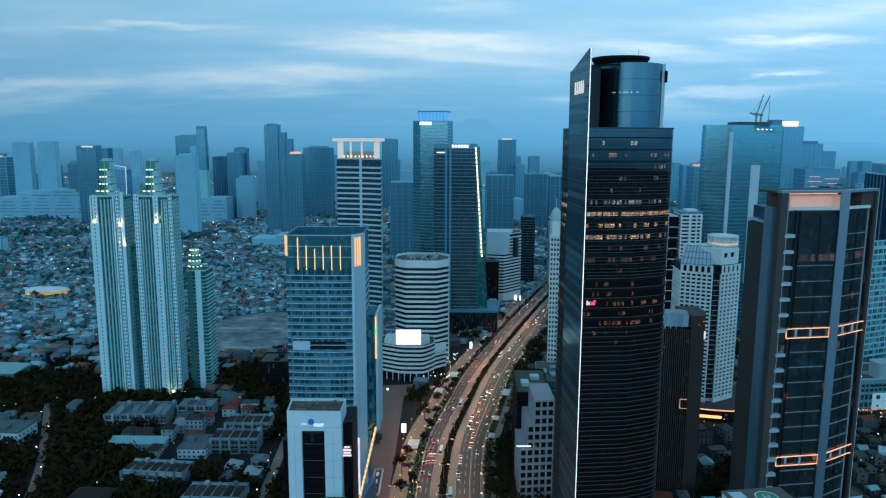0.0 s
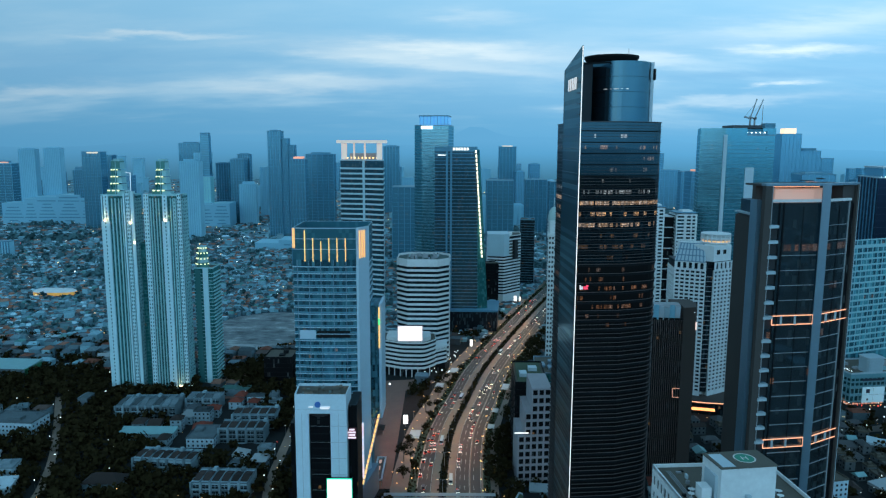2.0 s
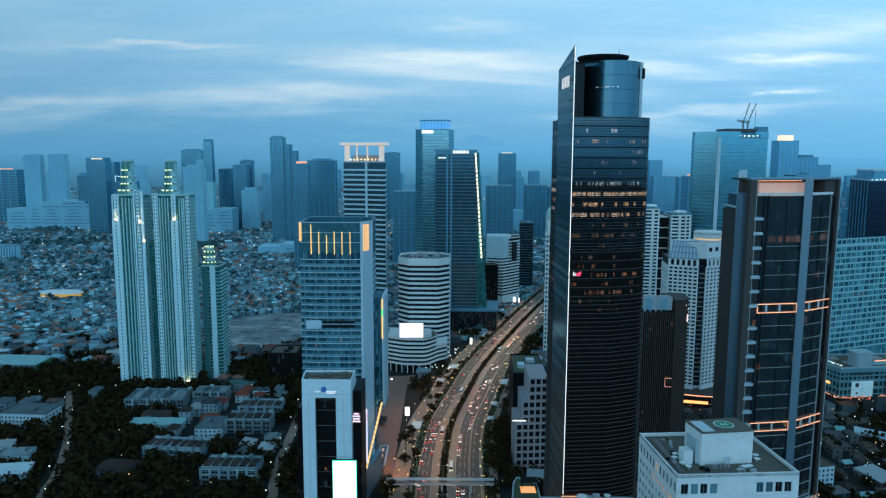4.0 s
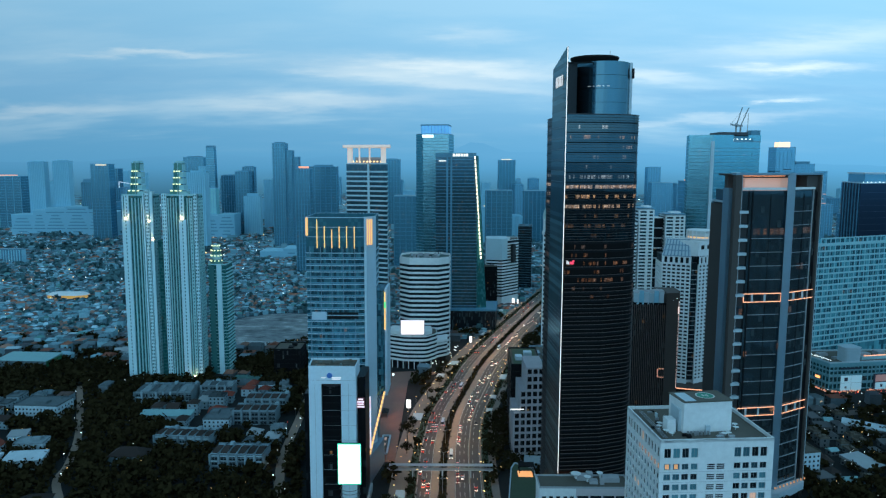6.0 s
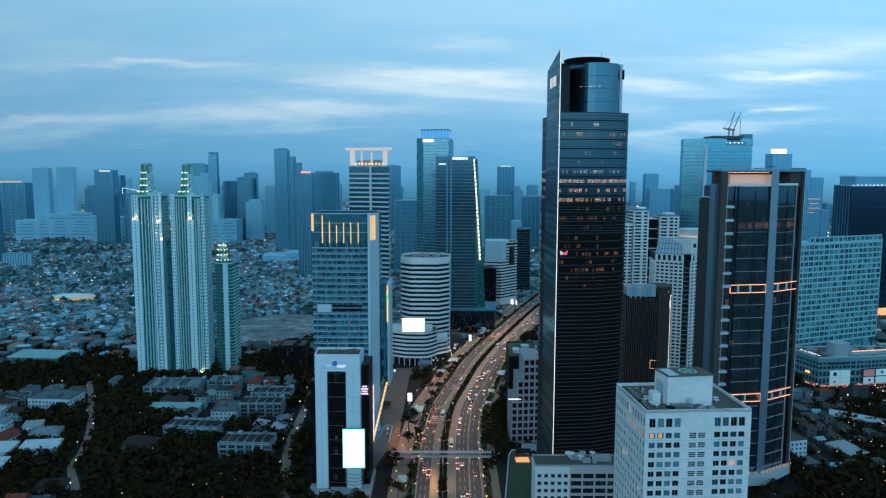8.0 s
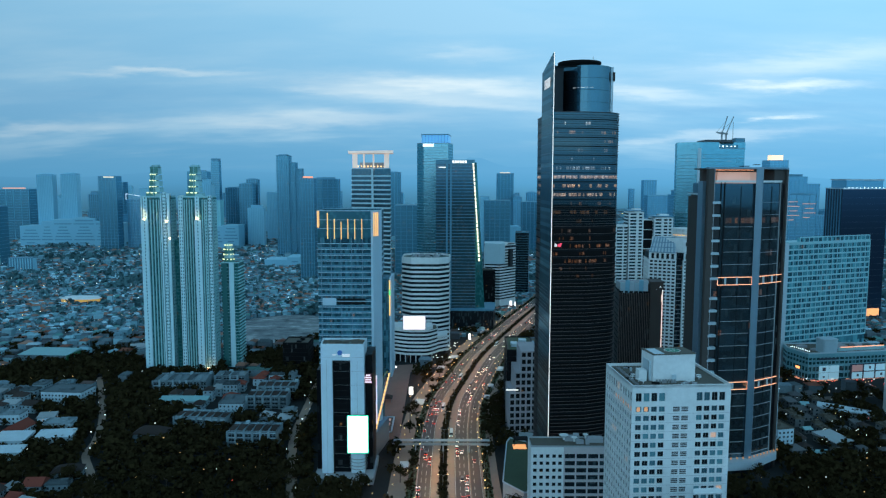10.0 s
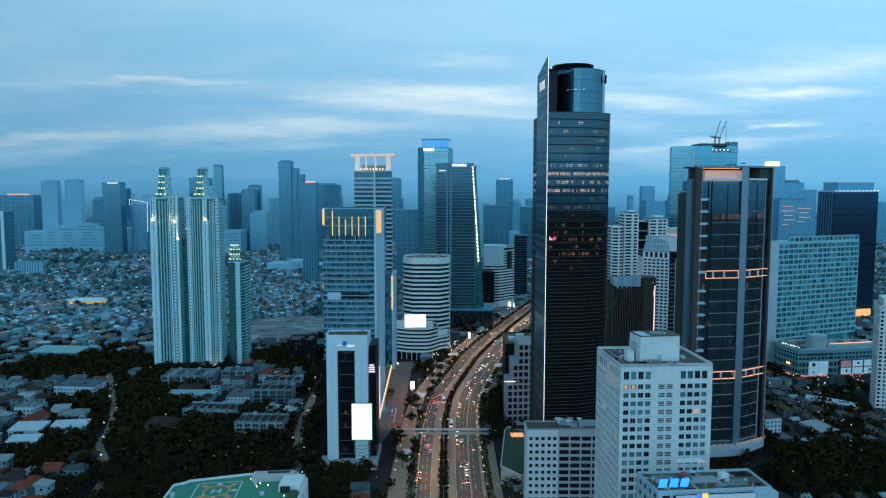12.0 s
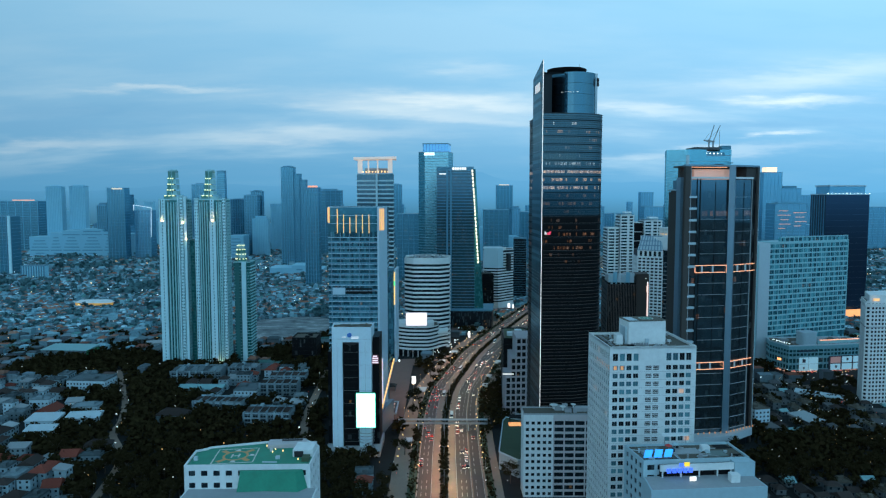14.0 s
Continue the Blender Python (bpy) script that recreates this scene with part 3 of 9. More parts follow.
# ---- the tall dark tower with the light edge ----
def dark_tower():
    foot = rounded([(60.2, 438.6), (81, 440.6), (99.7, 447.5), (99.0, 492.0), (58.2, 488.0)], [0, 0, 8, 9, 0], 6)
    o = middle(foot)
    home = thing("office_tower", o, "tall black glass tower with thin horizontal ledges and a glowing edge", "building")
    part("glazing", Shape(o).prism(foot, 0, 166.0), TOWERGLASS, home)
    part("upper_glazing", Shape(o).prism(foot, 166.0, 229.0), UPPERGLASS, home, "upper glass tinted for the reflected sky, with lit office rows")
    ledge = Shape(o).prism(grown(foot, 0.6), 0, 0.16, True, True).mesh("ledge", LEDGE)
    sill = Shape(o).prism(grown(foot, 0.25), 0, 1.0, True, True).mesh("spandrel", DARK)
    for k in range(53):
        if k < 39:
            part("spandrel", sill, None, home, at=(0, 0, 3.6 + k * 4.25))
            part("ledge", ledge, None, home, at=(0, 0, 4.7 + k * 4.25))
            if k < 33:
                part("ledge", ledge, None, home, at=(0, 0, 6.6 + k * 4.25))
    joint = Shape(o).prism(grown(foot, 0.14), 0, 0.55, True, True).mesh("joint", DARK)
    thin = Shape(o).prism(grown(foot, 0.42), 0, 0.14, True, True).mesh("ledge", LEDGE)
    for k in range(13):
        part("joint", joint, None, home, at=(0, 0, 166.2 + 4.9 * k))
        for z in (167.5, 168.9, 170.3):
            part("ledge", thin, None, home, at=(0, 0, z + 4.9 * k))
    part("roof", Shape(o).prism(grown(foot, 0.12), 229.0, 229.5, True, True), DARK_METAL, home)
    # the glass drum on the roof, between the blade wall and a slim pier
    drum = circle(84.0, 471.5, 14.6, 48)
    part("drum", Shape(o).prism(drum, 229.7, 257.3), DRUMGLASS, home, "blue glass drum")
    for z in (236.5, 243.4, 250.3):
        part("joint", Shape(o).prism(circle(84.0, 471.5, 14.68, 48), z, z + 0.12, True, True), DARK, home)
    part("pier", Shape(o).box(98.2, 468.5, 229.7, 1.6, 5, 27.8), PALE, home)
    part("vent_box", Shape(o).box(99.2, 467, 249.5, 1.2, 3, 5), DARK, home)
    part("core", Shape(o).prism([(61.5, 447), (68, 455), (69, 484), (60, 484)], 229.7, 255.5), BLACK, home, "black recess behind the blade wall")
    part("gantry", Shape(o).beam((61, 445, 254.3), (76, 458, 256.5), 0.8), DARK, home)
    disc = Shape(o).prism(circle(79.5, 469, 11.2, 40), 257.3, 259.3, False, True, circle(79.5, 469, 12.6, 40))
    disc.prism(circle(79.5, 469, 12.6, 40), 259.3, 260.2)
    part("roof_disc", disc, DARK, home, "dark round roof disc")
    part("mast", Shape(o).beam((88, 471, 257), (88, 471, 264.5), 0.18), STEEL, home)
    s = Shape(o)
    for k, w in enumerate((1.6, 0.5, 2.2, 0.7, 1.2)):
        t = -2.22 + 0.17 * k
        s.box(84.0 + 14.75 * math.cos(t), 471.5 + 14.75 * math.sin(t), 244.6, w, 0.12, 0.2, math.degrees(t) + 90)
    part("lit_slot", s, PALE_SIGN, home, "row of small lights")
    blade = Shape(o)
    ring = [(59.7, 437.4), (60.3, 437.4), (58.7, 471), (58.1, 471)]
    tops = (261.2, 261.2, 254.3, 254.3)
    for k in range(4):
        (a, za), (b, zb) = (ring[k], tops[k]), (ring[(k + 1) % 4], tops[(k + 1) % 4])
        run = 0 if k % 2 else 34
        blade.face([(*a, 0), (*b, 0), (*b, zb), (*a, za)], [(0, 0), (run, 0), (run, zb), (0, za)])
    blade.face([(*p, z) for p, z in zip(ring, tops)])
    part("blade_wall", blade, BLADEGLASS, home, "glass blade wall rising above the roof")
    for k in range(5):
        part("louvre", Shape(o).beam((59.45, 438.5, 246 - 4.6 * k), (59.2, 444, 246.3 - 4.6 * k), 0.25, 0.5), BLACK, home)
    part("light_edge", Shape(o).box(59.95, 437.25, 46, 0.26, 0.3, 215), LED_WHITE, home, "glowing white light strip")
    sign = Shape(o)
    for y0, wide in ((446.5, 2.4), (450, 2.4), (453.5, 2.4), (457, 2.4), (460.5, 2.4)):
        x = 59.66 - 0.0476 * (y0 - 437.4)
        sign.box(x - 0.25, y0, 243.6, 0.12, wide, 5.2)
    part("roof_sign", sign, PALE_SIGN, home, "white sign blocks, one row")
    part("sign_emblem", Shape(o).prism([(58.5, 464), (58.9, 464), (58.7, 466.5), (58.3, 466.5)], 243.5, 250.5), DARK, home)
    part("media_screen", Shape(o).box(64.6, 438.3, 155.0, 1.9, 0.4, 1.3, 3).box(65.4, 438.35, 156.2, 1.0, 0.4, 0.7, 3), RED_SCREEN, home, "small red screen")
    part("media_screen", Shape(o).box(62.2, 438.1, 155.0, 0.5, 0.4, 1.9, 3).box(63.0, 438.15, 155.0, 0.4, 0.4, 1.4, 3), PALE_SIGN, home, "small white screen")
    # fine ledges across the blade wall
    fine = Shape((59.2, 454, 0)).beam((59.72, 438.2, 0), (58.12, 470.8, 0), 0.14, 0.28).mesh("blade_ledge", DARK_METAL)
    for k in range(58):
        part("blade_ledge", fine, None, home, at=(59.2 - o[0], 454 - o[1], 10 + 2.12 * k))
    for k in range(6):
        part("blade_ledge", fine, None, home, at=(59.2 - o[0], 454 - o[1], 196 + 5.4 * k))
    # the low wing at the foot of the tower
    wing = [(47, 411), (91, 411), (91, 425), (47, 425)]
    o = middle(wing)
    home = thing("office_wing", o, "white and pinkish office wing with window rows at the tower's foot", "building")
    s = Shape(o)
    holes(s, (47, 411), (64.5, 411), 0, 50, [2.2, 5.6, 9.0, 12.4, 15.6], [(k * 3.9 + 1.2, k * 3.9 + 3.1) for k in range(12)], 1.9)
    holes(s, (47, 425), (47, 411), 0, 50, [k * 3.2 + 2.2 for k in range(4)], [(k * 3.9 + 1.2, k * 3.9 + 3.1) for k in range(12)], 1.7)
    part("wall", s, WHITE, home, "white wall with square windows")
    s = Shape(o)
    holes(s, (64.5, 411), (91, 411), 0, 50, [3.4 + 6.2 * k for k in range(4)], [(k * 3.9 + 0.9, k * 3.9 + 3.4) for k in range(12)], 5.4)
    s.face([(91, 411, 0), (91, 425, 0), (91, 425, 50), (91, 411, 50)]).face([(91, 425, 0), (47, 425, 0), (47, 425, 50), (91, 425, 50)])
    part("wall", s, PINKISH, home, "pinkish wall with wide windows")
    part("glazing", Shape(o).prism(grown(wing, -0.3), 0, 49.5, False), DARKGLASS, home)
    rooftop(home, o, wing, 50, GREY, 0.8, units=0)
    for k, (x, y, r) in enumerate(((66, 420, 2.6), (71, 416.5, 1.8), (78, 421, 1.6))):
        part("dish", Shape(o).prism(circle(x, y, r * 0.25, 10), 51, 52.4, False, True, circle(x, y, r * 0.3, 10)).prism(circle(x, y, r * 0.3, 14), 52.4, 53.4, True, False, circle(x, y + 0.5, r, 14)), WHITE, home, "white satellite dish")
    for x, y, w, d, h in ((69, 421.5, 5, 4, 2.4), (74, 417, 4, 3, 1.8), (83, 420, 8, 5, 2.2), (73, 422, 3, 3, 3.4), (78, 416, 2, 2, 2.8)):
        part("plant_box", Shape(o).box(x, y, 50.02, w, d, h), GREY, home)
    part("service_bridge", Shape(o).box(71, 431.4, 42.5, 30, 12.6, 1.0), GREY, home, "grey bridge deck to the tower")
    part("bridge_lights", Shape(o).box(68, 436.8, 44.2, 18, 0.4, 1.0), WARM_SOFT, home, "warm light line at the tower foot")
    # terrace and ramp beside the tower
    deck = [(36, 455), (47, 440), (58, 442), (58, 520), (47, 528), (44, 520)]
    o = middle(deck)
    home = thing("entrance_terrace", o, "low entrance building with a lawn roof and warm lit porch", "building")
    part("wall", Shape(o).prism(deck, 0, 11.2, False), GREY, home)
    part("lawn", Shape(o).face([(*p, 11.2) for p in deck]), LAWN, home, "green roof lawn")
    s = Shape(o)
    for k in range(len(deck)):
        a, b = deck[k], deck[(k + 1) % len(deck)]
        s.beam((*a, 11.6), (*b, 11.6), 0.7)
    part("kerb", s, PALE, home)
    # the pool of warm light is an emitting floor slab, without a lamp
    part("porch", Shape(o).box(52, 512, 11.2, 9, 8, 0.3), WARM_SOFT, home, "warm lit porch floor")
    part("porch_roof", Shape(o).box(53, 516, 15.5, 10, 7, 0.5), DARK, home)
    for x, y in ((48.5, 513), (57.5, 513), (48.5, 519), (57.5, 519)):
        part("post", Shape(o).box(x, y, 11.2, 0.4, 0.4, 4.3), DARK, home)


BLADEGLASS = facade_glass("blue_blade_glass", (0.17, 0.38, 0.46), 0.55, 2.6, 2.12, 0, rough=0.10, blinds=0.5, inside=(0.006, 0.012, 0.014), shade=(0.10, 0.18, 0.20), wave=0.02)
DRUMGLASS = facade_glass("blue_roof_glass", (0.12, 0.31, 0.40), 0.64, 2.2, 6.9, 0, rough=0.1, blinds=0)
PALE_SIGN = lamp("white_sign_letters", (1.0, 0.93, 0.9), 0.55)
RED_SCREEN = lamp("red_media_screen", (0.9, 0.06, 0.12), 0.9)
dark_tower()


# ---- white office block with the roof landing pad ----
def white_block():
    foot = [(76.5, 323.8), (117.4, 326.5), (114.7, 361.3), (73.8, 358.6)]
    o, top = middle(foot), 109.4
    home = thing("office_block", o, "white office block with square windows and a roof landing pad", "building")
    long = math.dist(foot[0], foot[1])
    rows = [(k * 3.77 + 0.3, k * 3.77 + 2.55) for k in range(27)] + [(102.7, 106.2)]
    cols = [long * f for f in (0.067, 0.146, 0.224, 0.303, 0.683, 0.76, 0.838, 0.914)]
    s = Shape(o)
    front = holes(s, foot[0], foot[1], 0, top, cols, rows, 2.45, 0.45)
    side = holes(s, foot[3], foot[0], 0, top, [2.0 + 3.1 * k for k in range(11)], rows, 1.9, 0.45)
    for k in (1, 2):
        a, b = foot[k], foot[k + 1]
        s.face([(*a, 0), (*b, 0), (*b, top), (*a, top)])
    part("wall", s, WHITE, home, "white tiled wall")
    part("lining", Shape(o).prism(grown(foot, -0.5), 0, 108, False), BLACK, home)
    square, tall, slim = window_mesh(2.45, 2.25), window_mesh(2.45, 3.5), window_mesh(1.9, 2.25)
    slim_tall = window_mesh(1.9, 3.5)
    turn = math.degrees(math.atan2(foot[1][1] - foot[0][1], foot[1][0] - foot[0][0]))
    turn_side = math.degrees(math.atan2(foot[0][1] - foot[3][1], foot[0][0] - foot[3][0]))
    for (x, y, z), high in front:
        part("window", tall if high > 2.5 else square, None, home, at=(x - o[0], y - o[1], z), turn=turn)
    rest = Shape(o)
    for (x, y, z), high in side:
        if z > 75:
            part("window", slim_tall if high > 2.5 else slim, None, home, at=(x - o[0], y - o[1], z), turn=turn_side)
        else:
            rest.box(x + 0.1, y, z, 0.1, 1.9, high)
    part("windows_below", rest, DARKGLASS, home, kind="stuff")
    glow = Shape().box(0, -0.03, 0.2, 1.3, 0.03, 1.7).mesh("lit_pane", LIT_PANE)
    for k, ((x, y, z), high) in enumerate(side + front):
        if 97 < z < 100 and (y < 345 if k < len(side) else x < 84):
            part("lit_pane", glow, None, home, "warm lit window", at=(x - o[0], y - o[1], z), turn=turn_side if k < len(side) else turn)
    # two columns of louvres, three slits a storey, and a shallow joint at each storey
    along = Vector((foot[1][0] - foot[0][0], foot[1][1] - foot[0][1])).normalized()
    slit = Shape().box(0, 0, 0, 2.7, 0.16, 0.44).mesh("louvre", BLACK)
    for f in (0.449, 0.535):
        x, y = foot[0][0] + along.x * long * f, foot[0][1] + along.y * long * f
        for z0, z1 in rows[2:-1]:
            for j in range(3):
                part("louvre", slit, None, home, at=(x - o[0], y - o[1], z0 + 0.15 + 0.72 * j), turn=turn)
    seam = Shape(o).prism(grown(foot, 0.04), 0, 0.1, False).mesh("joint", GREY)
    for k in range(1, 27):
        part("joint", seam, None, home, at=(0, 0, k * 3.77 - 0.5))
    rooftop(home, o, foot, 108.3, WHITE, 1.2, 0.5, units=0)
    house = [(87.5, 333.4), (105.8, 335.9), (104.0, 347), (85.6, 344.4)]
    pent = part("penthouse", Shape(o).prism(house, 108.3, 119.6), WHITE, home, "white plant house under the landing pad")
    part("landing_deck", Shape(o).prism(grown(house, 0.3), 119.6, 119.9), ROOF, pent)
    part("deck_patch", Shape(o).prism([(88.2, 334.2), (92.5, 334.8), (91.0, 344.0), (86.8, 343.6)], 119.9, 119.93), PALE, pent, "pale painted deck corner")
    cx, cy = 97.6, 341.0
    ring = Shape(o)
    for r0, r1, mat in ((3.0, 3.5, 0),):
        for a, b, c, d in zip(circle(cx, cy, r1, 32), circle(cx, cy, r1, 32)[1:] + circle(cx, cy, r1, 32)[:1], circle(cx, cy, r0, 32)[1:] + circle(cx, cy, r0, 32)[:1], circle(cx, cy, r0, 32)):
            ring.face([(*a, 119.93), (*b, 119.93), (*c, 119.93), (*d, 119.93)])
    part("pad_ring", ring, LINE, pent, "white painted ring")
    part("pad_disc", Shape(o).face([(*p, 119.915) for p in circle(cx, cy, 3.0, 32)]), HELI, pent, "green painted landing disc")
    letter = Shape(o).box(cx - 0.8, cy, 119.92, 0.4, 2.4, 0.02).box(cx + 0.8, cy, 119.92, 0.4, 2.4, 0.02).box(cx, cy, 119.92, 1.2, 0.4, 0.02)
    part("pad_letter", letter, LINE, pent, "white letter H")
    part("low_deck", Shape(o).prism([(86.2, 335), (89, 335.4), (87.2, 344), (85.8, 343.8)], 108.3, 116.5), PALE, home)
    part("stair_house", Shape(o).box(83.4, 336.5, 108.3, 3.2, 4.5, 4.6, 4), WHITE, home)
    dish = Shape().prism(circle(0, 0, 0.15, 8), 0, 0.8, False).prism(circle(0, 0, 0.3, 14), 0.8, 1.3, True, False, circle(-0.2, -0.5, 1.1, 14)).mesh("dish", WHITE)
    for x, y in ((81.5, 333.5), (82.8, 330.8), (80.2, 338), (81, 341), (101.5, 331), (103.2, 331.6), (108, 337), (109, 340), (107.5, 342.5)):
        part("dish", dish, None, home, "white satellite dish", at=(x - o[0], y - o[1], 108.3), turn=(x * 37) % 60 - 30)
    cage = Shape().box(0, 0, 0, 0.7, 0.7, 1.5).mesh("vent", STEEL)
    for k in range(7):
        part("vent", cage, None, home, at=(88.5 + 1.25 * k - o[0], 331.2 + 0.1 * k - o[1], 108.3))
    rnd = random.Random(12)
    for k in range(26):
        x, y = rnd.choice(((rnd.uniform(78, 85), rnd.uniform(328, 356)), (rnd.uniform(86, 112), rnd.uniform(327.5, 332)), (rnd.uniform(107, 113), rnd.uniform(330, 358))))
        part("roof_unit", Shape(o).box(x, y, 108.34, rnd.uniform(0.5, 1.8), rnd.uniform(0.5, 1.6), rnd.uniform(0.4, 1.5), 4), rnd.choice((PALE, GREY, STEEL, DARK)), home)
    for k in range(3):
        part("pipe", Shape(o).beam((79 + 0.6 * k, 328, 108.7), (77.5 + 0.6 * k, 355, 108.7), 0.22), STEEL, home)
    part("access_hatch", Shape(o).box(96, 332.6, 108.3, 1.6, 1.2, 3.2), PALE, home)


LIT_PANE = lamp("warm_lit_pane", (1.0, 0.40, 0.15), 0.5)
white_block()


# ---- flat block with blue signs in front of it ----
def sign_block():
    foot = [(79.4, 276.0), (123.3, 280.3), (121.7, 297.8), (76.4, 294.3)]
    o, top = middle(foot), 73
    home = thing("office_block", o, "pale office block with blue roof signs and a cluttered roof", "building")
    s = Shape(o)
    for k in range(4):
        pierced(s, foot[k], foot[(k + 1) % 4], 0, top, 10 if k % 2 == 0 else 4, 18, 3.0 if k % 2 == 0 else 2.2, 2.2, 0.9, 0.5, 1.0)
    part("wall", s, PALE_BLUE, home)
    part("glazing", Shape(o).prism(grown(foot, -0.45), 0, top, False), DARKGLASS, home)
    rooftop(home, o, foot, top, PALE_BLUE, 0.9, 0.5, units=0)
    low = [(78.6, 262), (124.6, 266.2), (123.4, 279.9), (79.3, 275.6)]
    part("front_wing", Shape(o).prism(low, 0, 67.5), PALE_BLUE, home, "pale lower front wing")
    part("wing_deck", Shape(o).prism(grown(low, -0.6), 67.5, 67.6), GREY, home)
    part("front_beam", Shape(o).prism([(85.4, 273.2), (115.5, 276.0), (115.4, 276.9), (85.3, 274.1)], 70.4, 73.0, True, True), WHITE, home, "white front beam")
    part("corner_block", Shape(o).prism([(115.6, 275.6), (124.0, 276.4), (123.4, 280.2), (115.2, 279.4)], 67.5, 73.4), PALE_BLUE, home)
    part("recess", Shape(o).prism([(86, 275.2), (115, 278.2), (115, 279.6), (86, 276.6)], 67.6, 72.2), BLACKGLASS, home, "dark glazed recess behind the beam")
    for x in (86.5, 94, 101.5, 109, 114.5):
        part("beam_post", Shape(o).box(x, 274.2 + (x - 86) * 0.09, 67.5, 0.5, 0.5, 3.0), WHITE, home)
    rnd = random.Random(6)
    for k in range(34):
        x, y = rnd.uniform(80, 120), rnd.uniform(279.5, 294.5)
        w, d, h = rnd.choice(((1.2, 1.0, 0.9), (2.4, 0.8, 0.7), (0.7, 0.7, 1.6), (4.5, 0.35, 0.35), (0.35, 5.0, 0.35), (1.6, 1.6, 1.2)))
        part("roof_unit", Shape(o).box(x, y, top + 0.03, w, d, h, rnd.choice((4, 4, -20))), rnd.choice((GREY, STEEL, PALE, DARK)), home)
    for x, y, w, d, h, mat in ((109, 290.5, 3.2, 3, 2.0, WHITE), (100, 288.5, 12, 6, 0.35, GREY), (86, 290, 9, 5, 0.3, SHEET_GREEN), (112, 286, 8, 6, 0.3, SHEET_GREEN), (117, 294, 6, 4, 0.3, DARK)):
        part("plant_box", Shape(o).box(x, y, top + 0.02, w, d, h, 5), mat, home)
    for x, y, mat, label in ((93.5, 289.5, RED_SCREEN_OFF, "red parasol"), (97, 291.5, PALE_BLUE, "pale parasol")):
        part("umbrella", Shape(o).prism(circle(x, y, 1.6, 12), top + 2.2, top + 3.0, True, True, circle(x, y, 0.1, 12)).beam((x, y, top), (x, y, top + 2.3), 0.1), mat, home, label)
    part("canopy", Shape(o).prism([(93, 297.2), (105, 298.4), (104, 302), (94, 301)], top + 3.2, top + 3.6, True, True), WHITE, home, "white roof canopy")
    for x in (94.5, 103.5):
        part("canopy_post", Shape(o).beam((x, 297.6, top - 4), (x, 297.9, top + 3.2), 0.25), STEEL, home)
    for k in range(3):
        x, y = 80.6 + 4.2 * k, 280.0 + 0.4 * k
        part("sign_letter", Shape(o).prism([(x, y), (x + 3.1, y + 0.3), (x + 3.1, y + 0.7), (x, y + 0.4)], top + 0.5, top + 3.7, True, True, [(x + 0.7, y), (x + 3.8, y + 0.3), (x + 3.8, y + 0.7), (x + 0.7, y + 0.4)]), SIGN_BLUE, home, "blue glowing slanted sign block")
    for k in range(5):
        part("sign_letter", Shape(o).box(88.6 + 2.2 * k, 272.9 + 0.2 * k, 70.0, 1.6, 0.4, 1.7, 5), SIGN_DEEP, home, "deep blue glowing sign block")
    part("sign_emblem", Shape(o).box(93.6, 273.2, 72.6, 1.7, 0.4, 1.3, 5), SIGN_DEEP, home)
    part("sign_emblem", Shape(o).box(95.8, 273.4, 72.7, 2.0, 0.4, 1.5, 5), GOLD_PAINT, home, "yellow sign emblem")
    part("cabinet", Shape(o).box(113.5, 271.0, 67.6, 3.6, 3, 3.2, 5), WHITE, home)
    part("lit_panel", Shape(o).box(97.5, 271.0, 67.8, 2.6, 0.3, 1.6, 5), LED_WHITE, home, "white lit panel")


SHEET_GREEN = plain("weathered_green_sheet", (0.13, 0.18, 0.17), 0.7, vary=0.4, small=0.8)
SIGN_DEEP = lamp("deep_blue_sign_light", (0.06, 0.16, 0.9), 1.0)
GOLD_PAINT = lamp("yellow_sign_light", (1.0, 0.6, 0.05), 0.9)
RED_SCREEN_OFF = plain("red_canvas", (0.55, 0.06, 0.05), 0.8)
sign_block()


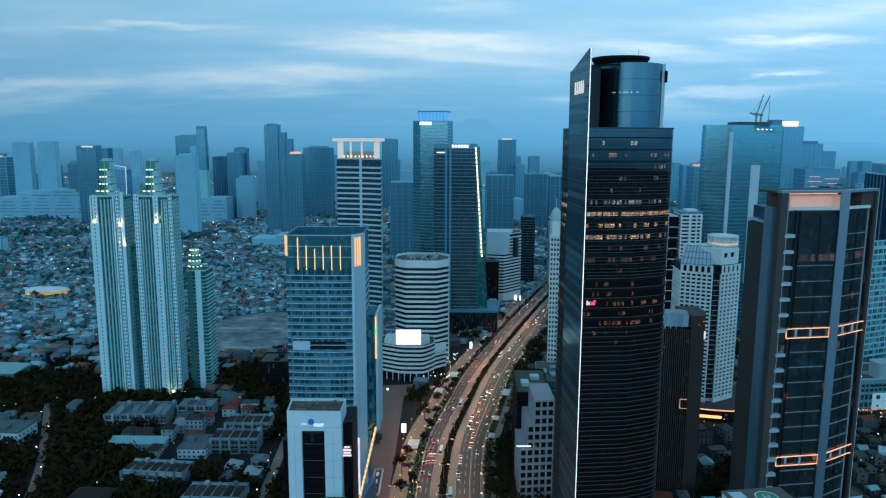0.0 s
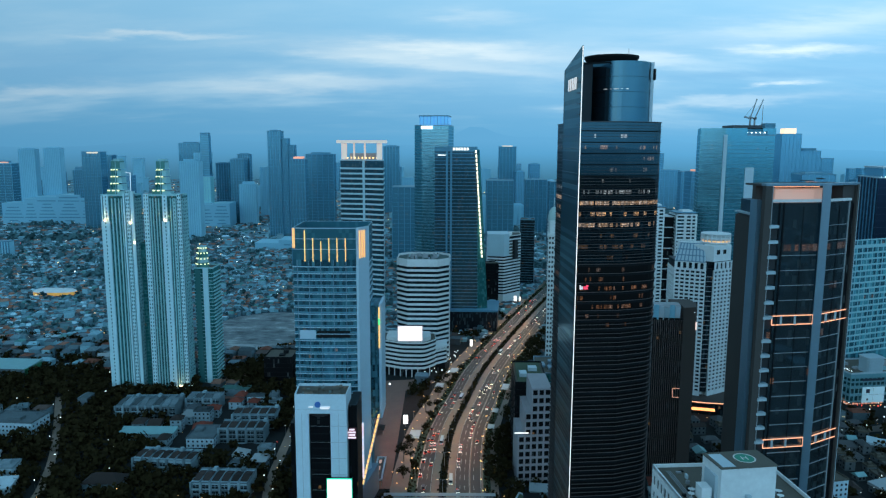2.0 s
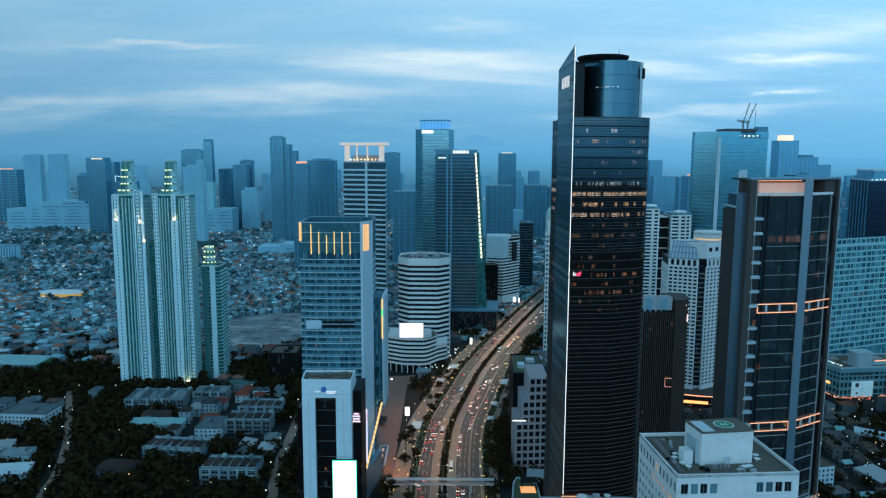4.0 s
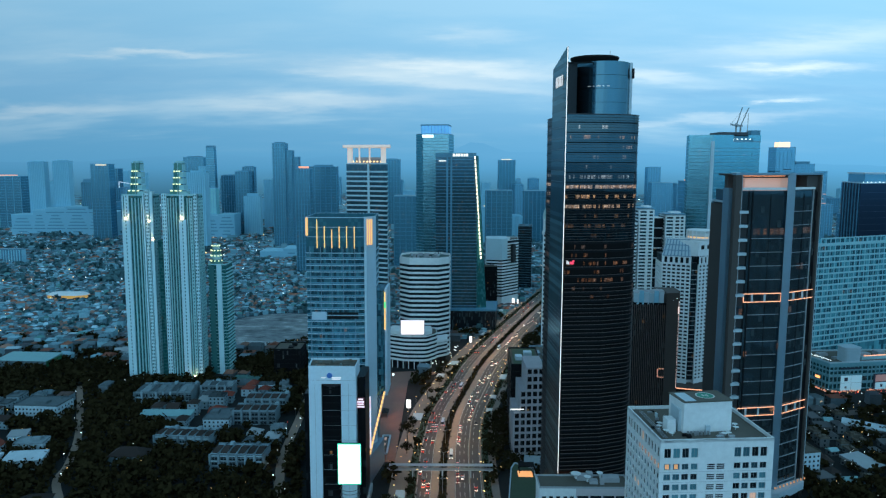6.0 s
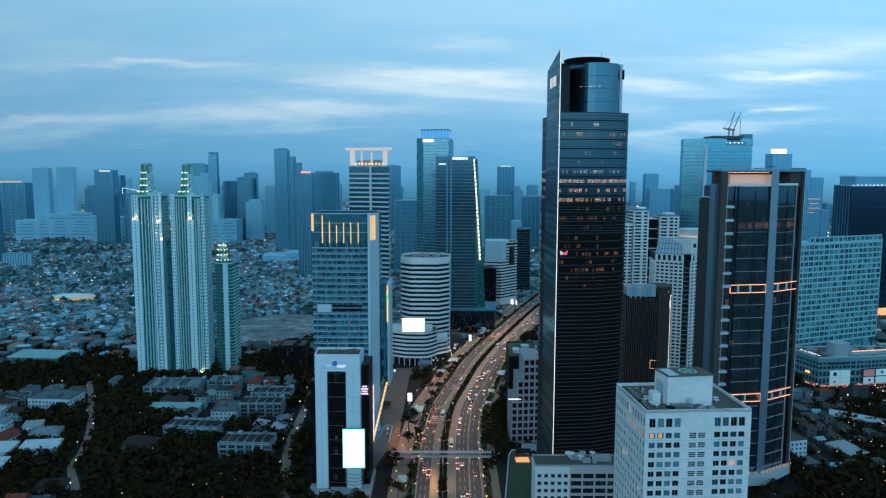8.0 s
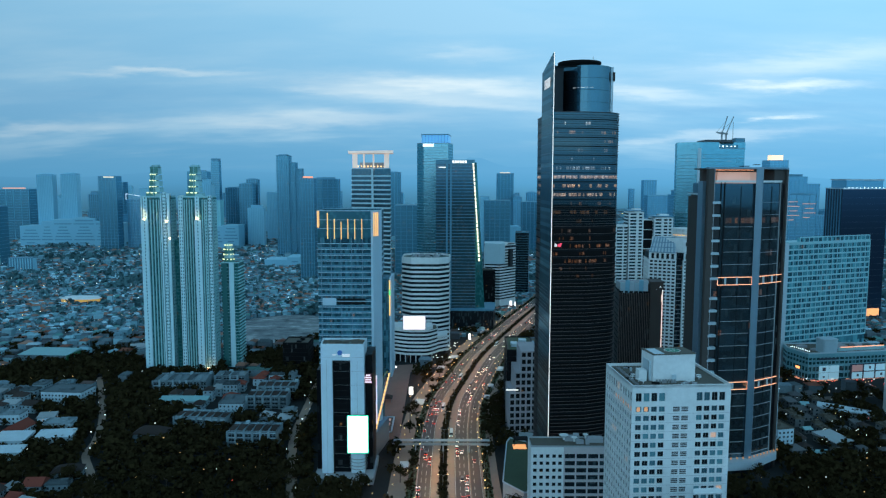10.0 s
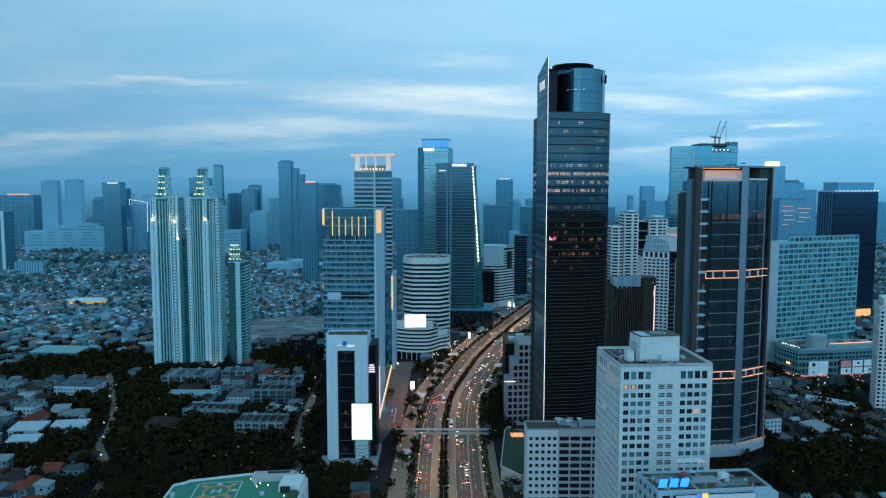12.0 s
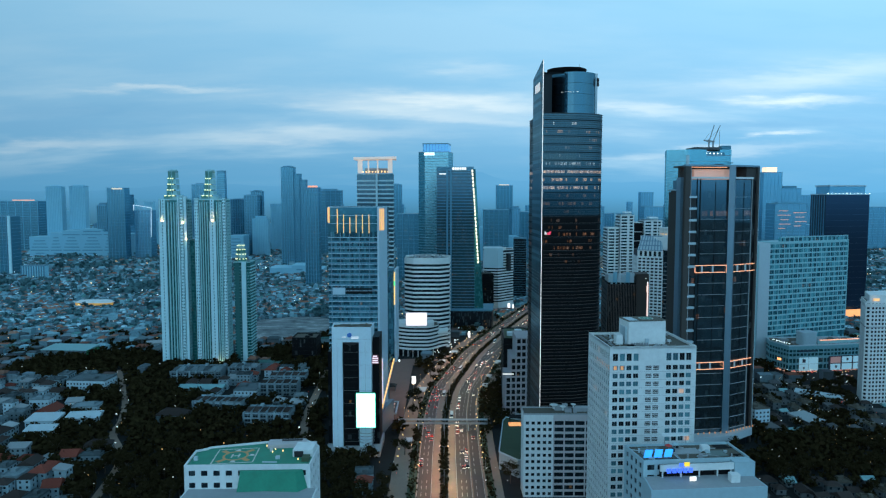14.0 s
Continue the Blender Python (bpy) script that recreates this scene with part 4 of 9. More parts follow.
# ---- building with the green landing roof ----
def green_roof_block():
    foot = [(-88, 234), (-45.5, 235), (-45.5, 253.3), (-51, 259.5), (-66, 257.7), (-84.8, 252), (-85.6, 250.6), (-89, 248.4)]
    o, top = middle(foot), 87.5
    home = thing("office_block", o, "white office block with a green painted landing roof", "building")
    s = Shape(o)
    for k in range(len(foot)):
        a, b = foot[k], foot[(k + 1) % len(foot)]
        if math.dist(a, b) > 5:
            pierced(s, a, b, 0, top, max(1, int(math.dist(a, b) / 4)), 21, 2.2, 1.9, 1.0, 0.4, 0.5)
        else:
            s.face([(*a, 0), (*b, 0), (*b, top), (*a, top)])
    part("wall", s, WHITE, home)
    part("glazing", Shape(o).prism(grown(foot, -0.35), 0, top, False), DARKGLASS, home)
    rooftop(home, o, foot, top, WHITE, 0.7, 0.5, units=0)
    part("painted_deck", Shape(o).prism(grown(foot, -0.8), top, top + 0.1), HELI, home, "green painted roof deck")
    front = [(-87, 214), (-43, 215), (-43, 235.1), (-87, 233.9)]
    part("front_wing", Shape(o).prism(front, 0, 80), WHITE, home, "lower white front wing")
    part("wing_deck", Shape(o).prism(grown(front, -0.6), 80, 80.1), GREY, home)
    part("ramp", Shape(o).prism([(-69.5, 231.0), (-60, 231.9), (-49, 231.2), (-46.5, 234.8), (-69.8, 233.9)], 80.1, 86.6, True, False, [(-68.5, 232.6), (-60.4, 233.0), (-50, 232.4), (-48, 234.7), (-69.0, 233.8)]), HELI, home, "green painted ramp wall")
    mid, z = Vector((-73.5, 244.4)), top + 0.12
    def at(u, v):
        return (mid.x + u * 0.985 - v * 0.08, mid.y + u * 0.14 + v * 0.99)
    line = Shape(o)
    q = [(-7, -6.9), (7, -6.9), (7, 6.9), (-7, 6.9)]
    for k in range(4):
        line.beam((*at(*q[k]), z), (*at(*q[(k + 1) % 4]), z), 0.4, 0.03)
    part("pad_border", line, LINE, home, "white painted border")
    ring = Shape(o)
    for k in range(28):
        a, b = 2 * math.pi * k / 28, 2 * math.pi * (k + 1) / 28
        ring.face([(*at(r * math.cos(t), r * math.sin(t)), z + 0.02) for r, t in ((4.5, a), (4.5, b), (3.7, b), (3.7, a))][::-1])
    for a in (45, 135, 225, 315):
        t = radians(a)
        ring.face([(*at(r * math.cos(t + d), r * math.sin(t + d)), z + 0.03) for r, d in ((4.4, -0.18), (7.6, -0.12), (7.6, 0.12), (4.4, 0.18))])
    part("pad_ring", ring, ORANGE_PAINT, home, "orange painted ring")
    letter = Shape(o)
    for a, b in (((-1.2, -1.7), (-1.2, 1.7)), ((1.2, -1.7), (1.2, 1.7)), ((-1.2, 0), (1.2, 0))):
        letter.beam((*at(*a), z + 0.02), (*at(*b), z + 0.02), 0.55, 0.03)
    part("pad_letter", letter, LINE, home, "white letter H")
    arrow = Shape(o)
    for u, v in ((0, -5.4), (0, 5.4), (5.6, 0)):
        arrow.face([(*at(u + x, v + y), z + 0.02) for x, y in ((-1.1, -0.8), (1.1, -0.8), (0.5, 0.9), (-0.5, 0.9))])
    part("pad_marks", arrow, LINE, home, "white painted marks")
    part("roof_house", Shape(o).prism([(-64, 251.5), (-49.5, 253), (-51.5, 258.6), (-64.6, 257.2)], top, top + 1.5), PINKISH, home, "pale roof house")
    part("slot", Shape(o).box(-56, 256.4, top + 1.52, 7.5, 1.2, 0.3, 6), BLACK, home)
    part("stair_house", Shape(o).prism([(-53.2, 243.5), (-46.2, 243.8), (-46.2, 252.3), (-53, 251.5)], top, top + 2.6), WHITE, home, "white stair house")
    part("door_slot", Shape(o).box(-51, 243.3, top, 3.2, 0.3, 2.2), BLACK, home)
    part("planter", Shape(o).box(-48, 240.5, top + 0.1, 2.4, 3.6, 1.4), LAWN, home)
    for x, y, w, d, h in ((-86, 240, 1.2, 1.2, 1.4), (-60, 238, 5, 0.5, 0.4), (-58, 241.5, 1.4, 0.9, 1.1), (-62, 249, 0.9, 0.9, 1.0)):
        part("roof_unit", Shape(o).box(x, y, top + 0.1, w, d, h), PALE, home)
    bulb = Shape().prism(circle(0, 0, 0.15, 8), 0, 0.5).mesh("deck_lamp", WARM)
    for x, y in ((-64.5, 252.5), (-60.5, 249), (-57.5, 247.5), (-61, 246.5), (-50.5, 239.5)):
        part("deck_lamp", bulb, None, home, "small warm deck lamp", at=(x - o[0], y - o[1], top + 0.6))


ORANGE_PAINT = plain("orange_paint", (0.6, 0.3, 0.12), 0.7)
green_roof_block()


# ---- dark residential tower with framed balconies ----
def framed_tower():
    foot = [(165.0, 489.0), (198.6, 494.0), (222.0, 507.5), (206, 533), (168.5, 526)]
    o, top = middle(foot), 190.0
    home = thing("apartment_tower", o, "dark glass apartment tower with metal frames and balconies", "building")
    part("glazing", Shape(o).prism(foot, 0, top), FRAMEGLASS, home)
    a, c, d = Vector((165.0, 489.0)), Vector((198.6, 494.0)), Vector((222.0, 507.5))
    e, g = (c - a).normalized(), (d - c).normalized()
    ne, ng = Vector((e.y, -e.x)), Vector((g.y, -g.x))

    def wall(name, p, q, n0, n1, z0, z1, mat, label=""):
        """A slab between p and q, from n0 to n1 metres in front of the glass."""
        n = Vector(((q - p).y, -(q - p).x)).normalized()
        return part(name, Shape(o).prism([tuple(p + n * n1), tuple(q + n * n1), tuple(q + n * n0), tuple(p + n * n0)], z0, z1, True, True), mat, home, label)

    # the big frame: corner pillar, side pillars and roof beam
    pillar = [tuple(c - e * 2.6 + ne * 1.6), tuple(c + ne * 1.9 + ng * 1.9), tuple(c + g * 2.6 + ng * 1.6), tuple(c + g * 1.5 - ng * 0.5), tuple(c - e * 1.5 - ne * 0.5)]
    part("corner_pillar", Shape(o).prism(pillar, 0, 200), BLUEGREY, home, "tall blue-grey corner pillar")
    wall("side_pillar", a - e * 0.8, a + e * 3.0, -1, 2.0, 0, 200, SIDEWALL, "dark grey side pillar")
    wall("pillar_edge", a + e * 3.0, a + e * 3.4, -1, 2.05, 8, 199, GREY)
    wall("side_pillar", d - g * 1.0, d + g * 0.6, -1, 1.6, 0, 200, SIDEWALL)
    wall("pillar_edge", d + g * 0.6, d + g * 1.0, -1, 1.7, 8, 199, PALE)
    wall("roof_beam", a - e * 0.9, c, -2, 2.1, 199.0, 200.2, BLUEGREY)
    wall("roof_beam", c, d + g * 0.6, -2, 1.7, 199.0, 200.2, BLUEGREY)
    part("roof_slab", Shape(o).prism([tuple(p) for p in (a - ne * 2, c - ne * 2, d - ng * 2, d - ng * 16, a - ne * 18)], 198.6, 199.6, True, True), SIDEWALL, home, "dark roof slab over the terrace")
    part("terrace_wall", Shape(o).prism([tuple(p) for p in (a + e * 0.5 - ne * 9, c - ne * 9, d - g * 2 - ng * 9, d - g * 2 - ng * 11, a + e * 0.5 - ne * 12)], top, 198.6), SIDEWALL, home)
    part("terrace_wall", Shape(o).prism([tuple(p) for p in (c + g * 15.5, d - g * 1.2, d - g * 1.2 - ng * 9, c + g * 15.5 - ng * 9)], top, 198.6), SIDEWALL, home)
    part("sky_lounge", Shape(o).prism([tuple(p) for p in (a + e * 8 - ne * 4, c - e * 3.5 - ne * 4, c + g * 8 - ng * 4, c + g * 8 - ng * 8.5, a + e * 9 - ne * 8.5)], top, 197.2), LOUNGE, home, "peach lit lounge under the roof frame")
    part("soffit_light", Shape(o).beam((*(a + e * 4 - ne * 1.0), 198.4), (*(c - e * 3 - ne * 1.0), 198.4), 0.5, 0.3), LED_FRAME, home, "orange light line under the roof")
    wall("terrace_edge", a + e * 4.2, c - e * 2.6, -1, 1.2, top + 0.6, top + 1.9, WHITE)
    wall("terrace_edge", c + g * 2.8, d - g * 5, -1, 1.2, top + 0.6, top + 1.9, WHITE)
    for k in range(2):
        part("parasol", Shape(o).prism(circle(193 + 9 * k, 503 + 3 * k, 3.2 - k, 14), 200.8 + k, 201.2 + k, True, True), DARK, home)
    # balconies up the left edge before black loggia-shade panels, and a pale sill at each storey
    balcony = Shape(o).prism([tuple(p) for p in (a + e * 2.4 + ne * 2.6, a + e * 7.6 + ne * 2.6, a + e * 7.6 + ne * 0.2, a + e * 2.4 + ne * 0.2)], 0, 1.5, True, True).mesh("balcony", PALE)
    line = Shape(o).prism([tuple(p) for p in (a + e * 11.2 + ne * 0.5, c - e * 2.8 + ne * 0.5, c - e * 2.8, a + e * 11.2)], 0, 0.2, True, True).mesh("sill", GREY)
    line_side = Shape(o).prism([tuple(p) for p in (c + g * 2.8 + ng * 0.5, d - g * 5.0 + ng * 0.5, d - g * 5.0, c + g * 2.8)], 0, 0.2, True, True).mesh("sill", GREY)
    right = Shape(o).prism([tuple(p) for p in (d + g * 0.4 + ng * 0.6, d + g * 3.4 + ng * 0.2, d + g * 3.4 - ng * 5, d + g * 0.4 - ng * 5)], 0, 1.5, True, True).mesh("balcony", GREY)
    # no real recess: a flat black slab paints the shade of each loggia
    loggia = Shape(o).prism([tuple(p) for p in (a + e * 3.6 + ne * 0.12, a + e * 8.4 + ne * 0.12, a + e * 8.4 - ne * 0.2, a + e * 3.6 - ne * 0.2)], 0, 5.6, True, True).mesh("loggia", BLACK)
    storeys = [177.3 - 7.98 * k for k in range(7)] + [116.8 - 7.98 * k for k in range(14)]
    for k, z in enumerate(storeys):
        part("balcony", balcony, None, home, at=(0, 0, z))
        part("loggia", loggia, None, home, at=(0, 0, z - 5.8), label="flat black panel for the shade behind the balconies")
        part("balcony", right, None, home, at=(0, 0, z))
        if k > 1 and k != 6:
            part("sill", line, None, home, at=(0, 0, z + 1.3))
        if k != 6:
            part("sill", line_side, None, home, at=(0, 0, z + 0.6))
    for u, mat in ((8.6, DARK), (11.0, DARK)):
        part("mullion", Shape(o).prism([tuple(p) for p in (a + e * u + ne * 0.6, a + e * (u + 0.35) + ne * 0.6, a + e * (u + 0.35), a + e * u)], 8, 191), mat, home)
    part("mullion", Shape(o).prism([tuple(p) for p in (d - g * 5.3 + ng * 0.6, d - g * 4.9 + ng * 0.6, d - g * 4.9, d - g * 5.3)], 8, 191), GREY, home)
    part("glass_shaft", Shape(o).prism([tuple(p) for p in (d - g * 4.8 + ng * 0.3, d - g * 1.1 + ng * 0.3, d - g * 1.1 - ng * 0.3, d - g * 4.8 - ng * 0.3)], 8, 190), BLACKGLASS, home, "black glass shaft at the edge")
    for f in (0.66,):
        p = a.lerp(c, f) + ne * 0.25
        part("mullion", Shape(o).box(p.x, p.y, 8, 0.12, 0.3, 180, 8), DARK, home)
    for f in (0.5,):
        p = c.lerp(d, f) + ng * 0.25
        part("mullion", Shape(o).box(p.x, p.y, 8, 0.12, 0.3, 180, 30), DARK, home)
    # glowing frames round single storeys
    for z in (62.4, 130.7):
        for p, q, m in ((a + e * 8.3, c - e * 2.2, ne), (c + g * 2.2, d + g * 0.2, ng)):
            p, q = p + m * 0.9, q + m * 0.9
            s = Shape(o)
            for u, v in (((*p, z), (*q, z)), ((*p, z - 4.8), (*q, z - 4.8)), ((*p, z), (*p, z - 4.8)), ((*q, z), (*q, z - 4.8))):
                s.beam(u, v, 0.34)
            part("light_frame", s, LED_FRAME, home, "glowing orange frame round one storey")
            for f in (0.22, 0.56):
                x = p.lerp(q, f)
                part("frame_pier", Shape(o).box(x.x, x.y, z - 4.6, 1.1, 0.5, 4.5, 8), PALE, home)
    # plain side wing
    wing = [(164.6, 500), (176, 501), (176, 524), (164.6, 523)]
    part("side_wing", Shape(o).prism(wing, 0, 181.5), SIDEWALL, home, "plain dark side wing")
    part("wing_roof", Shape(o).prism(grown(wing, 0.4), 182.6, 183.4, True, True), PALE, home)
    part("wing_cabin", Shape(o).prism(grown(wing, -1.2), 181.5, 182.6), BLACK, home)
    part("wing_pier", Shape(o).prism([(162.9, 492.2), (165.4, 492.6), (165.0, 500), (162.5, 499.6)], 0, 191.5), BLUEGREY, home, "blue-grey pier")
    # podium with a sloping white rim
    rim = [(160, 480.2), (199, 485.6), (222.5, 503.0), (222, 530), (160, 525)]
    part("podium", Shape(o).prism(grown(rim, -2.5), 0, 6.5), DARKGLASS, home)
    part("podium_rim", Shape(o).prism(rim, 6.5, 11.6), PALE, home, "pale podium rim")
    opening = Shape().box(0, 0, 12.0, 0.7, 0.4, 1.2).mesh("lit_opening", LIT_PANE)
    for f in range(9):
        for p in ((a + ne * 3.2).lerp(c + ne * 3.2, f / 8), (c + ng * 3.2).lerp(d + ng * 3.2, f / 8)):
            part("lit_opening", opening, None, home, "warm lit opening", at=(p.x - o[0], p.y - o[1], 0))


FRAMEGLASS = facade_glass("dark_apartment_glass", (0.19, 0.31, 0.37), 0.62, 2.1, 4.22, 0.0025, blinds=0.3, shade=(0.06, 0.08, 0.085), inside=(0.024, 0.036, 0.042), power=0.5, rough=0.03, wave=0.015, glow=(1.0, 0.45, 0.2), slot=(0.1, 0.9), storeys=((164.6, 168.8, 0.75, 0.0, 0.7), (118, 122.4, 0.15, 0.0, 0.6), (143.5, 147.7, 0.2, 0.0, 0.5)))
# the lamplight on the lounge wall is painted in as emission
LOUNGE = lamp("peach_lit_wall", (0.95, 0.55, 0.42), 0.22)
LED_FRAME = lamp("orange_frame_light", (1.0, 0.40, 0.22), 1.5)
SIDEWALL = plain("dark_grey_side_wall", (0.072, 0.065, 0.060), 0.75, vary=0.25, spec=0.2)
framed_tower()


# ---- twin green apartment towers ----
def green_tower(x0, order, y, label, crown_at=0.42):
    """order: (from, to, out, top, material) of the strips across the front, in metres from x0."""
    wide = max(o[1] for o in order)
    foot = [(x0, y), (x0 + wide, y), (x0 + wide, y + 15), (x0, y + 15)]
    o = middle(foot)
    home = thing("apartment_tower", o, label, "building", "twin apartment towers")
    part("glazing", Shape(o).prism(foot, 0, 174), GREENGLASS, home)
    band = Shape(o).prism(grown(foot, 0.22), 0, 0.35, True, True).mesh("floor_band", GREEN_MID)
    for k in range(52):
        part("floor_band", band, None, home, at=(0, 0, 3.3 * k + 2.6))
    for u, v, out, top, mat, windows in order:
        a, b, back = (x0 + u, y - out), (x0 + v, y - out), y + 3
        s = Shape(o)
        if windows:
            pierced(s, a, b, 0, top, windows, int(top / 3.3), 0.9, 1.7, 0.8, 0.3)
            part("strip_glass", Shape(o).prism([(a[0] + 0.1, a[1] + 0.28), (b[0] - 0.1, b[1] + 0.28), (b[0] - 0.1, back), (a[0] + 0.1, back)], 0, top - 0.5, False), GREENGLASS, home)
        else:
            s.face([(*a, 0), (*b, 0), (*b, top), (*a, top)])
        s.face([(*b, 0), (b[0], back, 0), (b[0], back, top), (*b, top)]).face([(a[0], back, 0), (*a, 0), (*a, top), (a[0], back, top)])
        s.face([(*a, top), (*b, top), (b[0], back, top), (a[0], back, top)])
        part("pilaster", s, mat, home)
    pierced_side = Shape(o)
    for p, q in ((foot[3], foot[0]), (foot[1], foot[2])):
        pierced(pierced_side, (p[0] + (0.3 if p[0] > o[0] else -0.3), p[1]), (q[0] + (0.3 if p[0] > o[0] else -0.3), q[1]), 0, 172, 4, 52, 2.2, 1.7, 0.8, 0.3)
    part("side_wall", pierced_side, G, home)
    rooftop(home, o, foot, 174, G, 1.5, units=2)
    # the stepped crown, with a row of lights under each step
    cx = x0 + wide * crown_at
    for k, (half, z0, z1) in enumerate(((7.4, 174, 179.5), (5.0, 179.5, 185.5), (4.5, 185.5, 191.5), (4.1, 191.5, 197.5), (3.7, 197.5, 204.5))):
        front = y + 9 - min(half, 6.5)
        split = cx + half * (0.1 if k < 4 else 0.9)
        step = part("crown_step", Shape(o).prism([(cx - half, front), (split, front), (split, y + 15), (cx - half, y + 15)], z0, z1), GREEN_PANEL if k % 2 == 0 else GREENGLASS, home)
        part("crown_side", Shape(o).prism([(split, front + 1.2), (cx + half, front + 1.2), (cx + half, y + 15), (split, y + 15)], z0, z1 - 1.6), G, step, "pale green rendered half")
        part("crown_rail", Shape(o).prism([(cx - half - 0.3, front - 0.3), (cx + half + 0.2, front - 0.3), (cx + half + 0.2, y + 15.2), (cx - half - 0.3, y + 15.2)], z1 - 0.45, z1), G, step)
        if k < 4:
            for f in range(3):
                part("step_light", Shape(o).box(cx - half * 0.75 + half * 1.1 * f / 2, front - 0.5, z1 - 1.3, half * 0.3, 0.4, 0.9), CROWN, step, "yellow-white light")
        for f in (-1, -0.45, 0.0):
            part("crown_fin", Shape(o).box(cx + f * (half - 0.3), front - 0.15, z0, 0.45, 0.4, z1 - z0), G if f == 0 else GREEN_PANEL, step)
    part("spire_cap", Shape(o).prism(rect(cx, y + 11, 6.0, 6.5), 204.5, 206), G, home)
    return home, o


GREEN_MID = plain("mid_green_render", (0.03, 0.16, 0.155), 0.6, vary=0.2)
COLUMN_BLUE = plain("pale_blue_white_render", (0.50, 0.74, 0.78), 0.6, vary=0.15)
FLOOD_LAMP = lamp("warm_flood_lamp", (1.0, 0.62, 0.3), 6.0)
GREEN_PALE = plain("pale_green_render", (0.30, 0.56, 0.58), 0.6, vary=0.2)
W, G = COLUMN_BLUE, GREEN_PALE
left, o_left = green_tower(-297.5, [(0, 7.2, 1.6, 152, W, 1), (0.2, 1.4, 0.7, 174, W, 0), (2.4, 6.6, 0.9, 175, W, 1), (9.0, 10.2, 0.8, 172, G, 0), (12.2, 13.2, 0.8, 172, G, 0), (15.2, 16.2, 0.8, 172, G, 0), (17.8, 18.8, 1.0, 172, G, 0), (19.6, 21.0, 1.3, 176, W, 0),
                                   (22.0, 25.2, 1.5, 179, W, 2), (26.2, 28.8, 1.8, 178, W, 0)], 742, "pale green glass apartment tower with a stepped lit crown")
right, o_right = green_tower(-261, [(0, 4.3, 1.5, 176, W, 2), (5.3, 6.3, 1.0, 172, G, 0), (7.6, 8.5, 0.8, 172, G, 0), (10.2, 11.1, 0.8, 172, G, 0), (12.7, 13.6, 0.8, 172, G, 0), (15.4, 22.0, 1.6, 152, W, 1), (16.2, 20.4, 0.9, 175, W, 1),
                                    (23.1, 24.0, 1.0, 172, G, 0), (25.3, 28.2, 1.2, 172, G, 1), (29.2, 32.5, 1.2, 176, W, 2)], 744, "pale green glass tower with a lit crown beside its twin", 0.43)
lamp_mesh = Shape().box(0, 0, 0, 1.7, 0.7, 1.5).mesh("flood_lamp", FLOOD_LAMP)
for home, o, x, y, z in ((left, o_left, -294, 740.2, 152.4), (left, o_left, -272, 740, 150), (left, o_left, -269.2, 739.8, 133), (right, o_right, -242.3, 742, 152.4), (right, o_right, -236, 742, 2)):
    part("flood_lamp", lamp_mesh, None, home, "warm flood lamp", at=(x - o[0], y - o[1], z))
    wash = new("flood_light", bpy.data.lights.new("flood_light", "POINT"))
    wash.data.energy, wash.data.color, wash.data.shadow_soft_size = 700, (1.0, 0.55, 0.25), 0.6
    wash.location = (x, y - 3.2, z + 3.5)
link = [(-268.6, 749), (-261.1, 749), (-261.1, 766), (-268.6, 766)]
banded_tower("apartment_tower", "lower green glass link between the twin towers", link, 131, 3.3, 0.6, GREENGLASS, GREEN_MID, units=1)
third, o = banded_tower("apartment_tower", "lower pale green apartment tower with a lit tiered crown", rect(-217.5, 771, 17, 21), 107, 3.3, 0.4, GREENGLASS, GREEN_PALE, units=0)
part("corner_pilaster", Shape(o).box(-215.4, 759.8, 0, 4.6, 1.6, 108), W, third)
part("dark_shaft", Shape(o).box(-222.6, 760.2, 0, 4.6, 1.0, 106), GREEN_MID, third, "dark green shaft")
edge = Shape().box(0, 0, 0, 1.6, 20, 1.1).mesh("balcony", GREEN_PALE)
for k in range(31):
    part("balcony", edge, None, third, at=(-208.6 - o[0], 771 - o[1], 3.2 + 3.3 * k))
for k, (r, z) in enumerate(((5.6, 107), (5.0, 112), (4.6, 117), (3.6, 121.5))):
    tier = part("crown_step", Shape(o).prism(circle(-220, 768, r, 12), z, z + 4.6, True, False, circle(-220, 768, r * 0.92, 12)), GREEN_PALE if k % 2 else GREEN_PANEL, third)
    for f in range(5):
        t = math.pi * (1 + (f + 0.5) / 5)
        part("step_light", Shape(o).box(-220 + (r + 0.2) * math.cos(t), 768 + (r + 0.2) * math.sin(t), z + 3.2, 1.1, 0.5, 1.0), CROWN, tier, "yellow-white light")


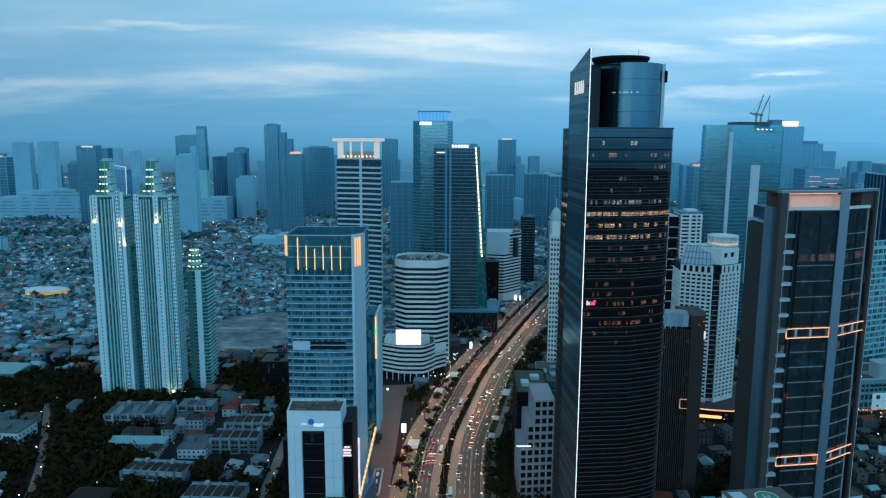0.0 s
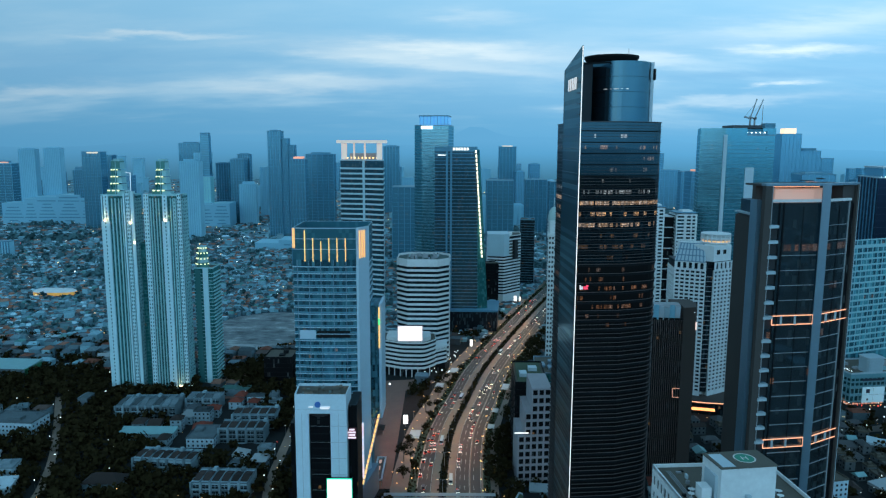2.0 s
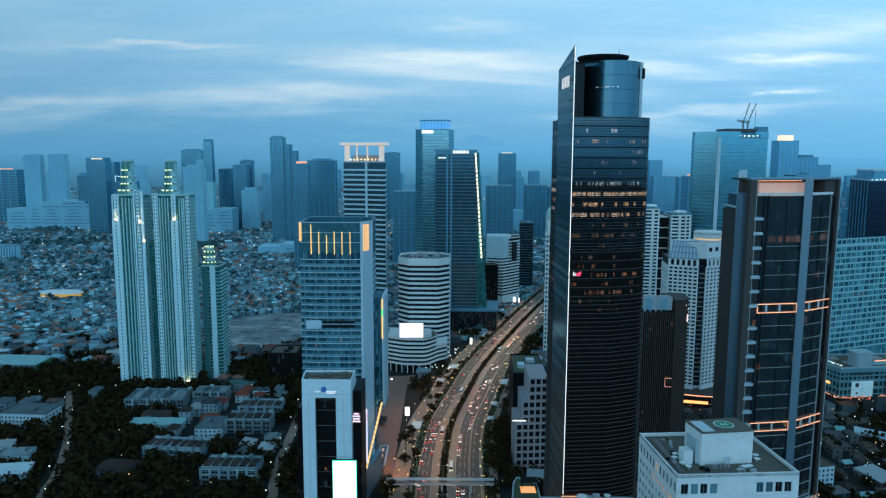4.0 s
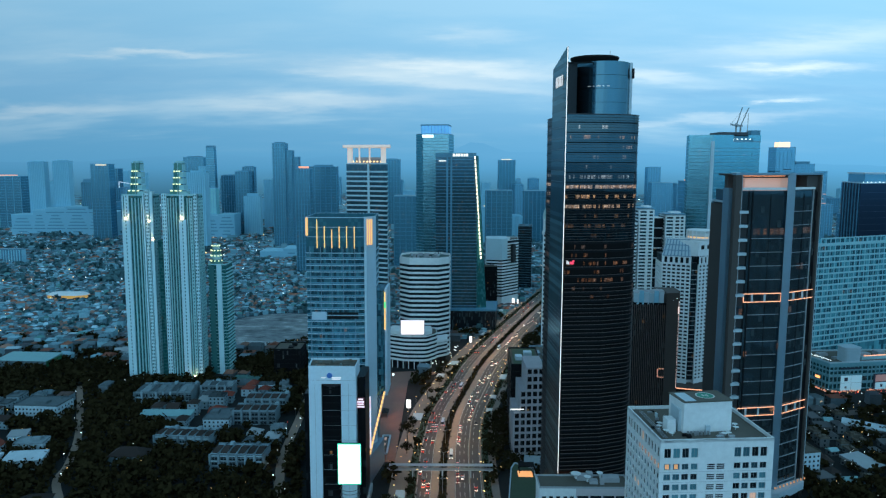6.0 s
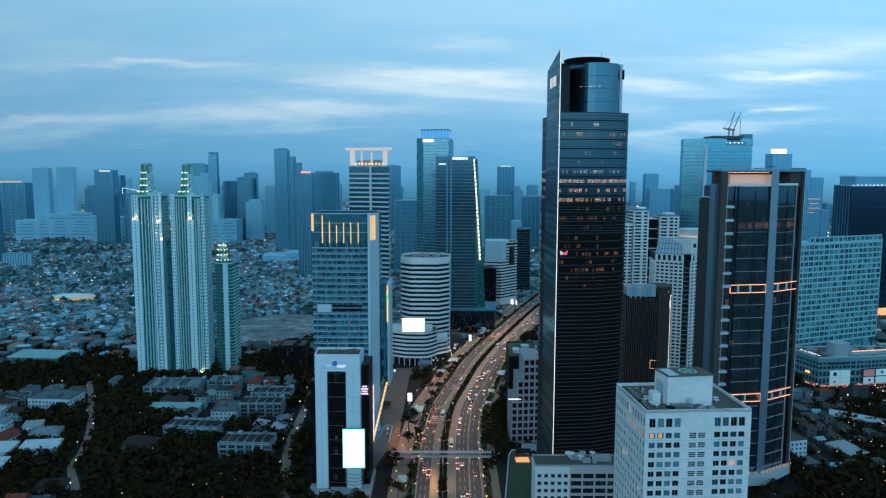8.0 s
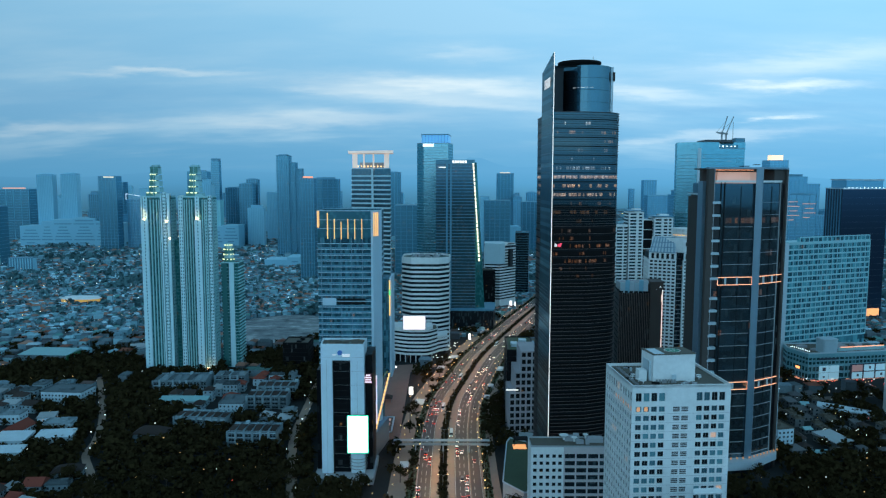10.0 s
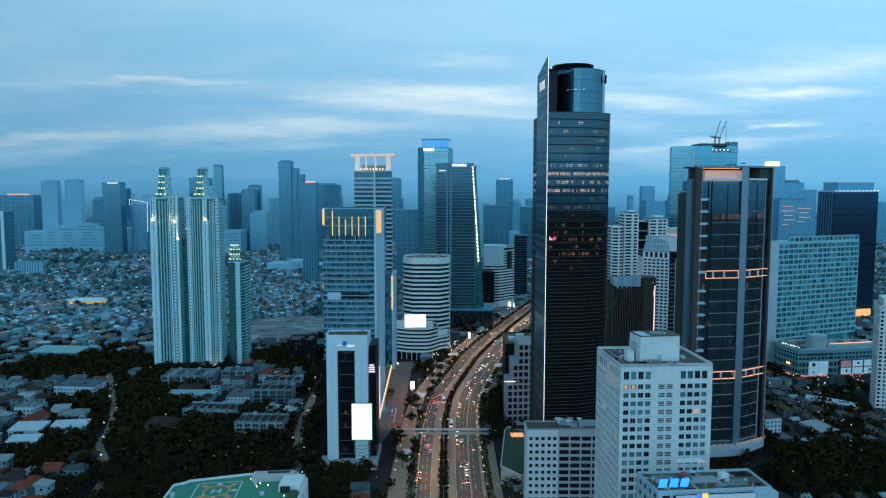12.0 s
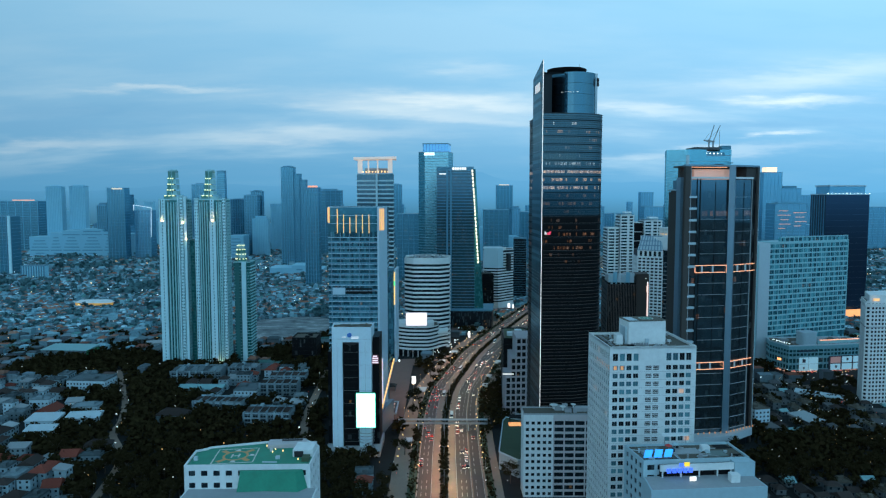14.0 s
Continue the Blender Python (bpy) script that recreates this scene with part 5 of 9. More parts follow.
# ---- blue tower with golden light strips ----
def golden_tower():
    foot = [(-88.3, 541), (-79, 540), (-57, 540), (-50.4, 541), (-45.2, 549), (-45.2, 578), (-88.3, 578)]
    o = middle(foot)
    home = thing("office_tower", o, "blue glass office tower with golden light strips at its crown", "building")
    part("glazing", Shape(o).prism(foot, 0, 151.5), BLUEGLASS, home)
    band, cap = Shape(o).prism(grown(foot, 0.3), 0, 0.42, True, True).mesh("floor_band", PORTAL), Shape(o).prism(grown(foot, 0.15), 0, 0.9, True, True).mesh("transom", BLUEPANEL)
    for k in range(31):
        part("floor_band", band, None, home, at=(0, 0, 24 + k * 4.1))
        if k < 30:
            part("transom", cap, None, home, at=(0, 0, 24.76 + k * 4.1))
    for x in (-86, -79, -72, -64.5, -57):
        part("mullion", Shape(o).box(x, 539.9 if -80 < x < -56 else 540.4, 20, 0.3, 0.5, 131), BLUEGREY, home)
    # open crown of tall glass screens
    crown = Shape(o)
    inner, n = grown(foot, -0.5), len(foot)
    for k in range(n):
        a, b, c, d = foot[k], foot[(k + 1) % n], inner[(k + 1) % n], inner[k]
        crown.face([(*a, 151.5), (*b, 151.5), (*b, 170.3), (*a, 170.3)], [(0, 151.5), (math.dist(a, b), 151.5), (math.dist(a, b), 170.3), (0, 170.3)])
        crown.face([(*b, 170.3), (*c, 170.3), (*d, 170.3), (*a, 170.3)][::-1]).face([(*c, 151.5), (*d, 151.5), (*d, 170.3), (*c, 170.3)])
    part("crown_screen", crown, CROWNGLASS, home, "tall open glass screen")
    part("roof", Shape(o).face([(*p, 152) for p in inner]), ROOF, home)
    for z, t in ((157.6, 0.25), (163.8, 0.25), (170.0, 0.5)):
        part("crown_rail", Shape(o).prism(grown(foot, 0.12), z, z + t, False), PORTAL, home)
    part("roof_house", Shape(o).box(-66, 562, 152, 26, 16, 9), BLUEGREY, home)
    for k in range(9):
        x = -86 + 5.1 * k
        part("roof_rib", Shape(o).beam((x, 542, 169.8), (x * 0.8 - 13, 562, 164), 0.35), BLUEGREY, home)
    part("blade_wall", Shape(o).prism([(-51.0, 540.4), (-49.4, 539.6), (-44.0, 548.2), (-45.4, 549)], 0, 170.6), PORTAL, home, "pale blade wall at the corner")
    for f, top in ((0.18, 169), (0.30, 164.5), (0.42, 162.5), (0.54, 164.5), (0.66, 164.5), (0.785, 164.5)):
        part("light_strip", Shape(o).box(-88.3 + 39.7 * f, 539.5, 150.5, 0.42, 0.5, top - 150.5), LED_GOLD, home, "golden light strip")
    for p in ((-48.7, 540.1), (-47.5, 542.0), (-46.4, 543.8)):
        part("light_strip", Shape(o).box(*p, 152.5, 0.9, 0.5, 16.5, 55), LED_GOLD_SOFT, home, "golden light panel")
    part("light_panel", Shape(o).box(-87.9, 540.6, 158.5, 1.7, 0.5, 11.5, -35), LED_GOLD_SOFT, home, "golden light panel")
    part("blind_box", Shape(o).box(-80.5, 539.4, 103.5, 9.5, 0.5, 5.2), PORTAL, home, "pale closed panel")
    part("plant_louvre", Shape(o).box(-65, 539.6, 104.2, 20, 0.4, 1.9).box(-65, 539.6, 107.0, 20, 0.4, 1.4), DARK, home, "dark louvre row")
    # side slab with a golden line, and the banner screens below
    slab = [(-45.2, 556), (-38.2, 558), (-38.2, 580), (-45.2, 580)]
    part("side_slab", Shape(o).prism(slab, 47, 120, True, True), BLUEGLASS, home)
    part("side_blade", Shape(o).prism([(-39.4, 556.8), (-37.8, 556.8), (-37.4, 580), (-39, 580)], 47, 121, True, True), PORTAL, home)
    part("light_strip", Shape(o).box(-39.2, 556.4, 93, 0.7, 0.4, 26), LED_GOLD, home, "golden light strip")
    part("light_strip", Shape(o).box(-39.2, 556.3, 108, 0.8, 0.4, 4), GREEN_LED, home, "green light strip")
    sloped = part("sloped_rim", Shape(o).beam((-46.3, 521.5, 19.6), (-39.4, 555.9, 50.0), 1.2), PALE, home, "sloping rim of the entrance roof")
    for k in range(14):
        a, b = Vector((-46.4, 520.8, 20.2)).lerp(Vector((-39.6, 555.3, 50.8)), k / 14), Vector((-46.4, 520.8, 20.2)).lerp(Vector((-39.6, 555.3, 50.8)), (k + 0.72) / 14)
        part("light_string", Shape(o).beam(a, b, 0.9), LED_GOLD, sloped, "golden light bar")
    part("entrance_roof", Shape(o).prism([(-62, 520), (-46.4, 520.5), (-40, 555), (-50, 556)], 0, 17.5), BLUEGREY, home)
    part("banner_screen", Shape(o).box(-47.3, 521, 24, 3.6, 0.6, 34, 8), BANNER, home, "tall pink and blue banner screen")


CROWNGLASS = facade_glass("crown_glass", (0.24, 0.52, 0.64), 0.62, 2.0, 6.2, 0, blinds=0.3, inside=(0.045, 0.19, 0.24), shade=(0.08, 0.28, 0.33))
BLUE_PAINT = plain("blue_emblem_paint", (0.05, 0.18, 0.5), 0.5)
PORTAL = plain("pale_blue_portal_panels", (0.48, 0.64, 0.72), 0.5, vary=0.15)
BLUEPANEL = plain("blue_spandrel_panel", (0.09, 0.26, 0.33), 0.4, 0.0)
LED_GOLD_SOFT = lamp("golden_wall_wash", (1.0, 0.52, 0.2), 0.8)
# added glow for the halo round the screen, not a lamp
GREEN_HALO = lamp("green_screen_edge", (0.05, 0.85, 0.5), 0.8)
GREEN_LED = lamp("green_led", (0.1, 1.0, 0.3), 1.0)


def banner_material():
    """A lit banner with bands of pink, white and blue."""
    m, n, to = principled("banner_screen")
    _, _, z = n.split(n.add("ShaderNodeNewGeometry").outputs["Position"])
    band = n.noise(n.xyz(0, 0, z), 0.16, 2)
    n.link(n.ramp(band, [(0.35, (0.15, 0.45, 1.0)), (0.48, (0.9, 0.9, 1.0)), (0.58, (1.0, 0.45, 0.55)), (0.68, (0.4, 0.6, 1.0))]), to["Emission Color"])
    to["Emission Strength"].default_value = 0.9
    return m


BANNER = banner_material()
golden_tower()


# ---- white portal tower with the big screen ----
def portal_tower():
    foot = [(-77.6, 484.6), (-50.3, 484.2), (-50.0, 502), (-78.8, 502)]
    o = middle(foot)
    home = thing("office_tower", o, "white portal tower with a black glass centre and large screen", "building")
    for x0, x1 in ((-77.6, -70.4), (-58.9, -50.3)):
        part("portal_leg", Shape(o).prism([(x0, 484.5), (x1, 484.3), (x1, 502), (x0, 502)], 0, 78), PORTAL_WHITE, home)
    part("portal_beam", Shape(o).prism(foot, 78, 87.2), PORTAL_WHITE, home)
    part("glazing", Shape(o).prism([(-70.4, 486.6), (-58.9, 486.5), (-58.9, 501), (-70.4, 501)], 0, 78), BLACKGLASS, home, "black glass centre")
    sill = Shape(o).box(-64.65, 486.45, 0, 11.4, 0.16, 0.7).mesh("spandrel", DARK)
    for k in range(18):
        part("spandrel", sill, None, home, at=(0, 0, 4 + k * 4.1))
    part("arch", Shape(o).beam((-70.2, 486.2, 77.4), (-66, 486.2, 76.2), 0.5, 1.2).beam((-66, 486.2, 76.2), (-63, 486.2, 76.2), 0.5, 1.2).beam((-63, 486.2, 76.2), (-59.1, 486.2, 77.4), 0.5, 1.2), BLACK, home, "curved black glass head")
    for x in (-74.0, -54.6):
        part("seam", Shape(o).box(x, 484.36, 0, 0.12, 0.1, 78), GREY, home)
    rnd = random.Random(31)
    for k in range(22):
        part("roof_unit", Shape(o).box(rnd.uniform(-75, -52), rnd.uniform(486, 500), 87.3, rnd.uniform(0.6, 2.8), rnd.uniform(0.5, 2.0), rnd.uniform(0.3, 1.3)), rnd.choice((SHEET_GREEN, GREY, RUSTY, RUSTY)), home)
    for z in range(8, 86, 9):
        part("joint", Shape(o).prism(grown([(-77.6, 484.6), (-50.3, 484.2), (-50.3, 490), (-77.6, 490)], 0.03), z, z + 0.12, False), GREY, home)
    rooftop(home, o, foot, 87.2, PORTAL_WHITE, 1.4, 0.5, units=0)
    for x, y, w, d, h in ((-70, 494, 7, 6, 1.2), (-60, 496, 9, 5, 0.8), (-56, 489, 4, 3, 1.5)):
        part("plant_box", Shape(o).box(x, y, 87.25, w, d, h), ROOF, home)
    part("side_block", Shape(o).prism([(-50.0, 490), (-45.4, 490.5), (-45.4, 512), (-50.0, 512)], 0, 80.5), BLACKGLASS, home, "black glass side block")
    part("side_block", Shape(o).prism([(-81.5, 491), (-78.8, 491), (-78.8, 510), (-81.5, 510)], 0, 70), BLACKGLASS, home)
    part("side_sign", Shape(o).box(-48.2, 489.8, 61.5, 5.0, 0.5, 6.6), SIGN_MAROON, home, "dark red sign with pinkish bars")
    for k, w in enumerate((4.4, 3.6, 4.2, 2.8)):
        part("sign_bar", Shape(o).box(-48.2, 489.4, 62.2 + 1.5 * k, w, 0.3, 0.8), SIGN_PINK, home, "pinkish lit bar")
    emblem = Shape(o)
    hub = [(1.6 * math.cos(k * math.pi / 8), 1.6 * math.sin(k * math.pi / 8)) for k in range(16)]
    emblem.face([(-65.4 + u, 484.05, 83.0 + v) for u, v in hub])
    for (u, v), (p, q) in zip(hub, hub[1:] + hub[:1]):
        emblem.face([(-65.4 + u, 484.4, 83.0 + v), (-65.4 + p, 484.4, 83.0 + q), (-65.4 + p, 484.05, 83.0 + q), (-65.4 + u, 484.05, 83.0 + v)])
    part("emblem", emblem, BLUE_PAINT, home, "blue round emblem")
    for x, w, z in ((-69, 2.6, 81.5), (-61.4, 5.2, 81.5), (-61.6, 4.8, 80.6)):
        part("sign_bar", Shape(o).box(x, 484.2, z, w, 0.25, 0.36), PALE_SIGN, home, "white sign bar")
    # the screen in front of the leg, on its own ring frame
    part("screen", Shape(o).box(-54.0, 480.4, 19.6, 12.6, 0.8, 23.4), SCREEN, home, "large white glowing screen")
    # strips added round the screen to imitate its greenish bloom
    part("screen_edge", Shape(o).box(-60.5, 480.5, 19.4, 0.45, 0.9, 23.8).box(-47.5, 480.5, 19.4, 0.45, 0.9, 23.8).box(-54.0, 480.5, 19.0, 13.4, 0.9, 0.5).box(-54.0, 480.5, 43.1, 13.4, 0.9, 0.4), GREEN_HALO, home, "thin green border added for the screen's halo")
    part("screen_case", Shape(o).box(-54.0, 481.3, 19.0, 13.4, 1.0, 24.6), DARK, home)
    for k in range(4):
        s = Shape(o)
        ring = circle(-54, 483.5, 5.4 + 0.2 * (k % 2), 18)
        for i in range(18):
            s.beam((*ring[i], 9 + 2.2 * k), (*ring[(i + 1) % 18], 9 + 2.2 * k), 0.3)
        part("frame_ring", s, STEEL, home)
    part("base", Shape(o).prism([(-82, 476), (-44, 476), (-44, 514), (-82, 514)], 0, 4.2), GREY, home)


RUSTY = plain("rusty_roof_felt", (0.20, 0.15, 0.11), 0.9, vary=0.5, small=0.8)
SIGN_MAROON = plain("maroon_sign_board", (0.09, 0.02, 0.025), 0.5)
PORTAL_WHITE = plain("white_portal_panels", (0.62, 0.76, 0.82), 0.5, vary=0.2)
portal_tower()


# ---- banded tower with the portal roof ----
def canopy_tower():
    foot = [(-102.0, 834), (-78.0, 829), (-58.5, 820), (-60, 850), (-102, 858)]
    home, o = banded_tower("office_tower", "white banded office tower with a lit portal roof", foot, 203.5, 5.0, 1.7, POGLASS, PALE_BANDS, units=0, skip=())
    part("corner_strip", Shape(o).box(-78.4, 828.2, 0, 2.2, 1.6, 204), PALE_BANDS, home)
    for x, y in ((-98.6, 838), (-88.5, 836), (-77.5, 833), (-62.5, 826.5)):
        part("roof_pier", Shape(o).box(x, y, 204.7, 5 if x in (-98.6, -62.5) else 1.6, 5 if x in (-98.6, -62.5) else 1.6, 15.6), LIT_STONE, home, "floodlit white pier")
    part("canopy", Shape(o).prism([(-106.0, 836), (-78, 826), (-54.8, 817), (-57, 852), (-106, 860)], 220.6, 223.4, True, True), LIT_STONE, home, "floodlit white roof slab")
    part("plant_house", Shape(o).box(-80, 842, 204.7, 26, 10, 6), GREY, home)
    s = Shape(o)
    for k in range(9):
        s.box(-94 + k * 3.6, 829.5 - 0.2 * k, 205.6, 1.0, 0.6, 1.4)
    part("roof_lights", s, WARM, home, "row of warm roof lamps", kind="stuff")


PALE_BANDS = plain("pale_band_cladding", (0.44, 0.60, 0.64), 0.5, vary=0.2)
POGLASS = facade_glass("slate_blue_glass", (0.14, 0.30, 0.38), 0.55, 1.5, 5.0, 0.012, inside=(0.02, 0.06, 0.075))
# floodlight on the piers and slab is put into the stone as glow
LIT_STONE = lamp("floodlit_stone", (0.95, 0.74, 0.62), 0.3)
canopy_tower()


# ---- white octagon, its terraced neighbour and the billboard ----
def octagon():
    foot = rounded([(-46.5, 824), (5.6, 823), (8, 872), (-46, 874)], 11, 1)
    home, o = banded_tower("office_tower", "white octagonal office tower with dark window strips", foot, 104.0, 4.95, 2.3, DARKGLASS, WHITE, units=0, parapet=2.4)
    part("roof_deck", Shape(o).face([(*p, 104.2) for p in grown(foot, -0.5)]), GREEN_ROOF, home)
    part("top_band", Shape(o).prism(grown(foot, 0.5), 99.4, 105.0, False), WHITE, home, "tall white top band")
    for x, y, r, h in ((-30, 845, 3.6, 3.5), (-18, 850, 3.6, 3.5), (-25, 858, 3, 3), (-8, 846, 2.6, 3)):
        part("cooling_tower", Shape(o).prism(circle(x, y, r, 16), 104.2, 104.2 + h, True, False, circle(x, y, r * 0.85, 16)), GREY, home)
    rnd = random.Random(2)
    for k in range(30):
        part("roof_unit", Shape(o).box(rnd.uniform(-38, -2), rnd.uniform(829, 866), 104.22, rnd.uniform(0.8, 2.6), rnd.uniform(0.8, 2.2), rnd.uniform(0.8, 3.4)), rnd.choice((STEEL, PALE, GREY, DARK)), home)
    foot = rounded([(-59.5, 788), (-38, 776.5), (-17, 776), (-6, 790), (-8, 815), (-58, 818)], 4, 2)
    home, o = banded_tower("office_block", "white terraced office block with dark window strips", foot, 33, 4.1, 2.1, DARKGLASS, WHITE, base=8.4, units=0, open_base=True)
    part("lobby", Shape(o).prism(grown(foot, -3), 0, 8.3), BLACKGLASS, home)
    for k in range(9):
        x, y = -57 + k * 5.6, 787 - min(k, 4) * 2.4 + max(0, k - 6) * 3
        part("column", Shape(o).box(x, y + 0.6, 0, 0.8, 0.8, 8.4), WHITE, home)
    foot2 = grown(foot, -5)
    part("upper_step", Shape(o).prism(foot2, 33, 36.5), WHITE, home)
    side = [(-7.4, 790.5), (4, 800), (4, 822), (-7.4, 815)]
    part("side_terrace", Shape(o).prism(side, 8.4, 24), DARKGLASS, home)
    side_band = Shape(o).prism(grown(side, 0.35), 0, 2.1, True, True).mesh("floor_band", WHITE)
    for z in (8.4, 12.5, 16.6, 20.7, 23.2):
        part("floor_band", side_band, None, home, at=(0, 0, z))
    part("side_lobby", Shape(o).prism(grown(side, -1.5), 0, 8.4), BLACKGLASS, home)
    board = thing("billboard", (-30.7, 779.4, 34.2), "white glowing billboard on a steel frame above the roof", "billboard")
    ob = (-30.7, 779.4, 34.2)
    part("panel", Shape(ob).box(-30.7, 779.0, 35.2, 23, 0.8, 14.2, 2), PINK_BOARD, board, "pinkish white lit panel")
    part("case", Shape(ob).box(-30.7, 779.9, 34.9, 23.8, 0.8, 14.8, 2), STEEL, board)
    for x in (-40, -31, -21):
        part("post", Shape(ob).beam((x, 781, 31), (x, 781, 47), 0.5), STEEL, board)
    s = Shape(ob).box(-31, 778.5, 41.5, 15, 0.2, 2.4, 2).box(-31, 778.5, 38.0, 11, 0.2, 2.4, 2)
    part("caption_bars", s, LED_WHITE, board, "two white caption bars")


GREEN_ROOF = plain("weathered_green_roof", (0.07, 0.12, 0.11), 0.85, vary=0.4, small=0.4)
PINK_BOARD = lamp("pinkish_white_panel", (1.0, 0.86, 0.88), 0.95)
octagon()


# ---- dark tower with a slanting line of lamps, and the blue crowned tower behind ----
def lamp_line_tower():
    foot = [(-10, 957), (41, 955), (41, 990), (-10, 992)]
    up = [(-10, 957), (39, 955), (40, 990), (-10, 992)]
    o = middle(foot)
    home = thing("office_tower", o, "dark glass office tower with a slanting line of lamps", "building")
    part("glazing", Shape(o).prism(foot, 0, 212, True, False, up), POGLASS, home)
    part("side_glass", Shape(o).prism([(41, 955.5), (55, 958), (55, 990), (41, 990)], 0, 214, True, False, [(39.5, 955.5), (42, 958), (42, 990), (39.5, 990)]), GREENGLASS, home)
    band = Shape(o).prism(grown(foot, 0.2), 0, 0.6, True, True).mesh("floor_band", FAR_DARK)
    for k in range(50):
        part("floor_band", band, None, home, at=(0, 0, 8 + 4.1 * k))
    for x in (4, 9):
        part("pier", Shape(o).box(x, 955.8, 0, 2.2, 1.0, 217), FAR_DARK, home)
    part("roof_screen", Shape(o).prism(grown(up, 0.3), 212, 217.3), FAR_DARK, home)
    for k in range(26):
        f = k / 25
        part("edge_lamp", Shape(o).box(45.8 - 8.2 * f, 954.2, 88 + 122 * f, 1.6, 0.6, 3.2), EDGE_LAMP, home, "square white edge lamp")
    for k in range(6):
        part("sign_letter", Shape(o).box(12 + 3.2 * k, 954.2, 213, 2.3, 0.5, 3.2), LED_WHITE, home, "white sign block")
    part("sign_bar", Shape(o).box(-2, 955.5, 207, 9, 0.4, 1.2), LED_WHITE, home)
    part("podium", Shape(o).prism([(-12, 948), (64, 946), (70, 1000), (-12, 1000)], 0, 24), DARKGLASS, home)
    part("podium_top", Shape(o).prism([(-13, 947), (65, 945), (71, 1001), (-13, 1001)], 24, 26), FAR_DARK, home)
    foot = [(-40, 1116), (-30, 1106), (6.5, 1100), (14, 1140), (-36, 1150)]
    home, o = banded_tower("office_tower", "blue green glass tower with a lit blue crown", foot, 245, 4.2, 0.5, TEALGLASS, BLUEGREY, units=0)
    part("crown", Shape(o).prism([(-33, 1108), (6, 1101), (10, 1138), (-34, 1146)], 246, 257.5), BLUE_CROWN, home, "blue lit glass crown")
    for k in range(9):
        part("crown_fin", Shape(o).box(-32 + 4.7 * k, 1106.6 - 0.8 * k, 246, 0.5, 0.8, 11.6), FAR_GREY, home)
    part("roof_cap", Shape(o).prism(grown([(-33, 1108), (6, 1101), (10, 1138), (-34, 1146)], 0.6), 257.5, 259), FAR_DARK, home)
    part("sign_bar", Shape(o).box(-23, 1103.6, 240.5, 16, 0.6, 4.2, -9), SIGN_WHITE, home, "white lit sign")


EDGE_LAMP = lamp("warm_white_edge_lamp", (1.0, 0.85, 0.6), 2.2)
TEALGLASS = facade_glass("teal_glass", (0.22, 0.56, 0.66), 0.70, 2.0, 4.2, 0.003, rough=0.12, inside=(0.03, 0.15, 0.18), shade=(0.07, 0.24, 0.28))
BLUE_CROWN = lamp("blue_lit_glass", (0.14, 0.48, 0.85), 0.45)
SIGN_WHITE = lamp("white_sign_panel", (0.75, 0.95, 1.0), 1.4)
lamp_line_tower()
# ---- the blocks along the avenue and to the east ----
STEPS = ((49.0, 0, 34.5, 5, 7), (53.2, 34.5, 50.0, 4, 3), (57.4, 50.0, 66.0, 3, 3))


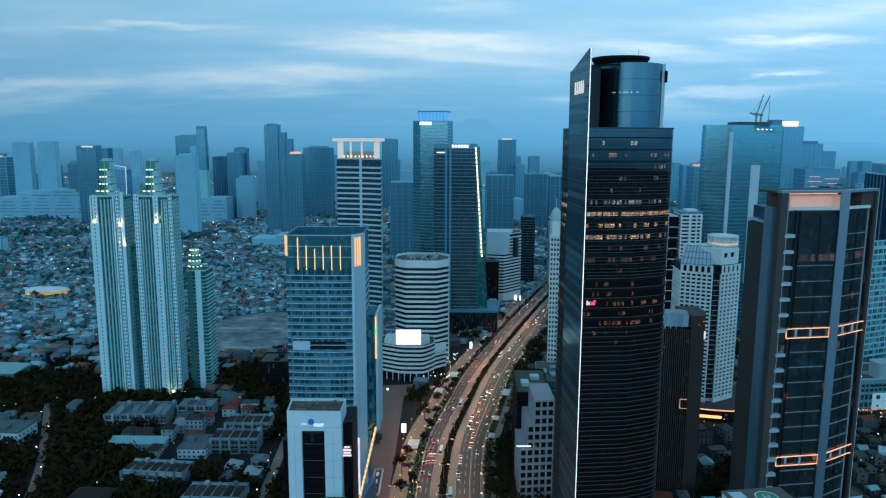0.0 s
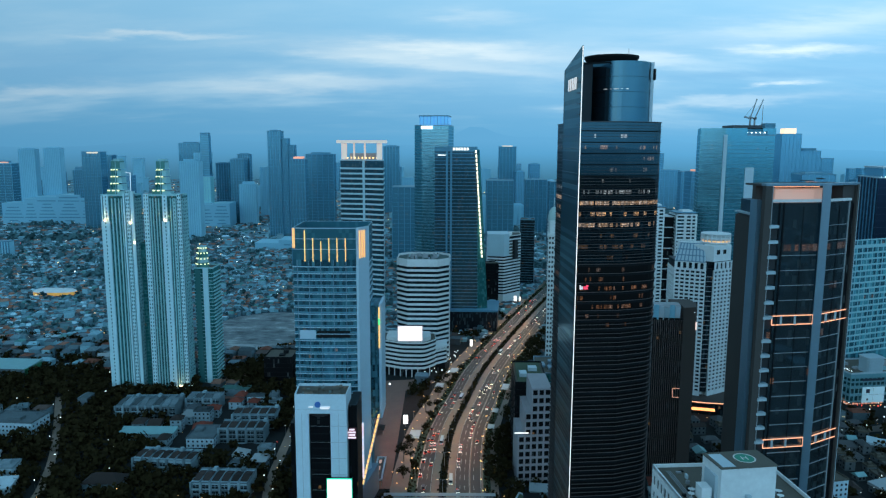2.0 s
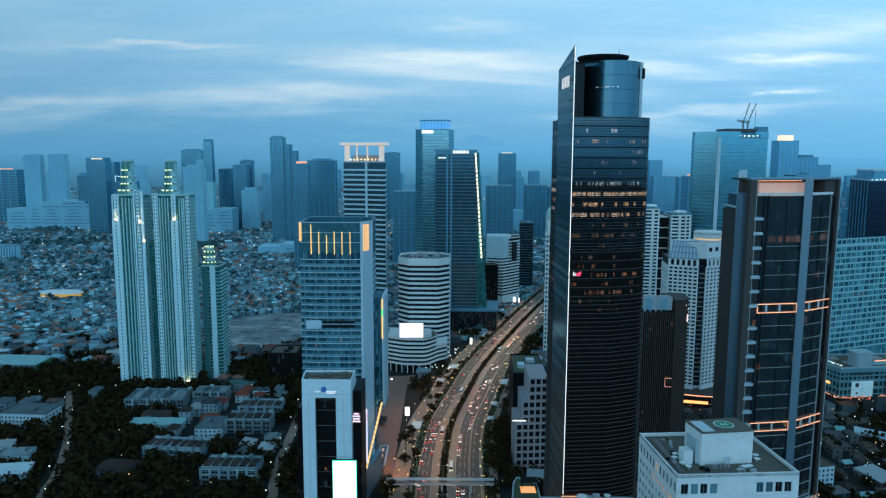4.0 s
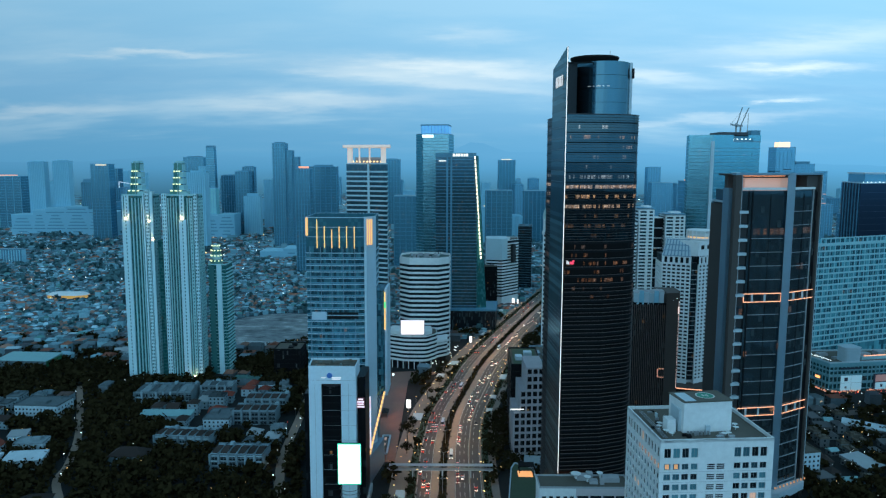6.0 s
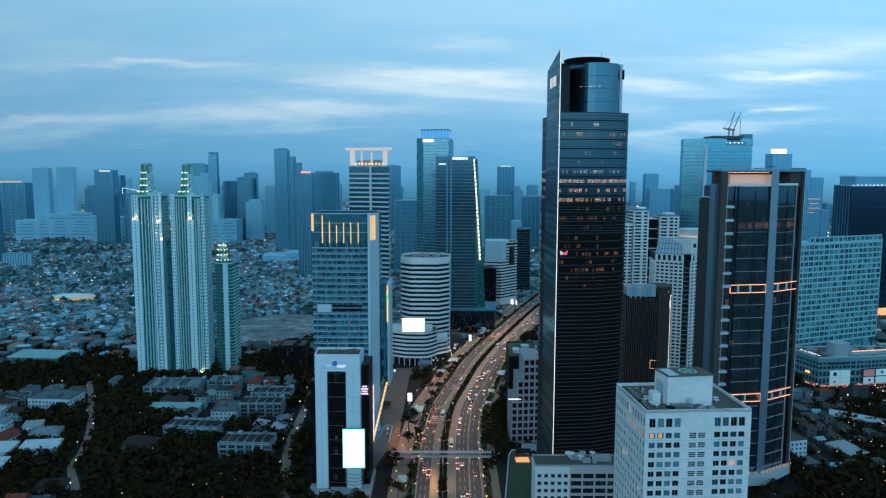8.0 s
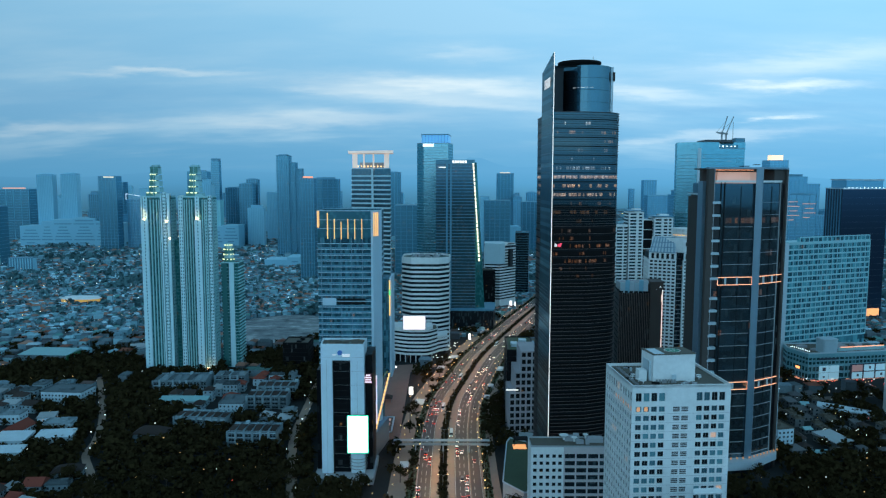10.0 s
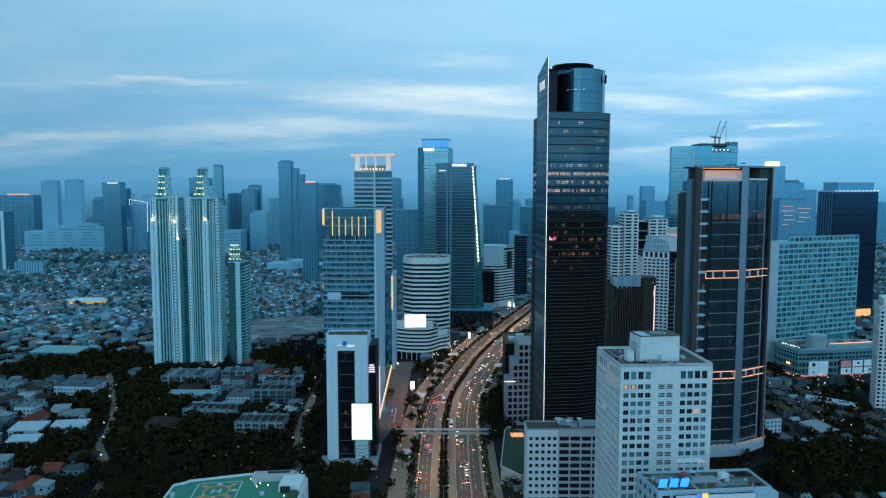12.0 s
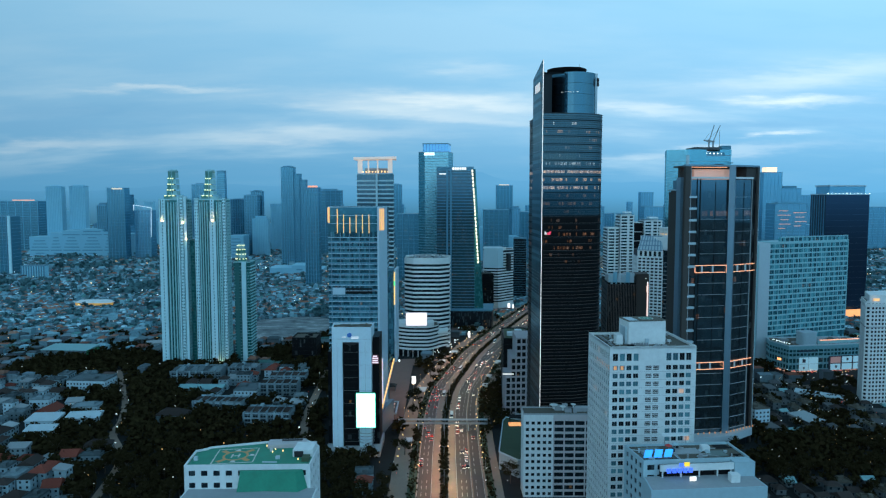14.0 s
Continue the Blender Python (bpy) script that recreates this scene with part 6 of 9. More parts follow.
def east_side():
    # glass tower still under construction, with two cranes
    foot = [(297, 958), (322, 946), (381, 952), (388, 1000), (310, 1005)]
    o = middle(foot)
    home, o = banded_tower("office_tower", "blue glass tower under construction with cranes on top", foot, 231, 4.3, 0.35, TEALGLASS, BLUEGREY, units=0)
    part("corner_glass", Shape(o).prism([(297.3, 957.5), (322, 945.8), (347, 948), (340, 985), (305, 990)], 231, 239.5), TEALGLASS, home)
    part("open_floor", Shape(o).prism([(347, 949), (372, 951), (370, 985), (345, 985)], 231, 236), FAR_DARK, home)
    part("open_floor", Shape(o).prism([(332, 952), (366, 954), (366, 985), (332, 985)], 239.5, 243), DARK_METAL, home)
    part("roof_frame", Shape(o).box(378, 966, 239.5, 12, 12, 6), FAR_DARK, home)
    part("corner_glass", Shape(o).prism([(366, 951), (382, 953), (386, 995), (366, 995)], 231, 239.5), TEALGLASS, home)
    part("pale_strip", Shape(o).box(352, 948.2, 60, 10, 1.0, 135), PALE, home)
    part("corner_strip", Shape(o).box(321.5, 945.6, 0, 4, 1.5, 232), PALE, home)
    for x in range(342, 368, 5):
        part("work_lamp", Shape(o).box(x, 948.5, 234, 1.2, 0.5, 1.0), COOL, home, "cool work lamp")
    for x, y, lean in ((355, 962, 8), (362, 966, 11)):
        crane = thing("tower_crane", (x, y, 241), "grey luffing tower crane on the unfinished tower", "crane", "cranes on the unfinished tower")
        c = (x, y, 241)
        part("mast", Shape(c).beam((x, y, 241), (x, y, 252), 1.6), STEEL, crane)
        part("jib", Shape(c).beam((x, y, 251), (x + lean * 0.8, y, 273), 1.0), STEEL, crane)
        part("counter_jib", Shape(c).beam((x, y, 251), (x - 7, y, 253), 1.8), STEEL, crane)
        part("cab", Shape(c).box(x + 0.5, y - 1.5, 250, 2, 2, 2.4), STEEL, crane)
        part("stay", Shape(c).beam((x - 6, y, 254), (x + lean * 0.6, y, 267.5), 0.25), STEEL, crane)
    pole = thing("lightning_mast", (369, 962, 239), "thin steel mast on the roof", "mast")
    part("pole", Shape((369, 962, 239)).beam((369, 962, 239), (369, 962, 266), 0.5), STEEL, pole)

    # pale teal hotel slab: pale floor bands and cross walls before rooms with drawn and open curtains
    foot = [(347.5, 756), (455.5, 800), (449, 817), (341, 773)]
    o = middle(foot)
    gridded = thing("hotel", o, "pale teal hotel slab with a fine grid of windows", "building")
    low, high, cols, rows = 27.72, 127.52, 17, 18
    storey = (high - low) / rows
    part("glazing", Shape(o).prism(grown(foot, -0.45), 22, high, False), HOTELGLASS, gridded)
    part("plinth", Shape(o).prism(grown(foot, -0.6), 0, low), HOTELGLASS, gridded)
    turn = math.degrees(math.atan2(foot[1][1] - foot[0][1], foot[1][0] - foot[0][0]))
    band = Shape(o).prism(foot, 0, storey * 0.28, True, True).mesh("floor_band", HOTEL_FRAME)
    for k in range(rows + 1):
        part("floor_band", band, None, gridded, at=(0, 0, low + storey * k - 0.6))
    fin = Shape().box(0, 0.7, low, 0.5, 1.5, high - low).mesh("cross_wall", HOTEL_FRAME)
    thin = Shape().box(0, 0.9, low, 0.22, 0.9, high - low).mesh("mullion", HOTEL_FRAME)
    for k in range(2 * cols + 1):
        p = Vector(foot[0]).lerp(Vector(foot[1]), k / (2 * cols))
        part("mullion" if k % 2 else "cross_wall", thin if k % 2 else fin, None, gridded, at=(p.x - o[0], p.y - o[1], 0), turn=turn)
    for k in (1, 3):
        a, b = foot[k], foot[(k + 1) % 4]
        part("gable", Shape(o).face([(*a, low), (*b, low), (*b, high), (*a, high)]), HOTEL_FRAME, gridded)
    part("roof", Shape(o).prism(grown(foot, 0.2), high + 1.2, high + 2.2, True, True), HOTEL_FRAME, gridded)
    part("end_slab", Shape(o).prism([(334.5, 753), (347.3, 755.4), (345, 775), (333, 772)], 0, 128.5), PALE, gridded, "pale blank end wall")
    part("end_slab", Shape(o).prism([(329, 756), (334.3, 754), (333, 772), (328, 773)], 0, 126), HOTEL_FRAME, gridded)
    a, b = Vector((362, 763.5)), Vector((455, 801.4))
    part("roof_screen", Shape(o).prism([tuple(a), tuple(b), (b.x - 1.5, b.y + 3), (a.x - 1.5, a.y + 3)], high + 2.2, high + 6), HOTELGLASS, gridded)
    for k in range(17):
        p = a.lerp(b, k / 16)
        part("roof_post", Shape(o).box(p.x, p.y - 0.3, high + 2.2, 0.6, 0.8, 4.4, turn), HOTEL_FRAME, gridded)
    part("roof_rail", Shape(o).beam((a.x, a.y - 0.3, high + 6.8), (b.x, b.y - 0.3, high + 6.8), 0.9), HOTEL_FRAME, gridded)

    # shopping mall at its foot
    foot = [(341, 736), (348.5, 709.5), (380.5, 714.2), (386, 714.6), (434, 724), (432, 757), (345, 752)]
    o = middle(foot)
    home = thing("shopping_mall", o, "teal shopping mall with large posters and an orange roof line", "building")
    part("glazing", Shape(o).prism(foot, 0, 26), MALLGLASS, home)
    for z, h in ((2.4, 0.9), (7.6, 2.2), (14.2, 2.4), (19.4, 1.3), (23.2, 3.6)):
        part("cornice", Shape(o).prism(grown(foot, 0.5), z, z + h, True, True), MALL_PANEL, home)
    for k, (p, q) in enumerate(zip(foot[:4], foot[1:5])):
        n = (7, 8, 1, 12)[k]
        for f in range(0 if k == 0 else 1, n + 1):
            m = Vector(p).lerp(Vector(q), f / n)
            part("pier", Shape(o).box(m.x, m.y - 0.3, 2.4, 0.7, 0.9, 22.5), MALL_PANEL, home)
    rooftop(home, o, foot, 26.8, PALE, 1.3, 0.6, units=0)
    for x, y, w, d, h in ((356, 738, 9, 5, 2.2), (392, 738, 16, 8, 2.6), (412, 742, 8, 8, 3.4), (362, 726, 5, 4, 1.8), (404, 733, 7, 3, 1.6), (350, 727, 4, 6, 1.5)):
        part("plant_box", Shape(o).box(x, y, 26.9, w, d, h, 10), GREY, home)
    part("lift_house", Shape(o).prism(rounded(rect(371, 720, 16, 13, 9), 3.0, 3), 26.8, 39.5), PALE_BLUE, home, "pale roof house with round corners")
    part("lift_cap", Shape(o).prism(rounded(rect(371, 720, 16.6, 13.6, 9), 3.0, 3), 39.5, 40.3, True, True), PALE, home)
    part("roof_sign_strip", Shape(o).beam((386, 722, 30.6), (434, 732, 30.6), 0.6), LED_FRAME, home, "orange light line along the roof")
    part("roof_parapet", Shape(o).prism([(384, 721.8), (434.5, 732.2), (434.2, 733.4), (383.7, 723)], 26.8, 30.2), HOTEL_FRAME, home)

    def along(p, q, f, out, z, wide, high, mat, name, label):
        """A flat board on the wall from p to q, its middle at f of the way."""
        p, q = Vector(p), Vector(q)
        e = (q - p).normalized()
        m = p.lerp(q, f) + Vector((e.y, -e.x)) * out
        return part(name, Shape(o).box(m.x, m.y, z, wide, 0.4, high, math.degrees(math.atan2(e.y, e.x))), mat, home, label)

    for z in (1.6, 8.6):
        for f in (0.50, 0.83):
            along(foot[1], foot[2], f, 1.0, z, 10.2, 6.6, POSTER_PALE, "poster", "pale lit poster with a round emblem")
    for f, z, r in ((0.50, 10.2, 2.0), (0.50, 3.6, 1.0)):
        along(foot[1], foot[2], f, 1.3, z, r * 1.6, r * 1.7, POSTER_NAVY, "emblem", "")
    along(foot[1], foot[2], 0.62, 0.8, 20.9, 19, 1.7, POSTER_NAVY, "name_bar", "dark name bar")
    along(foot[3], foot[4], 0.55, 0.8, 0.8, 42, 15.0, POSTER_NAVY, "poster_board", "dark blue poster board")
    for k in range(3):
        for z in (1.4, 8.6):
            along(foot[3], foot[4], 0.55 + (k - 1) * 0.27, 1.2, z, 11.4, 6.2, POSTER_RED if (k, z) == (0, 8.6) else POSTER_PALE, "poster", "framed lit poster")
            if (k + int(z)) % 2:
                along(foot[3], foot[4], 0.55 + (k - 1) * 0.27 + 0.01, 1.5, z + 2.2, 2.0, 2.4, POSTER_NAVY, "emblem", "")
    s = Shape(o)
    for p, q, m in ((foot[0], foot[1], 9), (foot[1], foot[2], 11), (foot[3], foot[4], 19)):
        for f in range(m):
            x, y = Vector(p).lerp(Vector(q), (f + 0.5) / m)
            s.box(x - 0.5, y - 0.9, 0.4, 0.9 + (f * 7) % 3 * 0.7, 0.3, 0.8 + (f * 5) % 3 * 0.4)
    part("shop_lights", s, LED_ORANGE_SOFT, home, "warm lit shop windows", kind="stuff")
    along(foot[0], foot[1], 0.55, 0.6, 10.4, 5, 2.0, LED_ORANGE, "cafe_light", "orange lit window")
    s = Shape(o)
    for f in range(22):
        q = Vector((344, 736)).lerp(Vector((351, 713)), f / 21)
        s.box(q.x + (f * 5) % 3, q.y + (f * 7) % 4, 28.2, 0.35, 0.35, 0.4)
    part("roof_lamps", s, COOL, home, "small cool roof lamps", kind="stuff")

    # navy tower, white hotels, brown block
    foot = [(547, 1022), (620, 1040), (640, 1090), (560, 1090)]
    home, o = banded_tower("office_tower", "dark navy glass office tower with stepped corners", foot, 180, 8.4, 0.2, NAVYGLASS, NAVY_METAL, units=0, out=0.1)
    part("top_box", Shape(o).prism([(556, 1030), (616, 1045), (625, 1085), (565, 1085)], 180, 192), FARGLASS, home)
    part("cornice", Shape(o).prism([(555, 1029), (617, 1044), (626, 1086), (564, 1086)], 192, 194), PALE, home)
    part("cornice", Shape(o).prism(grown(foot, 0.6), 180, 181.2), PALE, home)
    for k in range(6):
        q = Vector((560, 1090)).lerp(Vector((547, 1022)), (k + 1) / 6.5)
        part("fin", Shape(o).box(q.x - 0.5, q.y, 0, 1.0, 1.2, 180), FAR_GREY, home)
    lamps = Shape(o)
    for k in range(12):
        q = Vector((549, 1021.5)).lerp(Vector((618, 1038.5)), k / 11)
        lamps.box(q.x, q.y - 0.6, 181.4, 0.9, 0.5, 0.8)
    part("roof_lamps", lamps, COOL, home, "row of small roof lamps", kind="stuff")
    part("lit_base", Shape(o).box(580, 1020, 4, 60, 2, 10, 14), WARM_SOFT, home, "orange lit base storeys")

    foot = [(194, 712), (216.2, 700), (217, 704), (222, 704), (222.8, 700), (243, 712), (240, 740), (197, 740)]
    home, o = gridded_tower("hotel", "white hotel tower with square windows and a lit roof drum", foot, 117.6, [6, 0, 0, 0, 5, 8, 12, 8], 3.25, 2.8, 1.75, 0.75, WHITE, DARKGLASS, base=14, units=0, side=0.5, deep=0.7, parapet=0.3)
    for k, cols in ((0, 5), (4, 4)):
        arcade = Shape(o)
        pierced(arcade, foot[k], foot[k + 1], 117.6, 124.6, cols, 1, 2.5, 5.0, 1.0, 0.8, 1.2)
        part("arcade", arcade, WHITE, home, "top arcade of tall windows")
    part("arcade_glass", Shape(o).prism(grown(foot, -0.75), 117.6, 124.2), DARKGLASS, home)
    part("recess", Shape(o).prism([(216.4, 701.5), (222.4, 701.5), (222, 706), (217, 706)], 14, 119), DARKGLASS, home, "dark glass recess")
    for k in range(24):
        part("recess_ledge", Shape(o).box(219.4, 701.2, 18 + 4.1 * k, 5.6, 0.6, 0.4), GREY, home)
    # sloping glazed roof with white ribs, and the pale wall beside it
    p = [Vector((194, 712, 124.6)), Vector((215.5, 700.6, 124.6)), Vector((219, 714, 138)), Vector((201, 722, 138))]
    part("sloping_roof", Shape(o).face(p).face([p[1], (222, 716, 124.6), p[2]]).face([(199, 724, 124.6), p[0], p[3]]), PALE, home, "sloping pale roof")
    ribs = Shape(o)
    for k in range(8):
        ribs.beam(p[0].lerp(p[1], (k + 0.5) / 8), p[3].lerp(p[2], (k + 0.5) / 8), 1.0, 0.4)
    for f in (0.0, 0.33, 0.66, 1.0):
        ribs.beam(p[0].lerp(p[3], f), p[1].lerp(p[2], f), 0.5, 0.7)
    part("roof_rib", ribs, BLUEGREY, home, "blue-grey roof slits", kind="stuff")
    crown = [(218, 708), (223, 703), (241, 713), (238, 738), (204, 738), (206, 722)]
    part("crown_wall", Shape(o).prism(crown, 124.6, 137.5), WHITE, home)
    for u in (0.25, 0.62):
        q = Vector(crown[1]).lerp(Vector(crown[2]), u)
        part("crown_window", Shape(o).box(q.x, q.y - 0.1, 130.5, 3.4, 0.4, 3.6, 29), BLACKGLASS, home)
    drum = part("roof_drum", Shape(o).prism(circle(231, 722, 10.5, 24), 137.5, 146), CREAM, home, "cream round roof drum")
    for z in (138.6, 142.2, 145.6):
        part("drum_rim", Shape(o).prism(circle(231, 722, 12, 24), z, z + 0.8, True, True), WHITE, drum)
    for k in range(20):
        t = 2 * math.pi * k / 20
        part("drum_post", Shape(o).box(231 + 11.6 * math.cos(t), 722 + 11.6 * math.sin(t), 138, 0.7, 0.7, 8), WHITE, drum)
    part("drum_lights", Shape(o).prism(circle(231, 722, 10.8, 24), 139.6, 140.6, False), LED_GOLD_SOFT, drum, "ring of warm lights")
    base = rounded([(188, 700), (206, 688), (240, 682), (258, 700), (258, 745), (184, 745)], 14, 6)
    part("podium", Shape(o).prism(base, 0, 9), DARKGLASS, home)
    part("podium_edge", Shape(o).prism(grown(base, 0.8), 9, 10.6, True, True), BROWN_WALL, home)
    arc = Shape(o)
    front = [p for p in grown(base, 1.0) if p[1] < 716]
    for p, q in zip(front, front[1:]):
        arc.beam((*p, 10.2), (*q, 10.2), 0.6)
    part("podium_light", arc, LED_FRAME, home, "curved orange light line")
    part("lobby_glow", Shape(o).beam((200, 689.5, 4.4), (224, 683.8, 4.4), 0.5, 2.2), LED_ORANGE, home, "orange lit entrance")

    # apartment block: two white slabs with balconies either side of a dark recess
    foot = [(196, 860), (268, 863), (266, 890), (196, 888)]
    o = middle(foot)
    home = thing("apartment_block", o, "white apartment block with deep dark balconies", "building")
    for x0, x1, y, top, piers, gap in ((198, 211.5, 859, 140, ((198, 1.0), (206, 1.4)), 0), (212.6, 229.0, 858, 155.5, ((212.6, 1.2), (221, 2.6), (227.8, 1.2)), 1), (229.0, 242, 866, 147, (), 2), (242, 263.5, 860, 149, ((242, 1.2), (250.5, 2.4), (257.5, 1.2), (262.1, 1.4)), 1)):
        mid = (x0 + x1) / 2
        part("glazing", Shape(o).prism(rect(mid, y + 13, x1 - x0 - 0.3, 24), 0, top - 1), APARTGLASS if gap < 2 else BLACKGLASS, home)
        slab = Shape(o).box(mid, y + 12, 0, x1 - x0, 26 if gap < 2 else 25, 1.5 if gap < 2 else 0.7).mesh("floor_band", WHITE)
        step = 3.7 if gap < 2 else 11.1
        for k in range(int(top / step)):
            part("floor_band", slab, None, home, at=(0, 0, top - 1.5 - step * k))
        for x, w in piers:
            part("pier", Shape(o).box(x + w / 2, y + 1.5, 0, w, 4, top), WHITE, home)
        if gap == 1:
            part("roof_edge", Shape(o).box(mid, y + 12, top + 1.2, x1 - x0 + 1, 25, 0.7), FAR_GREY, home)
            part("roof_house", Shape(o).box(mid + 3, y + 14, top, (x1 - x0) * 0.5, 12, 3.6), WHITE, home)
            balcony = Shape(o).box(mid + 1.0, y - 1.6, 0, (x1 - x0) * 0.34, 1.6, 1.2).mesh("balcony", WHITE)
            for k in range(1, int(top / 3.7)):
                part("balcony", balcony, None, home, at=(0, 0, top - 1.4 - 3.7 * k))

    foot = [(133.5, 578), (156.5, 575.5), (168, 590), (166, 620), (138, 620)]
    home, o = banded_tower("office_block", "dark brown office block with pale vertical fins", foot, 107, 4.2, 0.3, BLACKGLASS, DARK, units=0)
    fin = Shape().box(0, -0.3, 0, 0.34, 0.8, 107).mesh("fin", BROWN_FIN)
    for k in range(19):
        p = Vector(foot[0]).lerp(Vector(foot[1]), k / 18)
        part("fin", fin, None, home, at=(p.x - o[0], p.y - o[1], 0))
    part("corner_pillar", Shape(o).prism([(156.3, 574.2), (165.5, 576.2), (168.6, 590), (158, 590)], 0, 115.5), BROWN_WALL, home, "brown corner pillar")
    # wavy glass screens and a round canopy on the roof
    for k in range(6):
        x = 134.5 + 3.4 * k
        part("roof_screen", Shape(o).prism([(x, 578.2 - 0.3 * k), (x + 3.1, 577.2 - 0.3 * k), (x + 3.1, 577.7 - 0.3 * k), (x, 578.7 - 0.3 * k)], 107, 114.5 + (k * 5) % 3, True, True, [(x + 0.6, 579.2 - 0.3 * k), (x + 3.4, 577.9 - 0.3 * k), (x + 3.4, 578.4 - 0.3 * k), (x + 0.6, 579.7 - 0.3 * k)]), (PALE_BLUE, FAR_RIB, PALE)[k % 3], home, "tilted frosted roof screen")
        part("screen_post", Shape(o).beam((x + 0.2, 579, 107), (x + 0.2, 579.4, 115), 0.3), PALE, home)
    canopy = Shape(o).prism(circle(154, 588, 7.5, 20), 113.5, 115.2, True, True, circle(154, 588, 5.2, 20))
    part("roof_canopy", canopy, GREY, home, "round roof canopy")
    part("roof_house", Shape(o).box(149, 596, 107, 24, 14, 6), GREY, home)
    lamps = Shape(o)
    for k in range(9):
        lamps.box(158 + (k * 7) % 9, 575.4 + (k * 5) % 3, 107.6 + (k * 3) % 7, 0.35, 0.3, 0.35)
    part("roof_lamps", lamps, COOL, home, "small cool roof lamps", kind="stuff")
    # a rear wing carries the tall light strip, half hidden behind the corner pillar
    part("rear_wing", Shape(o).prism([(158, 596.4), (172.9, 596.4), (172.9, 612), (158, 612)], 0, 113), BROWN_WALL, home, "brown rear wing")
    part("window_light", Shape(o).box(170.9, 596.0, 40, 2.6, 0.5, 66), LED_STRIP, home, "tall pinkish white light strip")
    part("corner_lamp", Shape(o).box(165.3, 575.6, 100.5, 0.7, 0.5, 5.0), LED_STRIP, home, "short pinkish lamp at the corner")
    part("light_frame", Shape(o).beam((152, 575.2, 61), (157, 574.6, 61), 0.3).beam((152, 575.2, 55), (157, 574.6, 55), 0.3).beam((152, 575.2, 61), (152, 575.2, 55), 0.3), LED_FRAME_DIM, home, "thin pinkish light frame")

    # white gridded hotel at the edge of the view
    foot = [(361, 604), (364, 601.5), (412, 606), (412, 640), (372, 630)]
    home, o = gridded_tower("hotel", "white hotel tower with a grid of dark windows", foot, 88, [1, 15, 8, 15, 8], 3.4, 2.0, 1.9, 0.8, WHITE, DARKGLASS, units=0, side=0.5)
    part("cornice", Shape(o).prism(grown(foot, 0.7), 85.5, 87, True, True), WHITE, home)
    part("upper_storey", Shape(o).prism(grown(foot, -2.5), 88.2, 94.2), WHITE, home)
    part("belt", Shape(o).prism(grown(foot, 0.5), 66.5, 67.2, True, True), GREY, home)
    part("terrace_light", Shape(o).box(368.5, 601.6, 89.4, 5, 0.6, 2.2, 5), LED_GOLD_SOFT, home, "warm lit terrace")

    # concrete block with a deep grid beside the tower
    foot = [(49, 558), (70, 560), (70, 592), (49, 590)]
    o = middle(foot)
    home = thing("office_block", o, "concrete office block with a deep window grid in steps", "building")
    for x0, z0, z1, cols, storeys in STEPS:
        y0, y1, s = 558 + (x0 - 49) * 0.1, 560.1, Shape(o)
        pierced(s, (x0, y0), (70, y1), z0, z1, cols, storeys, 3.0, 3.5, 0.75, 0.8, 0.25)
        s.face([(x0, 590, z0), (x0, y0, z0), (x0, y0, z1), (x0, 590, z1)]).face([(x0, y0, z1), (70, y1, z1), (70, 590, z1), (x0, 590, z1)])
        part("wall", s, CONCRETE_PINK, home, "pinkish concrete wall with deep square windows")
        part("glazing", Shape(o).prism([(x0 + 0.8, y0 + 0.85), (69.5, y1 + 0.8), (69.5, 588), (x0 + 0.8, 588)], z0, z1 - 0.4), BLACKGLASS, home)
    part("light_bar", Shape(o).box(51, 556.8, 37, 9, 0.5, 0.7), LED_WHITE, home, "white light bar")
    foot = [(50, 592), (72, 592), (74, 640), (52, 640)]
    home, o = banded_tower("office_block", "dark glass office block with a green roof garden", foot, 58, 4.1, 0.5, BLACKGLASS, DARK, units=0)
    part("roof_garden", Shape(o).prism(grown(foot, -2), 58, 58.6), LAWN, home)
    for x, y, w, d in ((57, 608, 5, 8), (65, 620, 6, 6), (62, 600, 3, 3)):
        part("roof_house", Shape(o).box(x, y, 58, w, d, 3.2), PALE, home)
    foot = [(72, 655), (92, 655), (96, 700), (76, 700)]
    banded_tower("office_block", "glass office block with a teal roof", foot, 44, 4.1, 0.6, GREENGLASS, BLUEGREY, units=3)

    foot = [(-163, 752), (-137, 752), (-137, 780), (-163, 780)]
    home, o = banded_tower("office_block", "low black block with a flat roof among trees", foot, 26, 4.2, 0.3, BLACKGLASS, DARK, units=2)

    # pale domed tower beside the avenue
    foot = [(94.5, 758), (103, 757), (110, 790), (100, 792)]
    home, o = gridded_tower("office_tower", "slim cream tower with a classical dome", foot, 139, [3, 8, 3, 8], 4.4, 1.5, 2.2, 1.0, CREAM, DARKGLASS, units=0, side=0.4)
    part("cornice", Shape(o).prism(grown(foot, 0.8), 138, 140, True, True), CREAM, home)
    part("lantern", Shape(o).prism(rect(101, 770, 8, 12), 140, 152), CREAM, home)
    dome = Shape(o)
    for k in range(5):
        r0, r1 = 5.5 * math.cos(k * math.pi / 10), 5.5 * math.cos((k + 1) * math.pi / 10)
        dome.prism(circle(101, 770, max(r0, 0.1), 16), 152 + 12 * math.sin(k * math.pi / 10), 152 + 12 * math.sin((k + 1) * math.pi / 10), False, False, circle(101, 770, max(r1, 0.1), 16))
    part("dome", dome, GREENISH, home, "pale green dome")
    part("finial", Shape(o).beam((101, 770, 163), (101, 770, 172), 0.4), CREAM, home)

